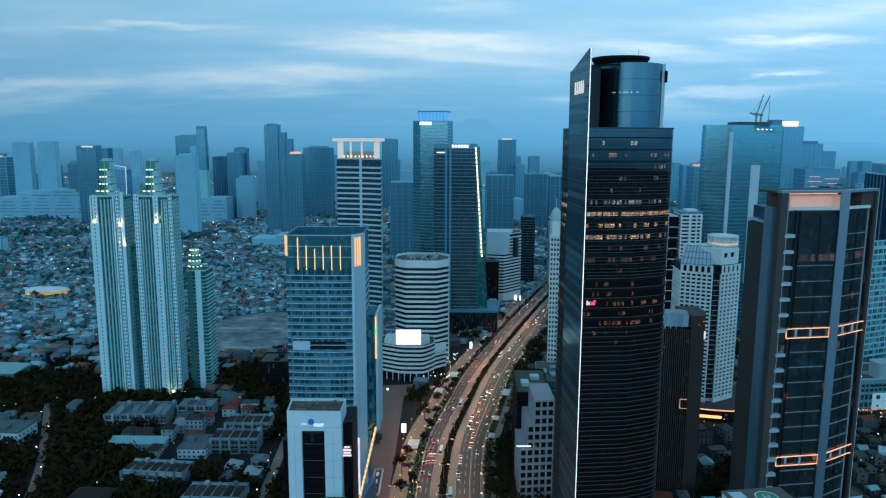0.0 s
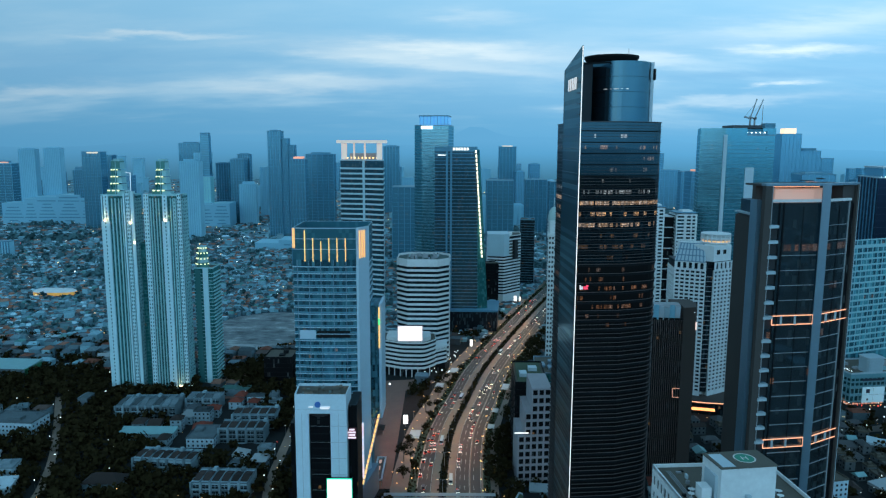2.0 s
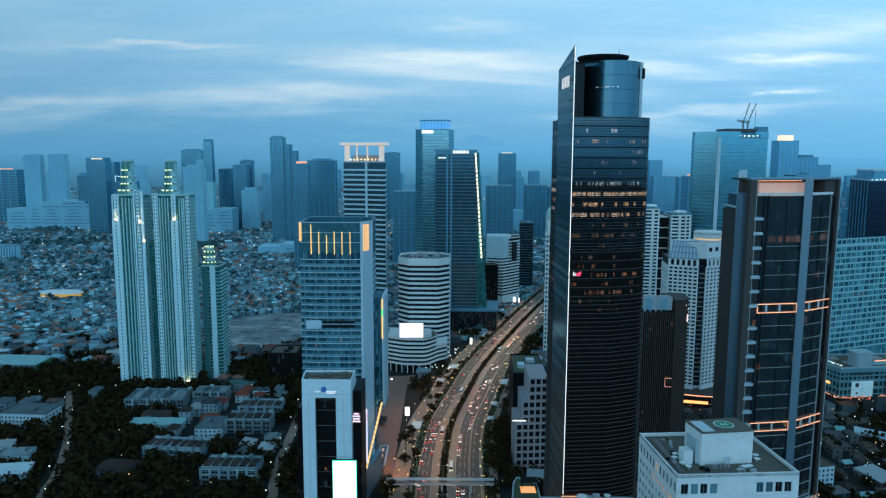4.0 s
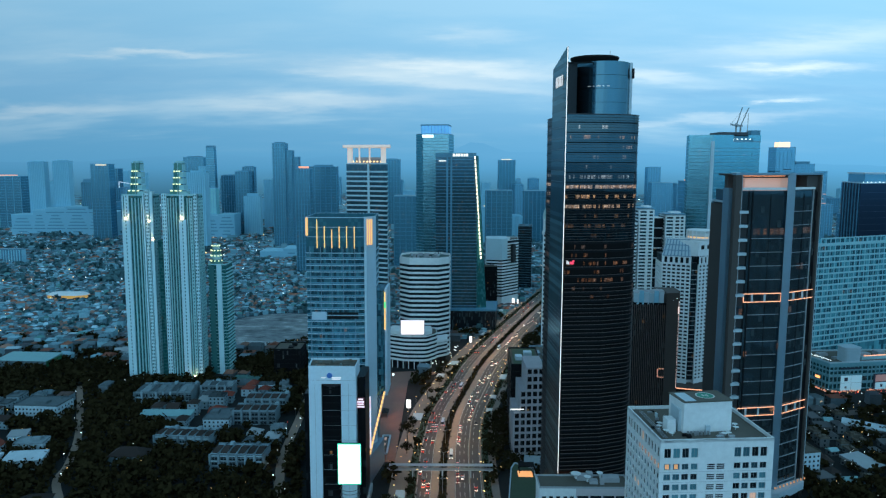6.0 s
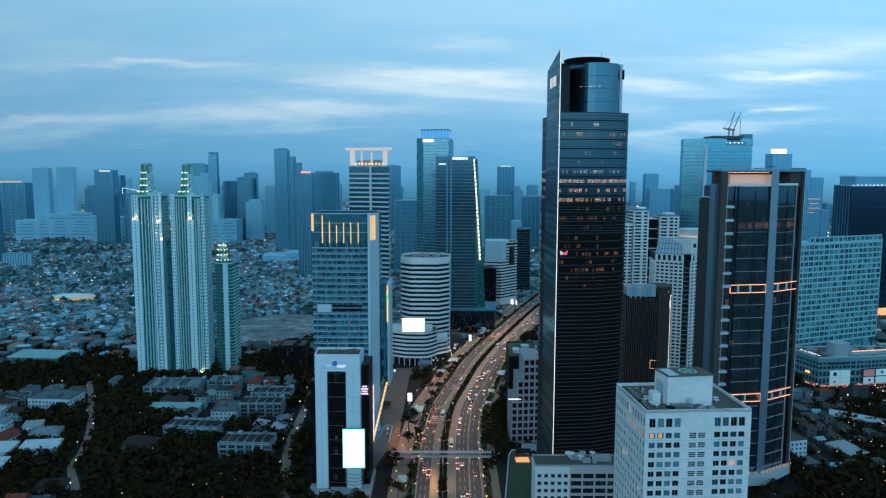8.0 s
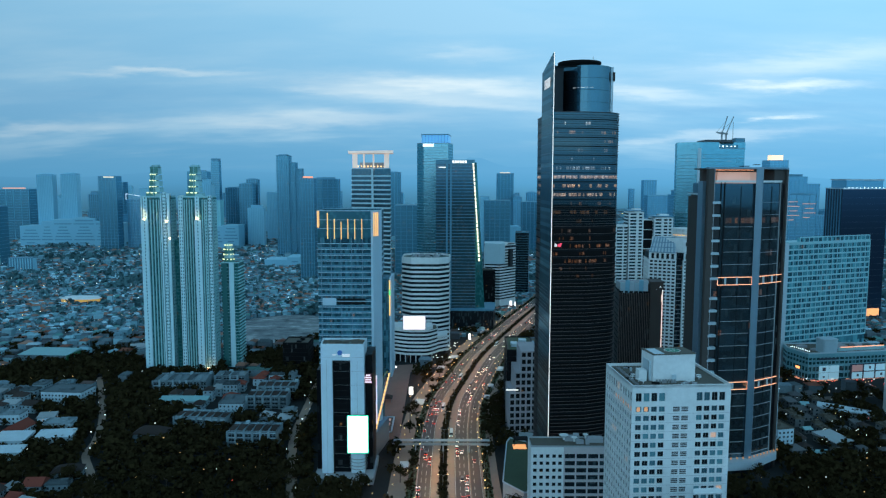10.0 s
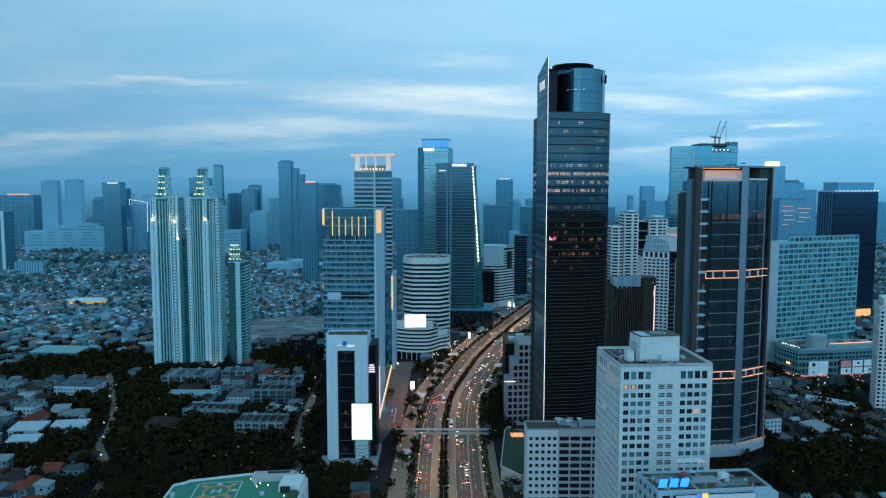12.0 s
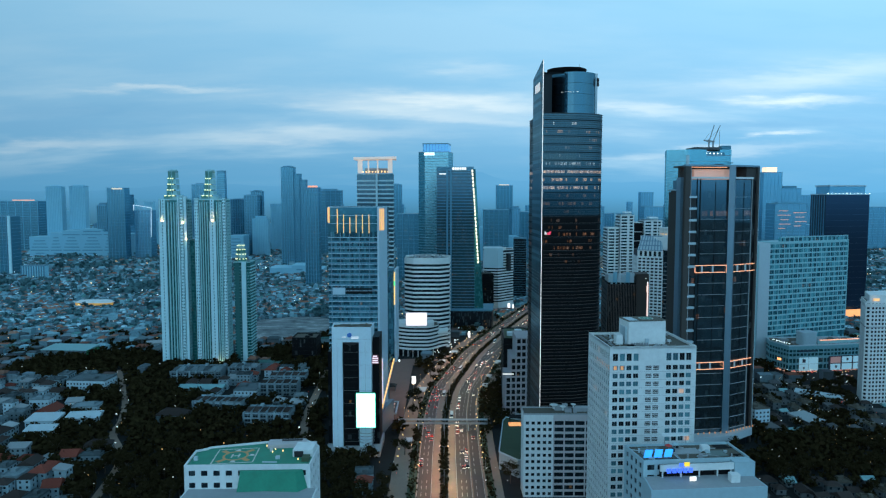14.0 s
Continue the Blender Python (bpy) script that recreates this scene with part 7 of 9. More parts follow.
    # white banded blocks at the far bend
    foot = [(62, 1108), (84, 1102), (110, 1128), (112, 1160), (64, 1160)]
    home, o = banded_tower("office_block", "white office block with dark strips and a notched corner", foot, 93, 4.3, 2.2, DARKGLASS, WHITE, units=3, base=10)
    part("upper_wall", Shape(o).prism(grown([(62, 1108), (84, 1102), (92, 1110), (92, 1140), (64, 1140)], 0.45), 66, 97), PALE_BANDS, home)
    part("slot", Shape(o).box(101, 1116, 62, 6, 6, 26, 42), BLACK, home)
    foot = [(58, 1085), (76, 1085), (76, 1105), (58, 1105)]
    banded_tower("office_block", "slim black glass block", foot, 58, 4.1, 0.4, BLACKGLASS, DARK, units=0)
    foot = [(120, 1230), (142, 1226), (146, 1260), (124, 1262)]
    banded_tower("office_tower", "dark glass office tower", foot, 104, 4.1, 0.4, DARKGLASS, FAR_DARK, units=1)
    foot = [(165, 1225), (190, 1222), (192, 1250), (166, 1252)]
    home, o = banded_tower("office_block", "white banded office block with a red sign", foot, 101, 4.3, 2.2, DARKGLASS, WHITE, units=0)
    part("red_sign", Shape(o).box(181, 1221.6, 84, 8, 0.5, 3.5), RED, home, "red lit sign")


CONCRETE_PINK = plain("pinkish_grey_concrete", (0.34, 0.32, 0.33), 0.8, vary=0.3, large=0.08, bump=0.1)
BROWN_FIN = plain("brown_metal_fins", (0.13, 0.095, 0.085), 0.6)
BROWN_WALL = plain("brown_grey_metal_wall", (0.075, 0.058, 0.05), 0.7, vary=0.2, spec=0.2)
LED_STRIP = lamp("pinkish_white_light_strip", (1.0, 0.72, 0.62), 1.1)
APARTGLASS = facade_glass("apartment_glass", (0.16, 0.34, 0.42), 0.4, 2.6, 3.7, 0.01, blinds=0.4, inside=(0.006, 0.02, 0.025), shade=(0.04, 0.12, 0.15))
HOTEL_FRAME = plain("pale_teal_concrete", (0.28, 0.53, 0.57), 0.6, vary=0.2)
MALL_PANEL = plain("teal_grey_wall_panels", (0.15, 0.36, 0.40), 0.5, vary=0.3, large=0.1)
HOTELGLASS = facade_glass("teal_hotel_glass", (0.22, 0.54, 0.60), 0.5, 3.4, 5.5444, 0.002, blinds=0.85, inside=(0.02, 0.10, 0.135), shade=(0.17, 0.58, 0.66))
POSTER_PALE = lamp("pale_lit_poster", (0.45, 0.72, 0.80), 0.24)
NAVY_METAL = plain("navy_metal", (0.025, 0.05, 0.08), 0.5, 0.2)
NAVYGLASS = facade_glass("navy_glass", (0.09, 0.17, 0.26), 0.55, 3.0, 4.2, 0.0, rough=0.15, blinds=0, inside=(0.01, 0.02, 0.04))
POSTER_RED = lamp("lit_reddish_poster", (0.42, 0.24, 0.22), 0.30)
POSTER_NAVY = plain("navy_poster_board", (0.02, 0.035, 0.06), 0.6)
MALLGLASS = facade_glass("mall_glass", (0.14, 0.34, 0.38), 0.5, 3.0, 6.0, 0.03, inside=(0.02, 0.075, 0.085), shade=(0.10, 0.27, 0.29))
LED_FRAME_DIM = lamp("dim_pink_light", (1.0, 0.45, 0.3), 0.6)
GREENISH = plain("pale_copper_roof", (0.35, 0.5, 0.48), 0.6)
east_side()


# ---- the far skyline ----
PALE_GREEN = plain("pale_green_far_render", (0.26, 0.58, 0.60), 0.6, vary=0.2)
def far_tower(label, x, y, wide, deep, top, glass, bands, turn=0.0, step=0.0, crown=None, name="far_tower", crown_high=3.2):
    foot = rect(x + wide / 2, y + deep / 2, wide, deep, turn)
    o = middle(foot)
    home = thing(name, o, label, "building", "far skyline towers")
    part("glazing", Shape(o).prism(foot, 0, top), glass, home)
    s = Shape(o)
    for k in range(1, int(top / 8)):
        s.prism(grown(foot, 0.25), k * 8, k * 8 + (0.5 if glass is not FAR_PALE else 0.15), True, True)
    piers = 5 if glass is not FAR_PALE else 9
    for f in range(piers + 1):
        p = Vector(foot[0]).lerp(Vector(foot[1]), f / piers)
        s.prism(circle(p.x, p.y, 0.6 if glass is not FAR_PALE else 1.3, 8), 0, top)
    part("frame", s, bands, home, kind="stuff")
    part("roof", Shape(o).prism(grown(foot, 0.6), top, top + 1.5), bands, home)
    if step:
        part("top_block", Shape(o).prism(grown(foot, -wide * 0.16), top, top + step), bands, home)
    if crown:
        if crown is LED_WHITE:
            part("lit_crown", Shape(o).box(o[0] + 4, y - 0.6, top - 3, wide * 0.6, 0.8, 3.5), FLOOD_SOFT, home, "pale roof block glowing as a lit crown")
        else:
            part("lit_crown", Shape(o).prism(grown(foot, -wide * 0.2), top + 1.5, top + 1.5 + crown_high), crown, home, "roof block glowing as a lit crown")
    return home, o


# these towers carry the haze in their glass and cladding colours
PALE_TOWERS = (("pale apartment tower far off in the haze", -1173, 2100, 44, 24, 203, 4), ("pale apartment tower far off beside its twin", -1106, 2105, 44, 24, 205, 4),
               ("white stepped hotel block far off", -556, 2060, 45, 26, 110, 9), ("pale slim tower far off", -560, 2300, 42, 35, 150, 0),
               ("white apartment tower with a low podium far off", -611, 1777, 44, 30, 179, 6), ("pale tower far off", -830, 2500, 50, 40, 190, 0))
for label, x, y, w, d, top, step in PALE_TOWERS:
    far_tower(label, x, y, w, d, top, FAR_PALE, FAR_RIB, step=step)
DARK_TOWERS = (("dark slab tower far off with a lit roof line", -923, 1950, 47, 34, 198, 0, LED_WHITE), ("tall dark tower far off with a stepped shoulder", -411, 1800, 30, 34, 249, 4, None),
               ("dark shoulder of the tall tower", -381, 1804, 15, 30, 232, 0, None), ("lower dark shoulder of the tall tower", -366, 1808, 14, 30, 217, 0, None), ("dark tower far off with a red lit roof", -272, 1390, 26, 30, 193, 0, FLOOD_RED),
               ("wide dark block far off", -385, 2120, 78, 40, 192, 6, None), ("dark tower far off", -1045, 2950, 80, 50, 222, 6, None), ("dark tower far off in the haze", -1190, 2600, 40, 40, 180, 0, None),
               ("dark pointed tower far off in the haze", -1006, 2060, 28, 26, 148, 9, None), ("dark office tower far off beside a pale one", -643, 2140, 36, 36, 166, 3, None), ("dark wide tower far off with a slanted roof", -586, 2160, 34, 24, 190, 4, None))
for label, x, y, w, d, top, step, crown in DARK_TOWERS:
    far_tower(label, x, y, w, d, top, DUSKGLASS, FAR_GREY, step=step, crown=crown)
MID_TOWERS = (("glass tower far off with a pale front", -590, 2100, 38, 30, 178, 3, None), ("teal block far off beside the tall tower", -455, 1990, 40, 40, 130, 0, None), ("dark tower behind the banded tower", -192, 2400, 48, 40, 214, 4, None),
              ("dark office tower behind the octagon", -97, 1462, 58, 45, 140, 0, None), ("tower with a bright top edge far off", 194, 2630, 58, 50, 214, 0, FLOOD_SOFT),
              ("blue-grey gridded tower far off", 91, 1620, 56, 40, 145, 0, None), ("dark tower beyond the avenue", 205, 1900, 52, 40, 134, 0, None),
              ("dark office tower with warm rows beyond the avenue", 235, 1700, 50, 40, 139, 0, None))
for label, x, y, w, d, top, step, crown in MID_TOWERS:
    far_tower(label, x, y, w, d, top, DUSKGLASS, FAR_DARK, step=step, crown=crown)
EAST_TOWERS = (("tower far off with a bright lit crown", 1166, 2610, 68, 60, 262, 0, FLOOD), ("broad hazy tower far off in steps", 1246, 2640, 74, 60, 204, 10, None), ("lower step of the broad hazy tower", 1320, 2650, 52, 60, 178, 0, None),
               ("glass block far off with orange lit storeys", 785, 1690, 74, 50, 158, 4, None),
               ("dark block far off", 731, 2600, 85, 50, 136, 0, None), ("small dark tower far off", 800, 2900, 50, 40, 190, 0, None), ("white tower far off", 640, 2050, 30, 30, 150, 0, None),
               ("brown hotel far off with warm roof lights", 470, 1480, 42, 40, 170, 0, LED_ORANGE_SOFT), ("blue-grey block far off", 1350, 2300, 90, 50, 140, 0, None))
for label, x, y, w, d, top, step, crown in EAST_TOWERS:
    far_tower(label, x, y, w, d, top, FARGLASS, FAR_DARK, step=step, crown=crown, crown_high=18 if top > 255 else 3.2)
for x, y, z0, n in ((785, 1690, 100, 5), (822, 1690, 106, 4)):
    rows = thing("storey_light", (x, y, z0), "orange lit storeys on a glass block far off", "lights", "lit storeys far off")
    for k in range(n):
        part("lit_storey", Shape((x, y, z0)).box(x + 16 + (k * 7) % 8, y - 1.6, z0 + 10.5 * k, 16 + (k * 11) % 18, 0.8, 1.1), LED_ORANGE_SOFT, rows)
slim = (-640, 2068, 0)
home = thing("far_tower", slim, "slim tall tapering glass tower far off", "building", "far skyline towers")
part("glazing", Shape(slim).prism(rect(-647, 2068, 31, 24), 0, 243, True, False, rect(-645, 2068, 22, 20)), DUSKGLASS, home)
part("crown_screen", Shape(slim).prism(rect(-645, 2068, 22, 20), 243, 250, True, False, rect(-645, 2068, 21, 19)), FAR_GREY, home)
s = Shape(slim)
for k in range(1, 39):
    f = 6.3 * k / 243
    s.prism(rect(-647 + 2 * f, 2068, 31.4 - 9 * f, 24.4 - 4 * f), 6.3 * k, 6.3 * k + 0.5, True, True)
part("floor_edging", s, FAR_GREY, home, kind="stuff")
far_tower("low pale green block before the slim tower", -660, 2030, 36, 30, 133, PALE_GREEN, FAR_RIB)
far_tower("office slab with an orange lit roof line", -1391, 2230, 116, 50, 160, DUSKGLASS, FAR_RIB, crown=LED_ORANGE_SOFT)
slab, o = far_tower("dark apartment slab with a white edge", -1010, 1583, 41, 40, 131, DUSKGLASS, FAR_DARK)
part("edge_column", Shape(o).box(-970.5, 1582.5, 0, 5.5, 3, 133), COLUMN_BLUE, slab, "white edge column")
far_tower("low white block with window rows far off", -892, 1490, 48, 18, 30, FAR_PALE, FAR_DARK)
home, o = far_tower("office block with a white outlined portal", -866, 1988, 44, 40, 136, FARGLASS, FAR_GREY)
part("portal_outline", Shape(o).beam((-867, 1986, 152), (-818, 1986, 144), 1.3).beam((-818, 1986, 144), (-820, 1986, 62), 1.2).beam((-867, 1986, 152), (-867, 1986, 136), 1.3), SIGN_WHITE_DIM, home, "white light outline")


def far_hall(label, x, y, parts):
    """A long low hall in steps, each with dark window lines; parts: (from, to, top)."""
    o = (x, y, 0)
    home = thing("far_hall", o, label, "building", "far halls")
    for u, v, top in parts:
        foot = rect(x + (u + v) / 2, y + 30, v - u, 60)
        part("wall", Shape(o).prism(foot, 0, top), FAR_RIB, home)
        part("roof_edge", Shape(o).prism(grown(foot, 0.6), top, top + 1.6), FAR_PALE, home)
        for z in range(10, int(top) - 6, 9):
            part("window_line", Shape(o).box(x + (u + v) / 2, y - 0.3, z, (v - u) * (0.4 + 0.5 * ((z + int(u)) % 5) / 4), 0.6, 2.6), FAR_DARK if (z + int(u)) % 2 else FAR_GREY, home)


far_hall("low pale shopping hall far off in steps", -1200, 2050, ((0, 60, 58), (60, 95, 70), (95, 150, 76), (150, 215, 80), (215, 250, 72), (250, 296, 66)))
far_hall("white low podium of the apartment tower", -645, 1996, ((0, 36, 61), (36, 80, 64)))
far_hall("low pale hall with red signs far off", -395, 1600, ((0, 50, 14), (50, 85, 20), (85, 120, 12)))


def skyline_fill():
    """Smaller towers towards the horizon; their fading is haze put into the colours."""
    rnd = random.Random(11)
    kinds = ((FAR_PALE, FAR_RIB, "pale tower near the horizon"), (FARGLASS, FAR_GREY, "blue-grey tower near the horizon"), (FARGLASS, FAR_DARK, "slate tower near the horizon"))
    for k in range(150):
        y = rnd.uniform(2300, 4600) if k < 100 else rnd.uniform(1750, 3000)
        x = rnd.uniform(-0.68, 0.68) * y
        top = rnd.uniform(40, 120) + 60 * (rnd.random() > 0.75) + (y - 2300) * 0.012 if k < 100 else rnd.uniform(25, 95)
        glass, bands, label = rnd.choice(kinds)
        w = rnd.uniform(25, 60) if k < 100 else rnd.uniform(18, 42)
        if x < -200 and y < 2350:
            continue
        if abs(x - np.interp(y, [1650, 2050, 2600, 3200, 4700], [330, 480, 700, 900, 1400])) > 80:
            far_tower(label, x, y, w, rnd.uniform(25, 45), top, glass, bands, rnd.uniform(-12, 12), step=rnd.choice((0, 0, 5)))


skyline_fill()
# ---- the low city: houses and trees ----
# far house palettes have distance haze put in; the NEAR ones have none
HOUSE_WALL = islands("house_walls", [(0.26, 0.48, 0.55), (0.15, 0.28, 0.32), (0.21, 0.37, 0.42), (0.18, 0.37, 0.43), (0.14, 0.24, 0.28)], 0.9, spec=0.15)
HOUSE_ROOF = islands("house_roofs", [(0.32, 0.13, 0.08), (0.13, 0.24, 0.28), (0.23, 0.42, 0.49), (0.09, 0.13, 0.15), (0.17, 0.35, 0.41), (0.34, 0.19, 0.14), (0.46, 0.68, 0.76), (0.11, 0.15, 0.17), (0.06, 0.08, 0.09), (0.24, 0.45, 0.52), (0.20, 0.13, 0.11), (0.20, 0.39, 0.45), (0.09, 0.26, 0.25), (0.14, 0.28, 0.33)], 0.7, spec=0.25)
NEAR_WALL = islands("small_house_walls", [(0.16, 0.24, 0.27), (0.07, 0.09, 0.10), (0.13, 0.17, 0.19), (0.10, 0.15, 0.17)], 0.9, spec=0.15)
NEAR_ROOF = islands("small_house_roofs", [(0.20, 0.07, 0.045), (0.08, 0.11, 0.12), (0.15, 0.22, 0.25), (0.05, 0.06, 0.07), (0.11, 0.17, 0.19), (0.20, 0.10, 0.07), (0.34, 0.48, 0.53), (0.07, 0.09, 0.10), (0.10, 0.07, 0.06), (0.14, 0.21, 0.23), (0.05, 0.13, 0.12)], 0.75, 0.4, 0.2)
GREEN_HALL = plain("bright_green_hall_paint", (0.03, 0.20, 0.09), 0.7, vary=0.3)
TILE_RED = plain("dark_red_roof_tiles", (0.18, 0.045, 0.030), 0.8, vary=0.45, small=1.0, each=0.6, spec=0.15)
TILE_BROWN = plain("brown_roof_tiles", (0.045, 0.034, 0.030), 0.8, vary=0.45, small=1.0, each=0.6, spec=0.15)
SHEET = plain("grey_metal_roof_sheet", (0.26, 0.30, 0.31), 0.5, 0.2, vary=0.35, each=0.6)
# darker sheet roof for houses east of x = 150
DARK_SHEET = plain("rusted_dark_roof_sheet", (0.075, 0.08, 0.082), 0.7, 0.1, vary=0.45, each=0.7)
FLATROOF = plain("stained_concrete_roof", (0.13, 0.175, 0.19), 0.9, vary=0.5, large=0.2, each=1.2, spec=0.15)
RENDER = plain("stained_house_render", (0.21, 0.30, 0.33), 0.85, vary=0.4, large=0.15, each=0.9, spec=0.15)
# darker render for walls east of x = 150
DARK_RENDER = plain("sooty_house_render", (0.10, 0.115, 0.12), 0.85, vary=0.4, large=0.15, each=0.9, spec=0.15)
LIGHT_RENDER = plain("pale_blue_house_render", (0.46, 0.62, 0.68), 0.8, vary=0.35, large=0.15, each=0.4, spec=0.15)
WHITE_SHEET = plain("white_metal_roof_sheet", (0.42, 0.53, 0.57), 0.5, 0.0, vary=0.4, large=0.2, small=1.0)
TEAL_SHEET = plain("weathered_teal_roof_sheet", (0.20, 0.40, 0.41), 0.6, 0.0, vary=0.3, large=0.2)
HOUSE_GLASS = plain("house_window_glass", (0.02, 0.025, 0.03), 0.15, vary=0.2)
# far leaves: the same trees, with blue distance haze put into the colour
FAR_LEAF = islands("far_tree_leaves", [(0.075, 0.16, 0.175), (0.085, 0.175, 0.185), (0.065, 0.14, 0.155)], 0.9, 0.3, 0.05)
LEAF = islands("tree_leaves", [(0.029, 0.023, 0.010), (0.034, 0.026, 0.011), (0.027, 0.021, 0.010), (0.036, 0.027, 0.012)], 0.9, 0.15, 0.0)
BARK = plain("tree_bark", (0.06, 0.045, 0.035), 0.9, small=3.0, vary=0.4)


def taken(margin=2.0):
    """The plan rectangles of all buildings so far."""
    found = []
    for ob in list(scene.objects):
        if ob.parent is None and ob.get("category") == "building":
            pts = [Vector(v.co) + ob.location for c in ob.children if c.type == "MESH" and c.location.xy.length < 0.01 for v in c.data.vertices]
            if pts:
                found.append((min(p.x for p in pts) - margin, max(p.x for p in pts) + margin, min(p.y for p in pts) - margin, max(p.y for p in pts) + margin))
    return found


BUILT = taken()
BUILT += [(-64, -28, 545, 770), (28, 33, 560, 860), (326, 445, 688, 718)]
ROAD_Y = [p.y for p in MEDIAN]
ROAD_X = [p.x for p in MEDIAN]
LOT = [(-210 + (72 + 9 * noise.noise((k * 0.9, 5, 0)) + 5 * noise.noise((k * 2.3, 1, 0))) * math.cos(k * math.pi / 24), 952 + (88 + 10 * noise.noise((k * 0.8, 2, 0))) * math.sin(k * math.pi / 24)) for k in range(48)]


LANE = smooth([(-205, 400), (-220, 471), (-249, 522), (-256, 550), (-274, 598), (-302, 656), (-335, 720)], 4.0)
BACK_LANE = smooth([(-88, 420), (-96, 478), (-108, 536), (-113, 575), (-116, 640), (-120, 720)], 4.0)
CROSS = smooth([(232, 690), (262, 678), (292, 664), (328, 655), (382, 668), (470, 676)], 4.0)
LANE_POINTS = np.array([(p.x, p.y) for p in LANE + BACK_LANE + CROSS])


def free(x, y, r=5.0, road=38.0):
    if np.min(np.hypot(LANE_POINTS[:, 0] - x, LANE_POINTS[:, 1] - y)) < r * 0.7 + 3.0:
        return False
    if abs(x - np.interp(y, ROAD_Y, ROAD_X)) < road + r:
        return False
    if ((x + 210) / 74) ** 2 + ((y - 952) / 90) ** 2 < 1:
        return False
    return not any(a - r < x < b + r and c - r < y < d + r for a, b, c, d in BUILT)


for name, line, wide, label in (("lane", LANE, 2.6, "narrow grey lane among trees"), ("lane", BACK_LANE, 3.2, "narrow lit lane behind the towers"), ("side_road", CROSS, 5.0, "asphalt side road in front of the mall")):
    tagged(new(name, ribbon(line, -wide, wide, 0.02).mesh(name, PAVING if name == "lane" else ASPHALT)), label, "road", kind="structure")
tagged(new("bare_lot", Shape().face([(*p, 0.0) for p in LOT]).mesh("bare_lot", PLAIN_GROUND)), "pale bare building plot", "ground", kind="structure")
tagged(new("car_park", Shape().prism([(-205, 716), (-172, 720), (-176, 790), (-205, 792)], -0.1, 0.02).mesh("car_park", RED_PAVING)), "reddish bare car park", "ground", kind="structure")


NEAR_HOUSES = []
WINDOW_MESH = Shape().box(0, 0, 0, 1.3, 0.12, 1.4).mesh("window", HOUSE_GLASS)


def house(x, y, sx, sy, high, turn, kind, rnd, name="house", label=None):
    """A small house: walls with window rows, and a hipped, gabled or flat roof."""
    o = (x, y, 0)
    labels = {"hip": "small house with a hipped tile roof", "gable": "small house with a gabled tile roof", "flat": "flat-roofed house with a roof terrace", "shed": "low hall with a metal sheet roof"}
    home = thing(name, o, label or labels[kind], "building" if name != "house" else "house", "houses of the neighbourhood")
    home.rotation_euler = (0, 0, radians(turn))
    foot = rect(0, 0, sx, sy)
    light = bool(label) and label.split()[0] in ("pale", "white", "blue-white", "blue-grey")
    part("wall", Shape().prism(foot, 0, high, kind == "flat"), LIGHT_RENDER if light or (x < 0 and rnd.random() < (0.16 if x < -255 else 0.12)) else RENDER if x < 150 else DARK_RENDER, home)
    glass, storeys = Shape(), max(1, int(high / 3.2))
    single = y < 545 and len(NEAR_HOUSES) < 56
    if single:
        NEAR_HOUSES.append(home)

    def pane(u, v, z, turned):
        if single:
            part("window", WINDOW_MESH, None, home, at=(u, v, z), turn=90 if turned else 0)
        else:
            glass.box(u, v, z, 0.12 if turned else 1.3, 1.3 if turned else 0.12, 1.4)

    for k in range(storeys):
        for i in range(max(2, int(sx / 3))):
            for side in (-1, 1):
                pane(-sx / 2 + (i + 0.5) * sx / max(2, int(sx / 3)), side * (sy / 2 + 0.02), k * 3.2 + 1.0, False)
        for i in range(max(1, int(sy / 4))):
            for side in (-1, 1):
                pane(side * (sx / 2 + 0.02), -sy / 2 + (i + 0.5) * sy / max(1, int(sy / 4)), k * 3.2 + 1.0, True)
    if not single:
        part("glazing", glass, HOUSE_GLASS, home, kind="stuff")
    r, e = Shape(), 0.7
    big = grown(foot, e)
    if kind == "hip":
        rise, cut = min(sx, sy) * 0.32, min(sx, sy) * 0.5
        a, b = ((-sx / 2 + cut, 0), (sx / 2 - cut, 0)) if sx >= sy else ((0, -sy / 2 + cut), (0, sy / 2 - cut))
        t0, t1 = (*a, high + rise), (*b, high + rise)
        p = [(*q, high - 0.15) for q in big]
        if sx >= sy:
            r.face([p[0], p[1], t1, t0]).face([p[2], p[3], t0, t1]).face([p[1], p[2], t1]).face([p[3], p[0], t0])
        else:
            r.face([p[1], p[2], t1, t0]).face([p[3], p[0], t0, t1]).face([p[0], p[1], t0]).face([p[2], p[3], t1])
        r.face(p[::-1])
    elif kind == "gable":
        rise = sy * 0.3
        p = [(*q, high - 0.15) for q in big]
        t0, t1 = (-sx / 2 - e, 0, high + rise), (sx / 2 + e, 0, high + rise)
        r.face([p[0], p[1], t1, t0]).face([p[2], p[3], t0, t1]).face([p[1], p[2], t1]).face([p[3], p[0], t0]).face(p[::-1])
    elif kind == "shed":
        p = [(*q, high + (0.2 if k < 2 else 1.8)) for k, q in enumerate(big)]
        r.face(p).face([(q[0], q[1], high - 0.1) for q in p][::-1])
        for k in range(4):
            a, b = p[k], p[(k + 1) % 4]
            r.face([(a[0], a[1], high - 0.1), (b[0], b[1], high - 0.1), b, a])
    else:
        r.prism(grown(foot, 0.25), high, high + 0.25)
        for k in range(4):
            a, b = foot[k], foot[(k + 1) % 4]
            r.beam((*a, high + 0.7), (*b, high + 0.7), 0.25, 0.9)
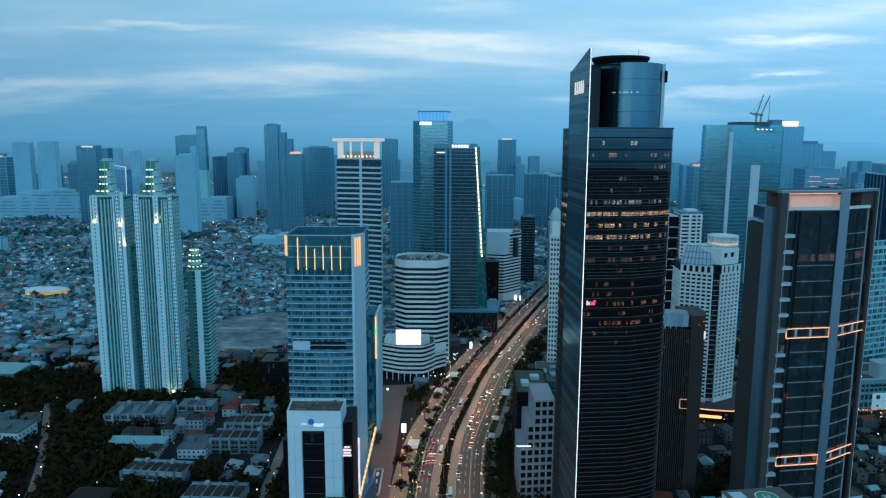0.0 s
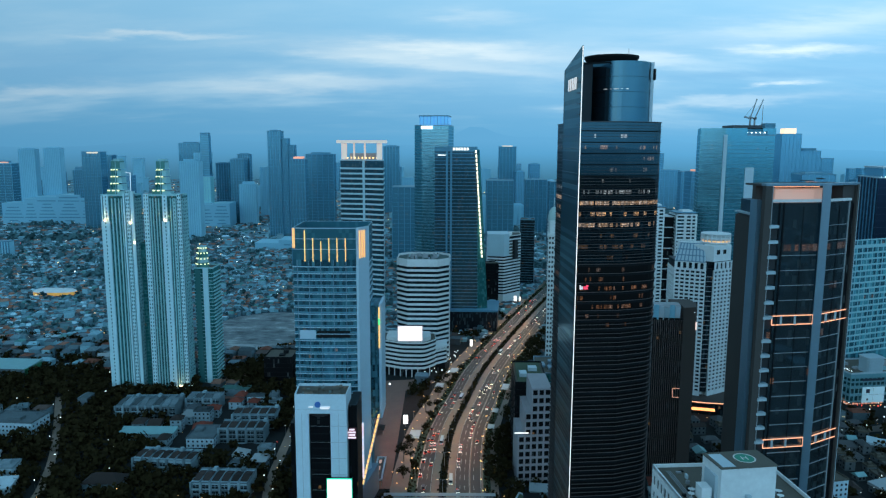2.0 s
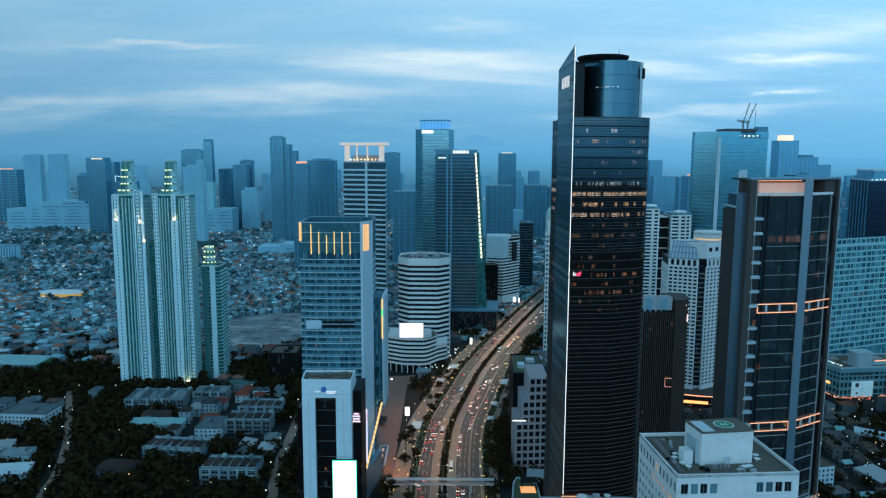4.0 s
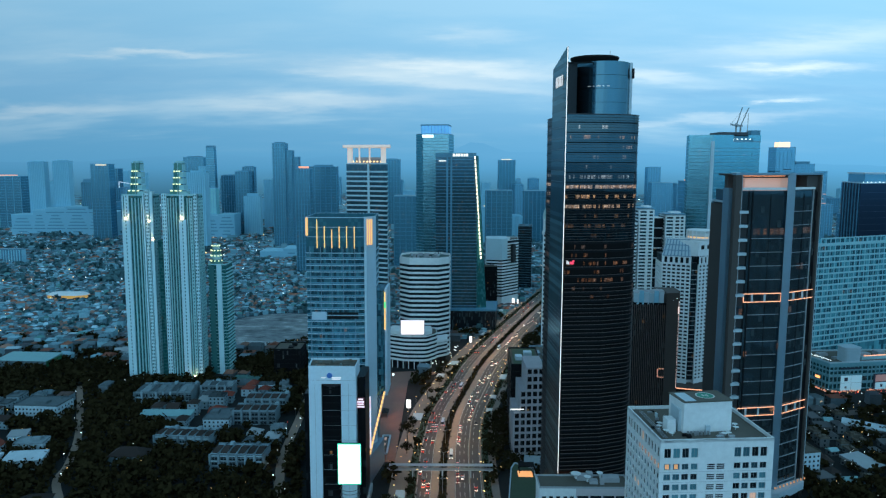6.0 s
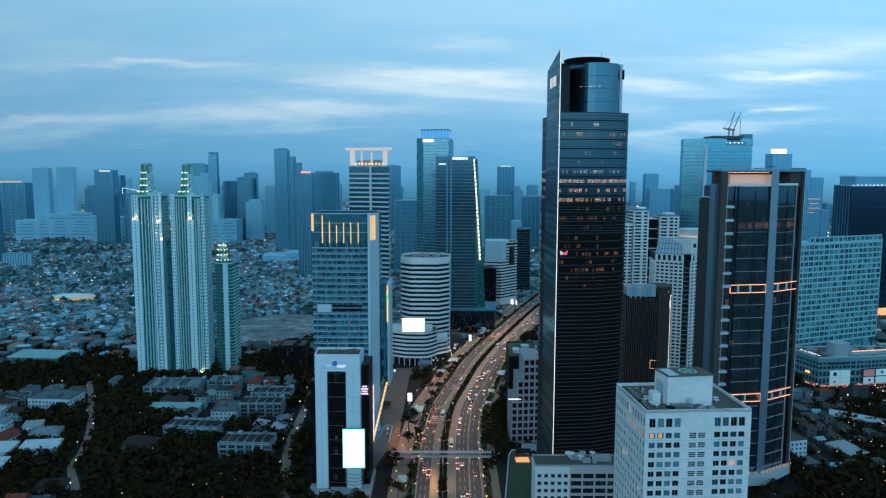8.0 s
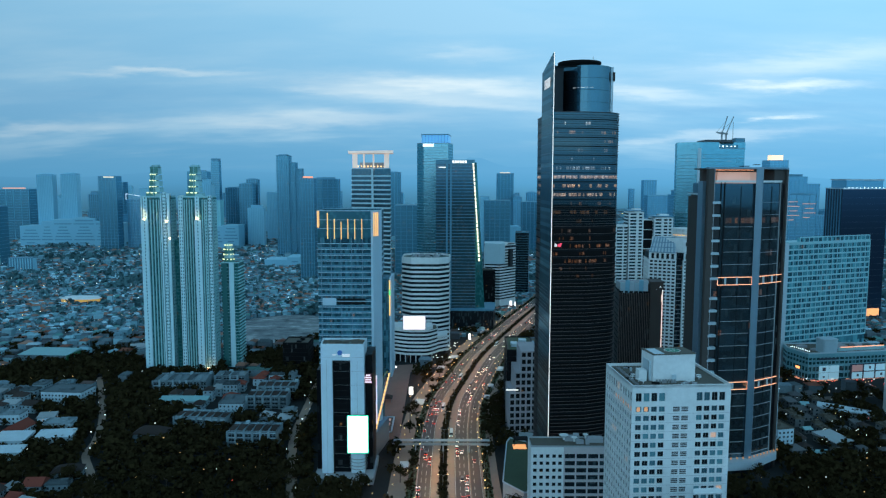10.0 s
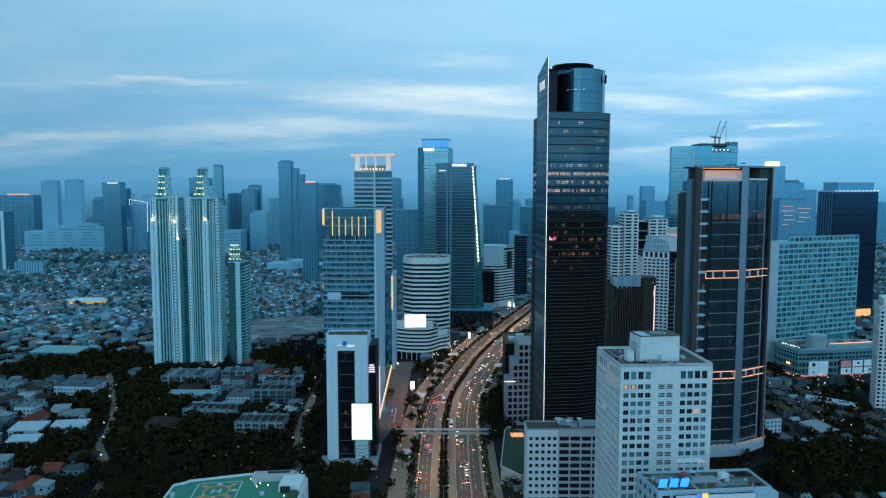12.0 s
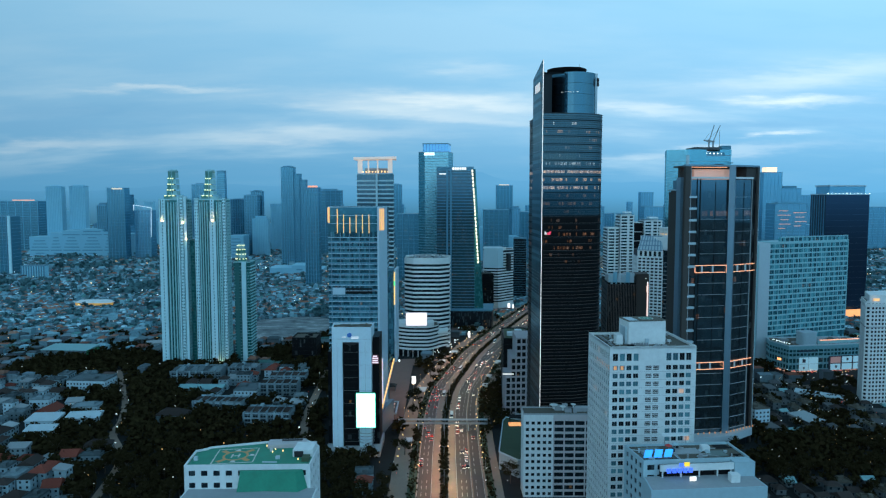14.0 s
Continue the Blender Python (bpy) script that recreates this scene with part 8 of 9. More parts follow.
        r.box(sx * rnd.uniform(-0.25, 0.25), sy * rnd.uniform(-0.2, 0.2), high, sx * 0.3, sy * 0.3, 2.4)
        r.prism(circle(sx * 0.3, sy * 0.3, 0.7, 8), high + 0.2, high + 2.0)
    part("roof", r, {"hip": rnd.choice((TILE_RED, TILE_BROWN, TILE_BROWN) if x < 150 else (TILE_BROWN, DARK_SHEET, DARK_SHEET)), "gable": rnd.choice((TILE_RED, TILE_BROWN) if x < 150 else (TILE_BROWN, TEAL_SHEET)), "flat": FLATROOF if x < 150 else ROOF, "shed": WHITE_SHEET if label and "white metal" in label else TEAL_SHEET if label and "green" in label else SHEET if x < 150 or label else DARK_SHEET}[kind], home)
    return home


def terrace(x, y, sx, sy, high, turn, roof_mat, label):
    """A row of joined town houses with bays, balconies and a stepped roof."""
    home = thing("terrace_house", (x, y, 0), label, "house", "town house rows")
    home.rotation_euler = (0, 0, radians(turn))
    foot = rect(0, 0, sx, sy)
    part("wall", Shape().prism(foot, 0, high), RENDER, home)
    bays = max(3, int(sx / 6))
    wide = sx / bays
    storeys = int(high / 3.3)
    pier = Shape().box(0, -sy / 2 - 0.6, 0, wide * 0.22, 1.3, high + 0.9).mesh("pier", RENDER)
    pane = Shape().box(0, -sy / 2 - 0.03, 0.5, wide * 0.70, 0.16, 2.5).mesh("window", HOUSE_GLASS)
    bar = Shape().box(0, -sy / 2 - 0.16, 0.5, 0.22, 0.16, 2.5).box(0, -sy / 2 - 0.16, 2.1, wide * 0.7, 0.16, 0.2).mesh("window_frame", RENDER)
    rail = Shape().box(0, -sy / 2 - 0.9, 0.0, wide * 0.72, 1.5, 0.22).box(0, -sy / 2 - 1.55, 0.2, wide * 0.72, 0.16, 0.75).mesh("balcony", RENDER)
    for k in range(bays):
        u = -sx / 2 + (k + 0.5) * wide
        part("pier", pier, None, home, at=(u - wide / 2 + wide * 0.13, 0, 0))
        for f in range(storeys):
            part("window", pane, None, home, at=(u + wide * 0.13, 0, f * 3.3))
            part("window_frame", bar, None, home, at=(u + wide * 0.13, 0, f * 3.3))
            if (k + f) % 3:
                part("balcony", rail, None, home, at=(u + wide * 0.13, 0, f * 3.3))
        r = Shape()
        w = wide * 0.44
        p = [(u - w, -sy / 2 + 3.5, high), (u + w, -sy / 2 + 3.5, high), (u + w, sy / 2 - 2, high), (u - w, sy / 2 - 2, high)]
        rise = 1.4 + 0.9 * (k % 2)
        r.face([p[0], p[1], (u + w * 0.8, 0, high + rise), (u - w * 0.8, 0, high + rise)]).face([p[2], p[3], (u - w * 0.8, 0, high + rise), (u + w * 0.8, 0, high + rise)])
        r.face([p[1], p[2], (u + w * 0.8, 0, high + rise)]).face([p[3], p[0], (u - w * 0.8, 0, high + rise)])
        part("roof", r, roof_mat, home)
        if k % 3 == 1:
            part("stair_head", Shape().box(u + wide * 0.2, sy / 2 - 2.4, high, wide * 0.4, 3.4, 2.4), RENDER, home)
        part("party_wall", Shape().box(u + wide / 2 - 0.15, 0, high, 0.3, sy, 1.2), RENDER, home)
    for v in (-sy / 2 + 0.1, sy / 2 - 0.1):
        part("parapet", Shape().box(0, v, high, sx, 0.25, 0.9), RENDER, home)


terrace(-239, 683, 48, 26, 10.5, 2, FLATROOF, "grey town house row with small roof terraces")
terrace(-199, 697, 28, 16, 10, 0, FLATROOF, "grey town house row with a warm lamp")
terrace(-149, 634, 34, 18, 10.5, 0, TILE_BROWN, "grey town house row with dark bay windows")
terrace(-147, 662, 34, 18, 10.5, 0, TILE_BROWN, "grey town house row with dark roofs")
terrace(-138, 550, 36, 20, 10.5, -2, TILE_BROWN, "grey town house row with balconies among trees")
terrace(-188, 587, 42, 18, 8, -6, TILE_BROWN, "long white house with a dark brown tile roof")
for x, y, sx, sy, h, turn, kind, label in ((-216, 555, 24, 14, 6, 0, "hip", "low house with a dark hipped roof among trees"), (-325, 645, 36, 22, 11, -4, "flat", "pale grey block house with a flat roof"),
                                           (-282, 545, 24, 13, 7, 8, "shed", "pale workshop with a white metal roof"), (-309, 538, 22, 16, 7.5, 4, "shed", "pale hall with a white metal roof"), (-300, 517, 20, 10, 6, 6, "shed", "blue-grey workshop with a white metal roof"), (-418, 784, 52, 26, 9, -4, "shed", "hall with a pale roof and green end"),
                                           (-221, 634, 40, 10, 5, 0, "shed", "long low shed with a greenish roof"), (-176, 628, 20, 24, 7, 0, "flat", "white stepped house with red roof strips"),
                                           (-337, 817, 18, 10, 8, 20, "shed", "white shed behind the trees"),
                                           (245, 548, 13, 16, 14, 12, "flat", "white stepped house beside the dark tower"), (330, 612, 12, 40, 5, 60, "shed", "long shed with a white metal roof"),
                                           (285, 548, 16, 20, 5, 20, "shed", "workshop with a pale sheet roof"), (-292, 570, 20, 13, 8, 6, "flat", "blue-white house with roof terraces"),
                                           (-340, 590, 16, 12, 8, 2, "flat", "blue-grey house with a roof terrace"), (-318, 560, 20, 14, 7, 85, "gable", "blue-grey house with a tile roof"),
                                           (-243, 488, 18, 11, 5, 15, "hip", "low house with a dark red roof")):
    built = house(x, y, sx, sy, h, turn, kind, random.Random(int(-x)), label=label)
    if "green end" in label:
        part("end_wall", Shape().box(sx / 2 + 0.2, 0, 0, 0.3, sy, h + 0.4), GREEN_HALL, built, "green painted end wall")
    BUILT.append((x - sx / 2, x + sx / 2, y - sy / 2, y + sy / 2))
for x, y, sx, sy in ((-239, 683, 48, 26), (-199, 697, 28, 16), (-149, 648, 34, 46), (-138, 550, 36, 20), (-188, 587, 42, 18)):
    BUILT.append((x - sx / 2 - 2, x + sx / 2 + 2, y - sy / 2 - 2, y + sy / 2 + 2))


def wooded(x, y):
    """How far trees take over from houses, from 0 to 1."""
    w = 0.5 + 0.9 * noise.noise((x * 0.012, y * 0.012, 2.0))
    for cx, cy, rx, ry, much in ((-120, 470, 75, 90, 1.0), (-370, 735, 70, 60, 0.9), (-30, 770, 40, 26, -2.0), (-262, 722, 70, 18, 0.9), (-160, 770, 50, 60, 0.6), (-95, 700, 40, 90, 0.5), (302, 552, 26, 22, 0.6), (290, 480, 90, 40, 0.5), (-200, 520, 70, 60, 0.5),
                                 (-265, 590, 70, 120, 0.55), (-395, 600, 90, 60, -0.5), (-420, 520, 120, 80, -0.6), (-420, 880, 260, 50, -0.5)):
        d = ((x - cx) / rx) ** 2 + ((y - cy) / ry) ** 2
        if d < 1:
            w += much * (1 - d * 0.5)
    lane = np.interp(y, [p.y for p in LANE], [p.x for p in LANE])
    if y < 690 and x < lane - 4:
        w -= 0.16
    elif y < 600 and lane < x < -95:
        w += 0.45
    return w


def neighbourhood():
    """The nearest houses one by one; returns the places of those farther off."""
    rnd = random.Random(5)
    spots, rest = [], []
    for j in range(34):
        for i in range(80):
            x, y = -560 + i * 15.5 + rnd.uniform(-3, 3), 400 + j * 15.5 + rnd.uniform(-3, 3)
            if abs(x) < 0.68 * (y + 20) and free(x, y, 7) and y < 905 and wooded(x, y) < 0.72:
                spots.append((x, y))
    spots.sort(key=lambda p: p[1] - 0.25 * (abs(p[0]) < 200) * 200)
    for n, (x, y) in enumerate(spots):
        if n < 280:
            kind = rnd.choice(("hip", "hip", "gable", "flat", "flat", "shed"))
            house(x, y, rnd.uniform(7, 14) * (1 if x < 150 else 0.8), rnd.uniform(6.5, 12) * (1 if x < 150 else 0.8), rnd.choice((3.5, 6.6, 6.8, 7.2, 10)) if x < 150 else rnd.choice((3.2, 3.5, 6.4)), rnd.choice((0, 4, 90, 86, -8, 12)), kind, rnd)
            BUILT.append((x - 5, x + 5, y - 5, y + 5))
        else:
            rest.append((x, y))
    return rest


MORE_HOUSES = neighbourhood()


# ---- trees ----
def tree_kind(seed, high, spread):
    rnd = random.Random(seed)
    home = thing("tree", (0, 0, -500), "dark green leafy city tree", "tree", "trees of the neighbourhood")
    trunk = Shape()
    n = 7
    trunk.prism(circle(0, 0, 0.34, n), 0, high * 0.25, False, False, circle(0.1, 0, 0.26, n)).prism(circle(0.1, 0, 0.26, n), high * 0.25, high * 0.55, False, False, circle(0.2, 0.1, 0.14, n))
    clumps = []
    for k in range(9):
        a, r, z = k * 2.4 + rnd.uniform(-0.5, 0.5), spread * rnd.uniform(0.25, 0.85), high * rnd.uniform(0.48, 0.88)
        tip = (r * math.cos(a), r * math.sin(a), z)
        trunk.beam((0.1, 0, high * rnd.uniform(0.25, 0.5)), tip, 0.16)
        clumps.append((*tip, rnd.uniform(0.28, 0.45) * spread))
    clumps.append((0, 0, high * 0.88, 0.45 * spread))
    part("trunk", trunk, BARK, home)
    leaves = Shape()
    for x, y, z, r in clumps:
        for _ in range(64):
            d = Vector((rnd.gauss(0, 1), rnd.gauss(0, 1), rnd.gauss(0, 0.75))).normalized() * r * rnd.uniform(0.55, 1.05)
            p = Vector((x, y, z)) + d
            q = (d.normalized() + Vector((rnd.uniform(-0.6, 0.6), rnd.uniform(-0.6, 0.6), rnd.uniform(-0.2, 0.8)))).to_track_quat("Z", "Y")
            s = rnd.uniform(0.2, 0.5) * (0.6 + r * 0.25)
            leaves.face([p + q @ Vector(v) for v in ((-s, -s * 0.6, 0), (s, -s * 0.5, 0.1), (s * 0.8, s * 0.7, -0.1), (-s * 0.7, s * 0.6, 0))])
    part("crown", leaves, LEAF, home, "dark green leaf clumps")
    return home


KINDS = [tree_kind(21, 9, 4.2), tree_kind(22, 12, 5.6), tree_kind(23, 7, 3.4), tree_kind(24, 14, 6.4)]


def plant_trees():
    rnd = random.Random(8)
    spots = []
    for j in range(74):
        for i in range(160):
            x, y = -560 + i * 7.6 + rnd.uniform(-3, 3), 395 + j * 7.2 + rnd.uniform(-3, 3)
            if abs(x) < 0.68 * (y + 10) and free(x, y, 0.5, 30):
                w = wooded(x, y)
                if w > 0.62 or rnd.random() < (0.14 if x < -200 else 0.05 if x < 200 else 0.22):
                    spots.append((-w, x, y))
    rnd.shuffle(spots)
    spots.sort(key=lambda s: s[2] + rnd.uniform(0, 120))
    for _, x, y in spots[:215]:
        copy_thing(rnd.choice(KINDS), pose(x, y, -0.1, 0, 0, rnd.uniform(0, 360)))
    # rows beside the avenue
    for k, p in enumerate(MEDIAN):
        if 425 < p.y < 1000 and k % 2 == 0:
            for d in (-20.5, -27.5, 34.0, 41.0, 46):
                if d == 34.0 and p.y < 860:
                    continue
                if rnd.random() < (0.75 if d > 0 and p.y < 700 else 0.22 if d < -25 else 0.5) and free(beside(MEDIAN, d, k)[0], p.y, 0.5, 18):
                    x, y = beside(MEDIAN, d + rnd.uniform(-1.5, 1.5), k)
                    copy_thing(KINDS[2 if d > -22 and d < 0 else rnd.choice((0, 1, 3))], pose(x, y, 0.0, 0, 0, rnd.uniform(0, 360)))
    return spots[215:]


MORE_TREES = plant_trees()
for kind in KINDS:
    kind.matrix_basis = pose((-130, -96, -160, -110)[KINDS.index(kind)], (440, 446, 452, 460)[KINDS.index(kind)], -0.1)


# ochre paint with the light on it put in as the wall's glow
OCHRE_LIT = lamp("ochre_lit_wall", (0.95, 0.45, 0.10), 0.30)

def oval_hall():
    """A long market hall with round ends, its rim lit orange."""
    home = thing("market_hall", (-563, 1136, 0), "long white-roofed hall with an orange lit rim", "building")
    o = (-563, 1136, 0)
    ring = [(-563 + 30 * math.copysign(abs(math.cos(t)) ** 0.5, math.cos(t)), 1136 + 13 * math.sin(t)) for t in [k * math.pi / 14 for k in range(28)]]
    part("wall", Shape(o).prism(ring, 0, 6, False), RENDER, home)
    part("lit_rim", Shape(o).prism(grown(ring, 0.5), 1.5, 7.4, False), OCHRE_LIT, home, "ochre lit wall")
    part("roof", Shape(o).prism(grown(ring, 0.6), 7.4, 10.5, True, False, grown(ring, -5)), WHITE, home, "white metal roof")


oval_hall()
BUILT.append((-596, -530, 1120, 1152))


def far_city():
    """The sprawl of small houses that runs to the horizon, with trees between; too many to count."""
    rnd = random.Random(17)
    walls, roofs, leaves, grove = Shape(), Shape(), Shape(), Shape()
    near_walls, near_roofs = Shape(), Shape()

    def small(x, y, sx, sy, h, turn):
        foot = rect(x, y, sx, sy, turn)
        # houses farther off take the palette with haze in its colours
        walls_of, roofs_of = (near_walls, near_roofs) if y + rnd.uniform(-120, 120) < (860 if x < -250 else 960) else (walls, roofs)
        walls_of.prism(foot, 0, h, False)
        rise = rnd.choice((0.3, 0.4, 1.8, 2.6))
        top = grown(foot, 0.5)
        a, b = Vector(top[0]).lerp(Vector(top[3]), 0.5), Vector(top[1]).lerp(Vector(top[2]), 0.5)
        m, n = a.lerp(b, 0.15), a.lerp(b, 0.85)
        k = len(roofs_of.v)
        roofs_of.v.extend([(*p, h) for p in top] + [(m.x, m.y, h + rise), (n.x, n.y, h + rise)])
        for f in ((0, 1, 5, 4), (2, 3, 4, 5), (1, 2, 5), (3, 0, 4)):
            roofs_of.f.append(tuple(k + i for i in f))
            roofs_of.uv.extend([(0, 0)] * len(f))
            roofs_of.mi.append(0)

    def bush(x, y, r, n, into):
        for _ in range(n):
            a, e = rnd.uniform(0, 6.28), rnd.uniform(0, 1)
            p = Vector((x + r * math.cos(a) * e, y + r * math.sin(a) * e, r * rnd.uniform(0.5, 1.7)))
            q = Vector((rnd.uniform(-1, 1), rnd.uniform(-1, 1), rnd.uniform(0.2, 1))).to_track_quat("Z", "Y")
            s = r * (rnd.uniform(0.12, 0.32) if into is grove else rnd.uniform(0.3, 0.6))
            into.face([p + q @ Vector(v) for v in ((-s, -s, 0), (s, -s * 0.8, 0), (s * 0.7, s, 0), (-s, s * 0.7, 0))])

    for x, y in MORE_HOUSES:
        small(x, y, rnd.uniform(8, 14), rnd.uniform(7.5, 12), rnd.choice((3.5, 6.6, 6.8, 7.2, 10)), rnd.choice((0, 4, 90, 86, -8, 12)))
    for _, x, y in MORE_TREES:
        bush(x, y, rnd.uniform(3.2, 5.5), 46, grove)
    y = 905.0
    while y < 4700:
        step = 7.2 if y < 1400 else 7.2 + (y - 1400) * 0.008
        x = -0.68 * y
        while x < 0.68 * y:
            px, py = x + rnd.uniform(-0.25, 0.25) * step, y + rnd.uniform(-0.25, 0.25) * step
            green = noise.noise((px * 0.006, py * 0.006, 9.0)) + 0.5 * noise.noise((px * 0.02, py * 0.02, 1.0))
            if free(px, py, step * 0.4, 26):
                if green > (0.42 if px < -250 else 0.34) or rnd.random() < 0.11:
                    if y < 2600:
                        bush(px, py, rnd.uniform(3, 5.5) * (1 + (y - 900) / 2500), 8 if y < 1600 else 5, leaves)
                else:
                    grow = rnd.uniform(0.6, 1.05)
                    big = rnd.random() < (0.02 if y < 1450 else 0.05)
                    small(px, py, step * grow * (1.6 if big else 1), step * rnd.uniform(0.55, 0.95), rnd.uniform(2.5, 5.0) + (rnd.uniform(2, 8) if big else 0), rnd.choice((0, 5, -10, 30, 85)))
            x += step
        y += step
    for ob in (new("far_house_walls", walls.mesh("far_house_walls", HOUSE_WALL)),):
        tagged(ob, "walls of countless small houses, paled by haze in their colour", "houses", kind="stuff")
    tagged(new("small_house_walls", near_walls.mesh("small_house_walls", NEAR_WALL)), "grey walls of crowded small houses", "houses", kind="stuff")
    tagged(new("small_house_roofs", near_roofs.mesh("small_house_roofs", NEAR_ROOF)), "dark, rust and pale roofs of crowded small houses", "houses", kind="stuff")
    tagged(new("far_house_roofs", roofs.mesh("far_house_roofs", HOUSE_ROOF)), "grey and rust roofs of countless small houses, haze in their colour", "houses", kind="stuff")
    tagged(new("far_trees", leaves.mesh("far_trees", FAR_LEAF)), "trees between the small houses, haze put into their colour", "trees", kind="stuff")
    tagged(new("grove_trees", grove.mesh("grove_trees", LEAF)), "dark trees of the gardens farther back", "trees", kind="stuff")
    # the town behind and beside the camera, never in view but for reflections
    back = Shape()
    for _ in range(1500):
        x, y = rnd.uniform(-1500, 1500), rnd.uniform(-1600, 380)
        if abs(x) > 45 and (y < 190 or abs(x) > 0.7 * y + 120) and free(x, y, 14):
            h = rnd.choice((4, 6, 8, 10, 14, 25, 45))
            back.prism(rect(x, y, rnd.uniform(12, 26), rnd.uniform(12, 26), rnd.uniform(0, 90)), 0, h)
    tagged(new("low_town", back.mesh("low_town", NEAR_WALL)), "low blocks of the town around", "houses", kind="stuff")


far_city()


def city_lights():
    """Street and window lamps too small and too many to count."""
    rnd = random.Random(3)
    for name, mat, label, count in (("warm_city_lights", WARM, "tiny warm lamps among the houses", 800), ("cool_city_lights", COOL, "tiny white lamps among the houses", 420), ("red_city_lights", RED, "tiny red lamps among the houses", 50)):
        s = Shape()
        for _ in range(count):
            y = 420 + 3600 * rnd.random() ** 1.7
            x = rnd.uniform(-0.66, 0.66) * y
            if free(x, y, 1, 20):
                r, z = (0.00042 if y > 900 else 0.0003) * y * rnd.uniform(0.6, 1.4), rnd.uniform(4, 9)
                s.prism(circle(x, y, r, 5), z, z + r * 1.6, True, True)
        for _ in range(90 if name[:4] == "warm" else 190 if name[:4] == "cool" else 16):
            x, y = rnd.uniform(235, 430), rnd.uniform(500, 700)
            if free(x, y, 0.5, 20):
                r, z = rnd.uniform(0.1, 0.24), rnd.uniform(3, 7)
                s.prism(circle(x, y, r, 5), z, z + r * 1.6, True, True)
        for _ in range(14 if name[:4] == "warm" else 22):
            x, y, r = rnd.uniform(338, 440), rnd.uniform(680, 701), rnd.uniform(0.16, 0.34)
            z = rnd.uniform(3, 6)
            s.prism(circle(x, y, r, 5), z, z + r * 1.6, True, True)
        tagged(new(name, s.mesh(name, mat)), label, "lamps", kind="stuff")


city_lights()
# ---- the avenue: lamps, signs, bridge, shelters and traffic ----
def at_road(y, d):
    """The place d metres to the right of the median at that distance north, and the avenue's heading there."""
    k = min(range(len(MEDIAN)), key=lambda i: abs(MEDIAN[i].y - y))
    a, b = MEDIAN[max(0, k - 1)], MEDIAN[k + 1]
    f = (y - MEDIAN[k].y) / max(0.1, (b.y - a.y) / 2)
    x0, y0 = beside(MEDIAN, d, k)
    e = (b - a).normalized()
    return x0 + e.x * f * (b - a).length / 2, y0 + e.y * f * (b - a).length / 2, math.degrees(math.atan2(-e.x, e.y))


lines = Shape()
for d in (-16.6, -14.0, -11.0, -7.9, 7.9, 11.0, 14.0, 17.0, 20.0, 24.6):
    solid = abs(d) in (16.6, 7.9, 24.6, 17.0)
    for k in range(len(MEDIAN) - 1):
        if 380 < MEDIAN[k].y < 1250 and (solid or k % 2 == 0):
            ribbon(MEDIAN, d - 0.12, d + 0.12, 0.015, lines, first=k, last=k + 2)
tagged(new("lane_marking", lines.mesh("lane_marking", LINE)), "pale lane lines on the asphalt", "marking", kind="structure")
kerbs = Shape()
for d in (-2.7, 2.7, -17.0, 17.6):
    for k in range(len(MEDIAN) - 1):
        if 380 < MEDIAN[k].y < 1300:
            ribbon(MEDIAN, d - 0.25, d + 0.25, 0.0, kerbs, 0.32, first=k, last=k + 2)
tagged(new("kerb", kerbs.mesh("kerb", PAVING)), "pale concrete kerbs along the lanes", "kerb", kind="structure")
tagged(new("verge", ribbon(MEDIAN, -22.5, -17.4, 0.0, z1=0.28).mesh("verge", LAWN)), "dark green planted verge beside the lanes", "verge", kind="structure")

tagged(new("verge", ribbon(MEDIAN, 26.2, 31.0, 0.0, z1=0.26).mesh("verge", LAWN)), "dark planted verge along the service lane", "verge", kind="structure")

HEDGE = Shape()
rnd = random.Random(4)
for k in range(len(MEDIAN) - 1):
    if 400 < MEDIAN[k].y < 1200:
        for d, wide, high, many in ((0, 2.2, 1.5, 26), (-20, 3.2, 1.6, 12), (28.5, 2.6, 2.2, 14)):
            for _ in range(many):
                x, y = beside(MEDIAN, d + rnd.uniform(-wide, wide) * 0.8, k)
                p = Vector((x + rnd.uniform(-3, 3) * 0.4, y + rnd.uniform(-3, 3), rnd.uniform(0.3, high)))
                q = Vector((rnd.uniform(-1, 1), rnd.uniform(-1, 1), rnd.uniform(0.3, 1))).to_track_quat("Z", "Y")
                s = rnd.uniform(0.4, 0.9)
                HEDGE.face([p + q @ Vector(v) for v in ((-s, -s, 0), (s, -s * 0.8, 0), (s * 0.7, s, 0), (-s, s * 0.7, 0))])
tagged(new("hedge_plants", HEDGE.mesh("hedge_plants", LEAF)), "dark low plants on the median strip", "plants", kind="stuff")

for y in (441, 452, 466, 479, 494):
    copy_thing(KINDS[2], pose(*at_road(y, 0)[:2], 0.2, 0, 0, y * 37))

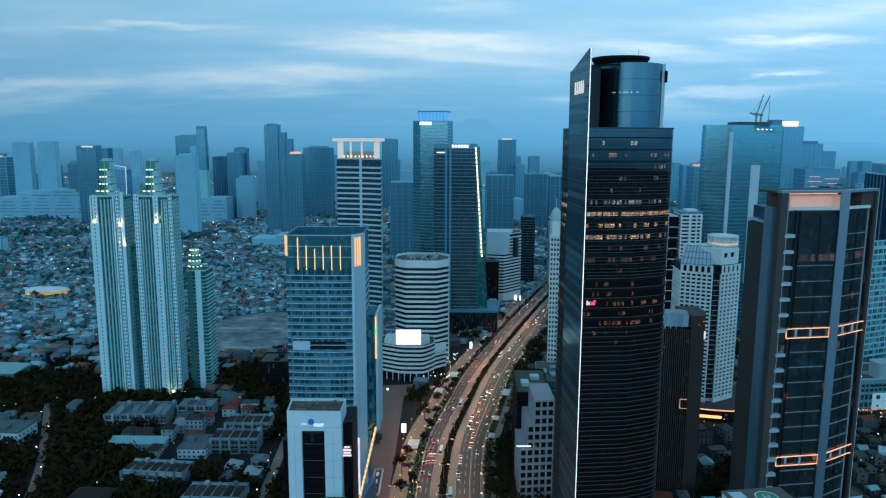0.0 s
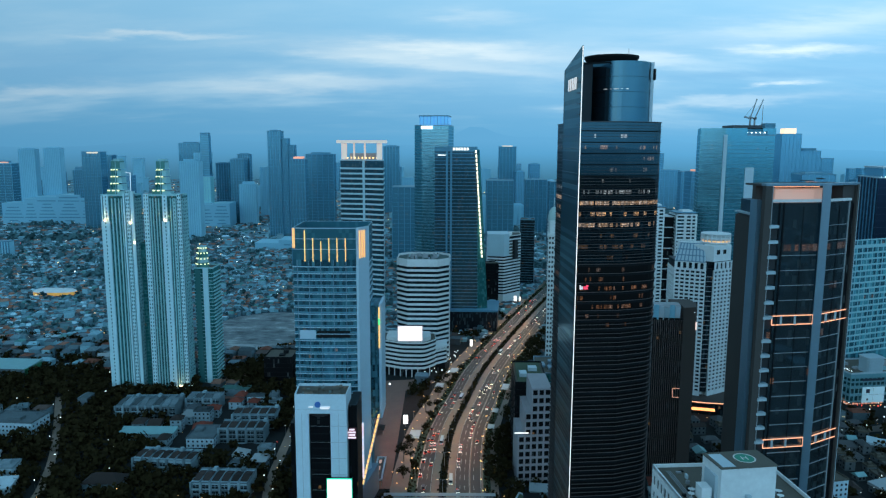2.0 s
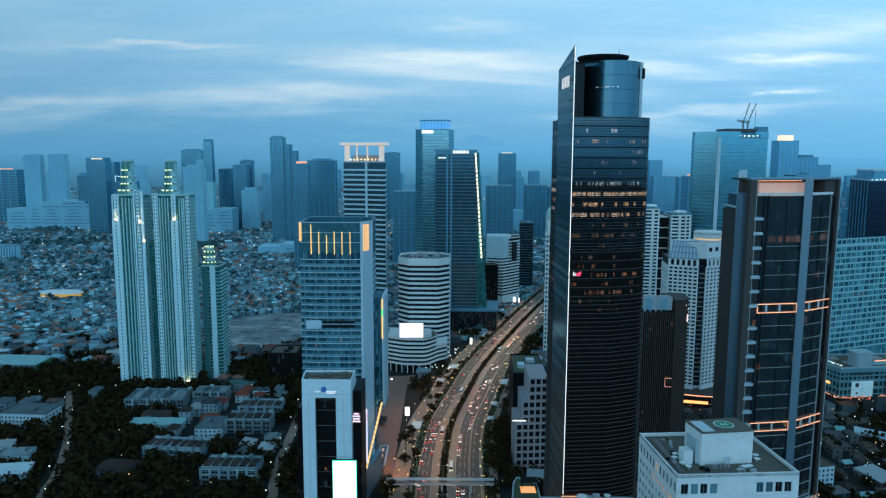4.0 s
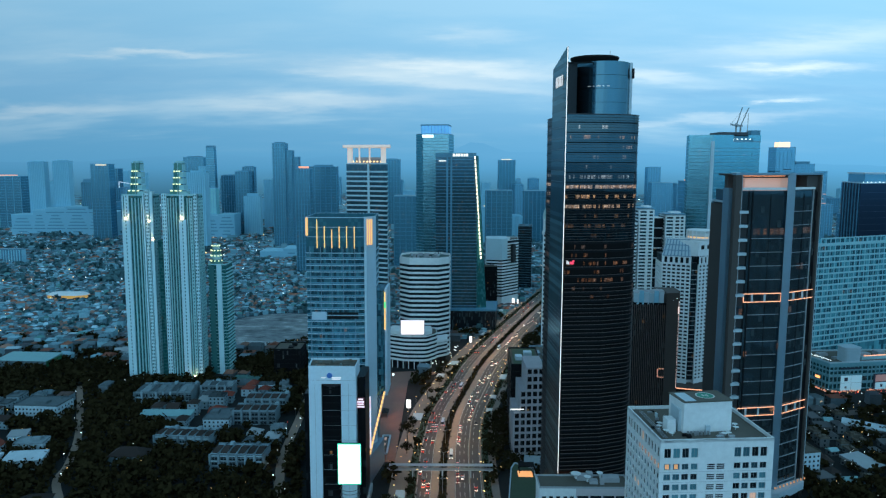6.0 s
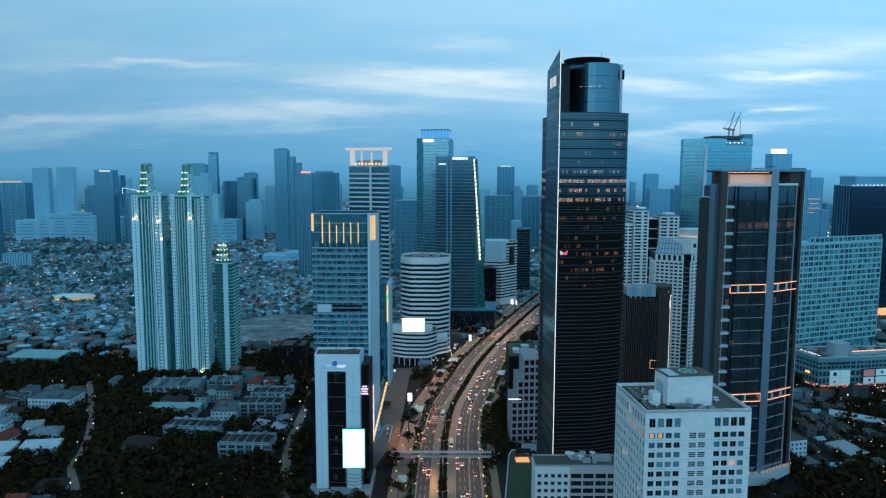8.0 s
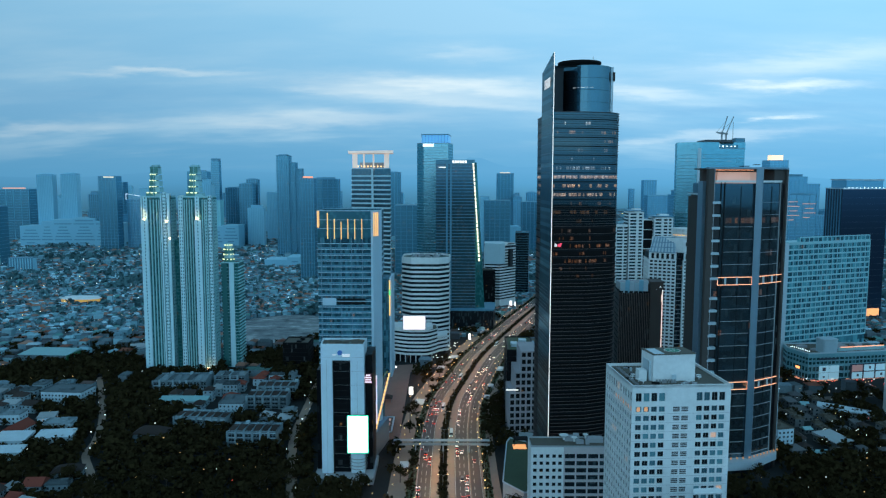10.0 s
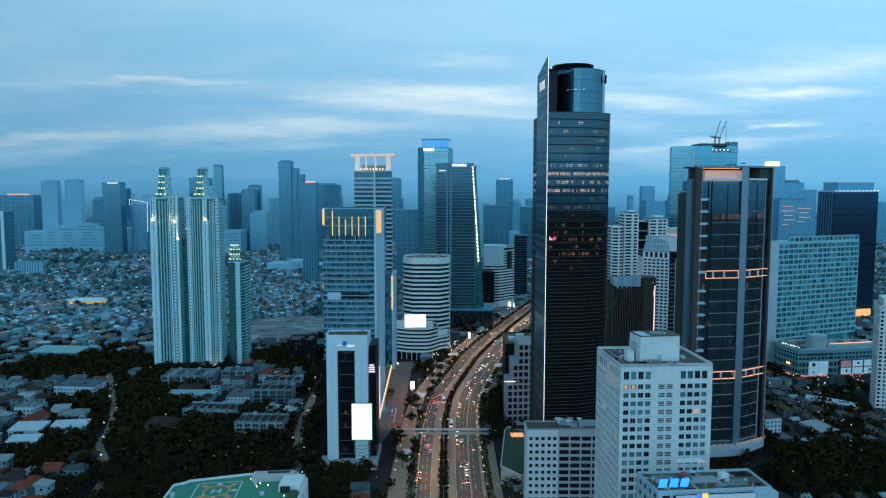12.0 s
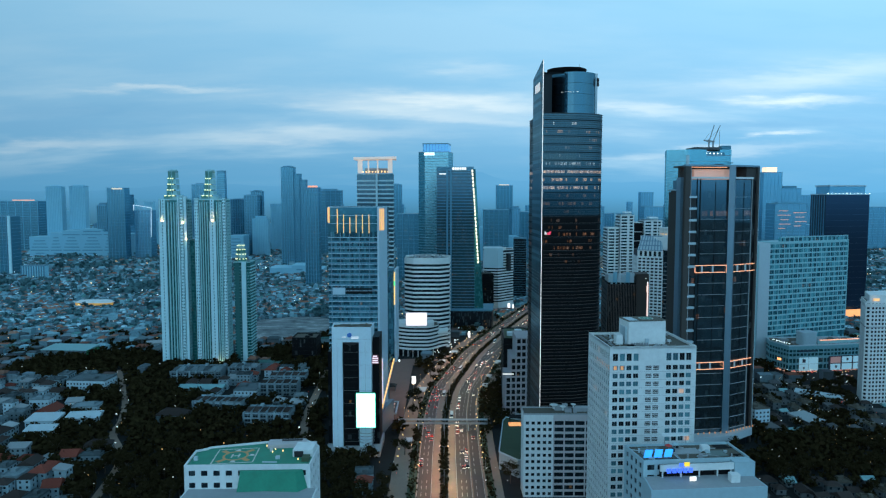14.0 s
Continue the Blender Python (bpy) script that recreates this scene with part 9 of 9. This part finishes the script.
# twin-armed street lamps on the median
master = thing("street_lamp", (0, 0, 0), "twin-armed steel street lamp with warm heads", "street lamp", "street lamps on the median")
part("pole", Shape().prism(circle(0, 0, 0.16, 8), 0, 11, True, False, circle(0, 0, 0.09, 8)), STEEL, master)
for side in (-1, 1):
    part("arm", Shape().beam((0, 0, 10.8), (side * 2.6, 0, 11.6), 0.12), STEEL, master)
    head = part("head", Shape().box(side * 3.0, 0, 11.5, 1.3, 0.4, 0.2), STEEL, master)
    part("bulb", Shape().box(side * 3.0, 0, 11.38, 1.1, 0.34, 0.12), STREET_GLOW, head, "warm glowing lens")
first = True
for k in range(19):
    y = 425 + 40 * k
    x, yy, turn = at_road(y, 0)
    if first:
        master.matrix_basis = pose(x, yy, 0.3, 0, 0, turn)
        first = False
    else:
        copy_thing(master, pose(x, yy, 0.3, 0, 0, turn))
    for d in (-11.5, 14):
        if k < 17:
            spot = new("street_light", bpy.data.lights.new("street_light", "SPOT"))
            spot.data.energy, spot.data.color, spot.data.spot_size, spot.data.spot_blend, spot.data.shadow_soft_size = STREET_POWER, (1.0, 0.50, 0.26), radians(140), 0.6, 0.6
            x, yy, _ = at_road(y + 2, d * 0.3)
            spot.matrix_world = look((x, yy, 11.3), (*at_road(y + 2, d)[:2], 0))

# roadside lamps, warm, one-armed
master = thing("street_lamp", (0, 0, 0), "single-armed street lamp with a warm head", "street lamp", "roadside lamps")
part("pole", Shape().prism(circle(0, 0, 0.12, 8), 0, 8, True, False, circle(0, 0, 0.07, 8)), STEEL, master)
part("arm", Shape().beam((0, 0, 7.9), (1.8, 0, 8.4), 0.1), STEEL, master)
part("bulb", Shape().box(2.0, 0, 8.25, 0.9, 0.4, 0.2), WARM, master, "warm glowing lens")
first = True
for k in range(16):
    for d, flip in ((-18.5, 0), (27, 180)):
        x, y, turn = at_road(440 + 42 * k + (13 if flip else 0), d)
        m = pose(x, y, 0.15, 0, 0, turn + flip)
        if first:
            master.matrix_basis, first = m, False
        else:
            copy_thing(master, m)

# warm lamps over the frontage lane and the forecourt
for k in range(8):
    x, y, _ = at_road(560 + 34 * k, -33)
    spot = new("forecourt_light", bpy.data.lights.new("forecourt_light", "SPOT"))
    spot.data.energy, spot.data.color, spot.data.spot_size, spot.data.spot_blend, spot.data.shadow_soft_size = 8000, (1.0, 0.42, 0.22), radians(150), 0.6, 0.5
    spot.matrix_world = look((x, y, 8.2), (x - 2, y, 0))
    post = thing("street_lamp", (x, y, 0.15), "short post lamp with a warm head on the forecourt", "street lamp", "forecourt lamps")
    part("pole", Shape().prism(circle(0, 0.6, 0.1, 8), 0, 8.2, True, False, circle(0, 0.6, 0.06, 8)), STEEL, post)
    part("bulb", Shape().box(0, 0.5, 8.3, 0.7, 0.4, 0.2), WARM, post, "warm glowing lens")

# lamps along the lanes
for line, every, off, label in ((LANE, 9, 3.0, "lane lamp with a white head among trees"), (BACK_LANE, 5, 3.6, "lane lamp with a white head behind the towers"), (CROSS, 7, 5.6, "white street lamp on the side road")):
    lane_lamp = None
    for k in range(4, len(line) - 2, every):
        m = pose(*beside(line, off if k % 2 else -off, k), 0.02)
        if lane_lamp is None:
            lane_lamp = thing("street_lamp", (0, 0, 0), label, "street lamp", "lane lamps")
            part("pole", Shape().prism(circle(0, 0, 0.09, 6), 0, 6.0, True, False, circle(0, 0, 0.05, 6)), STEEL, lane_lamp)
            part("bulb", Shape().prism(circle(0, 0, 0.2, 8), 6.0, 6.25, True, True, circle(0, 0, 0.42, 8)).prism(circle(0, 0, 0.42, 8), 6.25, 6.6, True, False, circle(0, 0, 0.1, 8)), COOL, lane_lamp, "white glowing head")
            lane_lamp.matrix_basis = m
        else:
            copy_thing(lane_lamp, m)
glow = new("lane_light", bpy.data.lights.new("lane_light", "POINT"))
glow.data.energy, glow.data.color, glow.data.shadow_soft_size = 6000, (1.0, 0.30, 0.10), 0.4
glow.location = (-100, 540, 5)

# footbridge
bridge = thing("footbridge", (0, 531, 0), "grey steel footbridge across the avenue", "footbridge")
o = (0, 531, 0)
part("deck", Shape(o).box(-1, 531, 5.4, 68, 3.4, 0.6), GREY, bridge)
part("roof", Shape(o).box(-1, 531, 8.6, 68, 3.8, 0.2), SHEET, bridge, "thin sheet roof")
for side in (-1.6, 1.6):
    s = Shape(o).beam((-35, 531 + side, 7.0), (33, 531 + side, 7.0), 0.12)
    for k in range(35):
        s.beam((-35 + 2 * k, 531 + side, 6), (-35 + 2 * k, 531 + side, 8.6), 0.1)
    part("railing", s, STEEL, bridge)
for x in (-33, -19.5, 0, 18.5, 31):
    part("pier", Shape(o).box(x, 531, 0, 1.0, 1.4, 5.4), GREY, bridge)
for x, y0 in ((-35.5, 1), (34, 1)):
    part("stair", Shape(o).beam((x, 532, 5.7), (x, 546, 0.3), 2.2, 0.5), GREY, bridge)

# bus shelters and kiosks with pale roofs
def shelter(x, y, sx, sy, turn, label, lit):
    home = thing("bus_shelter", (x, y, 0.15), label, "shelter", "roadside shelters")
    home.rotation_euler = (0, 0, radians(turn))
    part("roof", Shape().prism(rect(0, 0, sx, sy), 3.2, 3.5, True, True).prism(rect(0, 0, sx * 0.9, sy * 0.7), 3.5, 4.0), SHELTER_ROOF, home, "white sheet roof")
    for i in (-1, 1):
        for j in (-1, 1):
            part("post", Shape().box(i * sx * 0.42, j * sy * 0.42, 0, 0.2, 0.2, 3.2), STEEL, home)
    part("back_panel", Shape().box(0, sy * 0.4, 0.2, sx * 0.8, 0.15, 2.6), PALE, home)
    if lit:
        part("lamp", Shape().box(0, -sy * 0.2, 3.05, sx * 0.6, 0.3, 0.12), COOL, home, "white tube lamp")


SHELTER_ROOF = plain("white_sheet_roof", (0.62, 0.64, 0.62), 0.6, vary=0.2)
for y, d, sx, sy, label, lit in ((632, -26, 8, 15, "white roofed shelter beside the avenue", True), (783, -25, 7, 13, "white roofed bus shelter", True), (740, -29, 7, 10, "small white kiosk under a sheet roof", False),
                                 (748, 30, 6, 15, "white roofed bus shelter with lamps", True), (690, 29, 5, 8, "small pale bus shelter", False), (655, 30, 5, 8, "small white roofed kiosk", False),
                                 (905, -24, 6, 12, "white roofed shelter far along the avenue", True), (500, -26, 6, 10, "white roofed shelter near the footbridge", False)):
    x, yy, turn = at_road(y, d)
    shelter(x, yy, sx, sy, turn, label, lit)


def pylon(x, y, z0, w, h, label, mat):
    home = thing("sign_pylon", (x, y, 0.15), label, "sign", "lit sign pylons")
    part("panel", Shape().box(0, -0.35, z0, w, 0.25, h), mat, home)
    part("case", Shape().box(0, 0, z0 - 0.2, w + 0.4, 0.4, h + 0.4), STEEL, home)
    part("post", Shape().box(0, 0.1, 0, 0.6, 0.3, z0), STEEL, home)


pylon(-28.5, 657, 2.5, 3.6, 7.0, "white glowing sign pylon beside the avenue", SCREEN_SOFT)
pylon(31, 874, 3.0, 2.6, 7, "white oval lit sign pylon", SCREEN_SOFT)
pylon(100, 1090, 4.0, 3.6, 8.5, "large bright sign at the bend", SCREEN_SOFT)
pylon(107, 1096, 4.0, 1.8, 6, "narrow bright sign at the bend", SCREEN_SOFT)
pylon(-48, 750, 2.0, 1.5, 1.5, "small bright lamp sign", COOL)
pylon(-26, 745, 2.0, 1.5, 1.5, "small bright lamp sign", COOL)

tagged(new("plaza", Shape().prism([(-62, 555), (-33, 555), (-33, 740), (-4, 765), (-20, 772), (-62, 765)], -0.1, 0.1).mesh("plaza", RED_PAVING)), "brownish paved forecourt beside the avenue", "ground", kind="structure")
home = thing("pavilion", (-41.4, 574.5, 0.1), "flat canopy with a blue-white roof frame beside the tower", "pavilion")
part("roof", Shape().prism(rect(0, 0, 4.4, 31), 4.3, 4.6, True, True), ASPHALT, home, "dark roof sheet")
frame_roof = Shape()
for u in (-2.6, 2.6):
    frame_roof.box(u, 0, 4.2, 1.1, 34.5, 0.9)
for v in (-16.7, 16.7):
    frame_roof.box(0, v, 4.2, 6.3, 1.1, 0.9)
part("roof_frame", frame_roof, WHITE_SHEET, home, "blue-white roof frame")
for v in (-10, 0, 10):
    part("skylight", Shape().box(-0.4, v, 4.6, 1.6, 5.0, 0.3), LOUNGE, home, "warm lit skylight")
for i in (-1, 1):
    for j in (-1, 0, 1):
        part("post", Shape().box(i * 2.5, j * 16, 0, 0.3, 0.3, 4.2), STEEL, home)
home = thing("pavilion", (-50, 646, 0.1), "low brown-roofed garden pavilion on the forecourt", "pavilion")
part("roof", Shape().prism(rect(0, 0, 12, 11), 3.6, 5.6, True, True, rect(0, 0, 5, 4)), TILE_BROWN, home)
for i in (-1, 1):
    for j in (-1, 1):
        part("post", Shape().box(i * 5.2, j * 4.8, 0, 0.3, 0.3, 3.6), STEEL, home)

# strings of white lamps over the forecourt of the octagon
rnd = random.Random(9)
s = Shape()
for k in range(34):
    x, y = rnd.uniform(-14, 18), rnd.uniform(770, 850)
    s.prism(circle(x * 0.8 + (y - 800) * 0.25, y, 0.35, 6), 5.5, 6.1, True, True)
glows = Shape()
for k in range(60):
    y = 470 + 7.2 * k
    for d in ((-21.5, 25.8) if k % 2 else (-30.5,)):
        x, yy, _ = at_road(y, d + rnd.uniform(-2, 2))
        glows.prism(circle(x, yy, rnd.uniform(0.14, 0.34), 5), 2.6, 3.2, True, True)
tagged(new("pavement_lights", glows.mesh("pavement_lights", WARM)), "small warm lamps of stalls along the pavements", "lamps", kind="stuff")
tagged(new("forecourt_lights", s.mesh("forecourt_lights", COOL)), "scattered white lamps over a forecourt", "lamps", kind="stuff")


# ---- vehicles ----
def car_kind(paint, label, kind="car"):
    long, wide, high = {"car": (4.4, 1.8, 1.45), "van": (4.9, 1.9, 2.0), "bus": (12, 2.5, 3.1)}[kind]
    home = thing(kind, (0, 0, 0), label, kind if kind != "van" else "van", "traffic on the avenue")
    waist = high * (0.55 if kind == "car" else 0.5)
    body = Shape().prism(rounded(rect(0, 0, wide, long), 0.35, 2), 0.28, waist, True, True)
    part("body", body, paint, home)
    if kind == "car":
        lo, hi = rect(0, -0.15, wide * 0.94, long * 0.58), rect(0, -0.2, wide * 0.76, long * 0.36)
    else:
        lo, hi = rect(0, -0.1, wide * 0.97, long * 0.92), rect(0, -0.15, wide * 0.9, long * 0.86)
    part("cabin", Shape().prism(lo, waist, high - 0.06, False, False, hi), CARGLASS, home, "dark window glass")
    part("roof", Shape().prism(grown(hi, 0.03), high - 0.06, high, True, True), paint, home)
    tyre = Shape()
    ring = [(0.32 * math.cos(i * math.pi / 5), 0.32 * math.sin(i * math.pi / 5)) for i in range(10)]
    for i in range(10):
        (a, b), (c, d) = ring[i], ring[(i + 1) % 10]
        tyre.face([(-0.1, a, b), (0.1, a, b), (0.1, c, d), (-0.1, c, d)])
    tyre.face([(0.1, a, b) for a, b in ring]).face([(-0.1, a, b) for a, b in ring[::-1]])
    me = tyre.mesh("wheel", TYRE)
    for i in (-1, 1):
        for j in (-1, 1):
            part("wheel", me, None, home, at=(i * wide * 0.46, j * long * 0.31, 0.32))
        part("headlight", Shape().box(i * wide * 0.36, long / 2, 0.62, 0.5, 0.14, 0.32), HEADLIGHT, home, "lit white headlight")
        part("tail_light", Shape().box(i * wide * 0.38, -long / 2, 0.7, 0.4, 0.12, 0.3), TAILLIGHT, home, "lit red tail light")
    return home


CARGLASS = plain("car_window_glass", (0.015, 0.018, 0.02), 0.1, vary=0.1)
TYRE = plain("tyre_rubber", (0.02, 0.02, 0.02), 0.9)
HEADLIGHT = lamp("headlight", (1.0, 0.88, 0.7), 5.0)
TAILLIGHT = lamp("tail_light", (1.0, 0.07, 0.04), 3.5)
FLEET = [car_kind(plain("white_car_paint", (0.7, 0.7, 0.7), 0.3), "white car with its lights on"), car_kind(plain("black_car_paint", (0.02, 0.02, 0.022), 0.25), "black car with its lights on"),
         car_kind(plain("silver_car_paint", (0.4, 0.41, 0.42), 0.3, 0.6), "silver car with its lights on"), car_kind(plain("grey_car_paint", (0.12, 0.12, 0.13), 0.3, 0.4), "grey van with its lights on", "van"),
         car_kind(plain("red_car_paint", (0.35, 0.02, 0.02), 0.3), "dark red car with its lights on")]
BUS = car_kind(plain("blue_bus_paint", (0.55, 0.6, 0.62), 0.4), "pale city bus on the bus lane", "bus")
rnd = random.Random(14)
used = set()
placed = 0
for lane, forward, count in ((-9.4, 1, 15), (-12.5, 1, 16), (-15.3, 1, 14), (9.4, -1, 20), (12.5, -1, 19), (15.4, -1, 16), (21.0, -1, 8)):
    ys = sorted(rnd.uniform(436, 1120) for _ in range(count))
    last = 0
    for y in ys:
        y = max(y, last + 9)
        last = y
        x, yy, turn = at_road(y, lane + rnd.uniform(-0.3, 0.3))
        m = pose(x, yy, 0.02, 0, 0, turn + (0 if forward > 0 else 180))
        kind = rnd.choice(FLEET)
        if kind.name not in used:
            used.add(kind.name)
            kind.matrix_basis = m
        else:
            copy_thing(kind, m)
for k in range(6, len(CROSS) - 4, 5):
    d = 2.2 if k % 2 else -2.2
    e = CROSS[k + 1] - CROSS[k]
    copy_thing(rnd.choice(FLEET), pose(*beside(CROSS, d, k), 0.04, 0, 0, math.degrees(math.atan2(-e.x, e.y)) + (180 if d > 0 else 0)))
x, yy, turn = at_road(628, -5)
BUS.matrix_basis = pose(x, yy, 0.08, 0, 0, turn)
for y, d, flip in ((720, -5, 0), (566, 5, 180), (860, 5, 180)):
    x, yy, turn = at_road(y, d)
    copy_thing(BUS, pose(x, yy, 0.08, 0, 0, turn + flip))
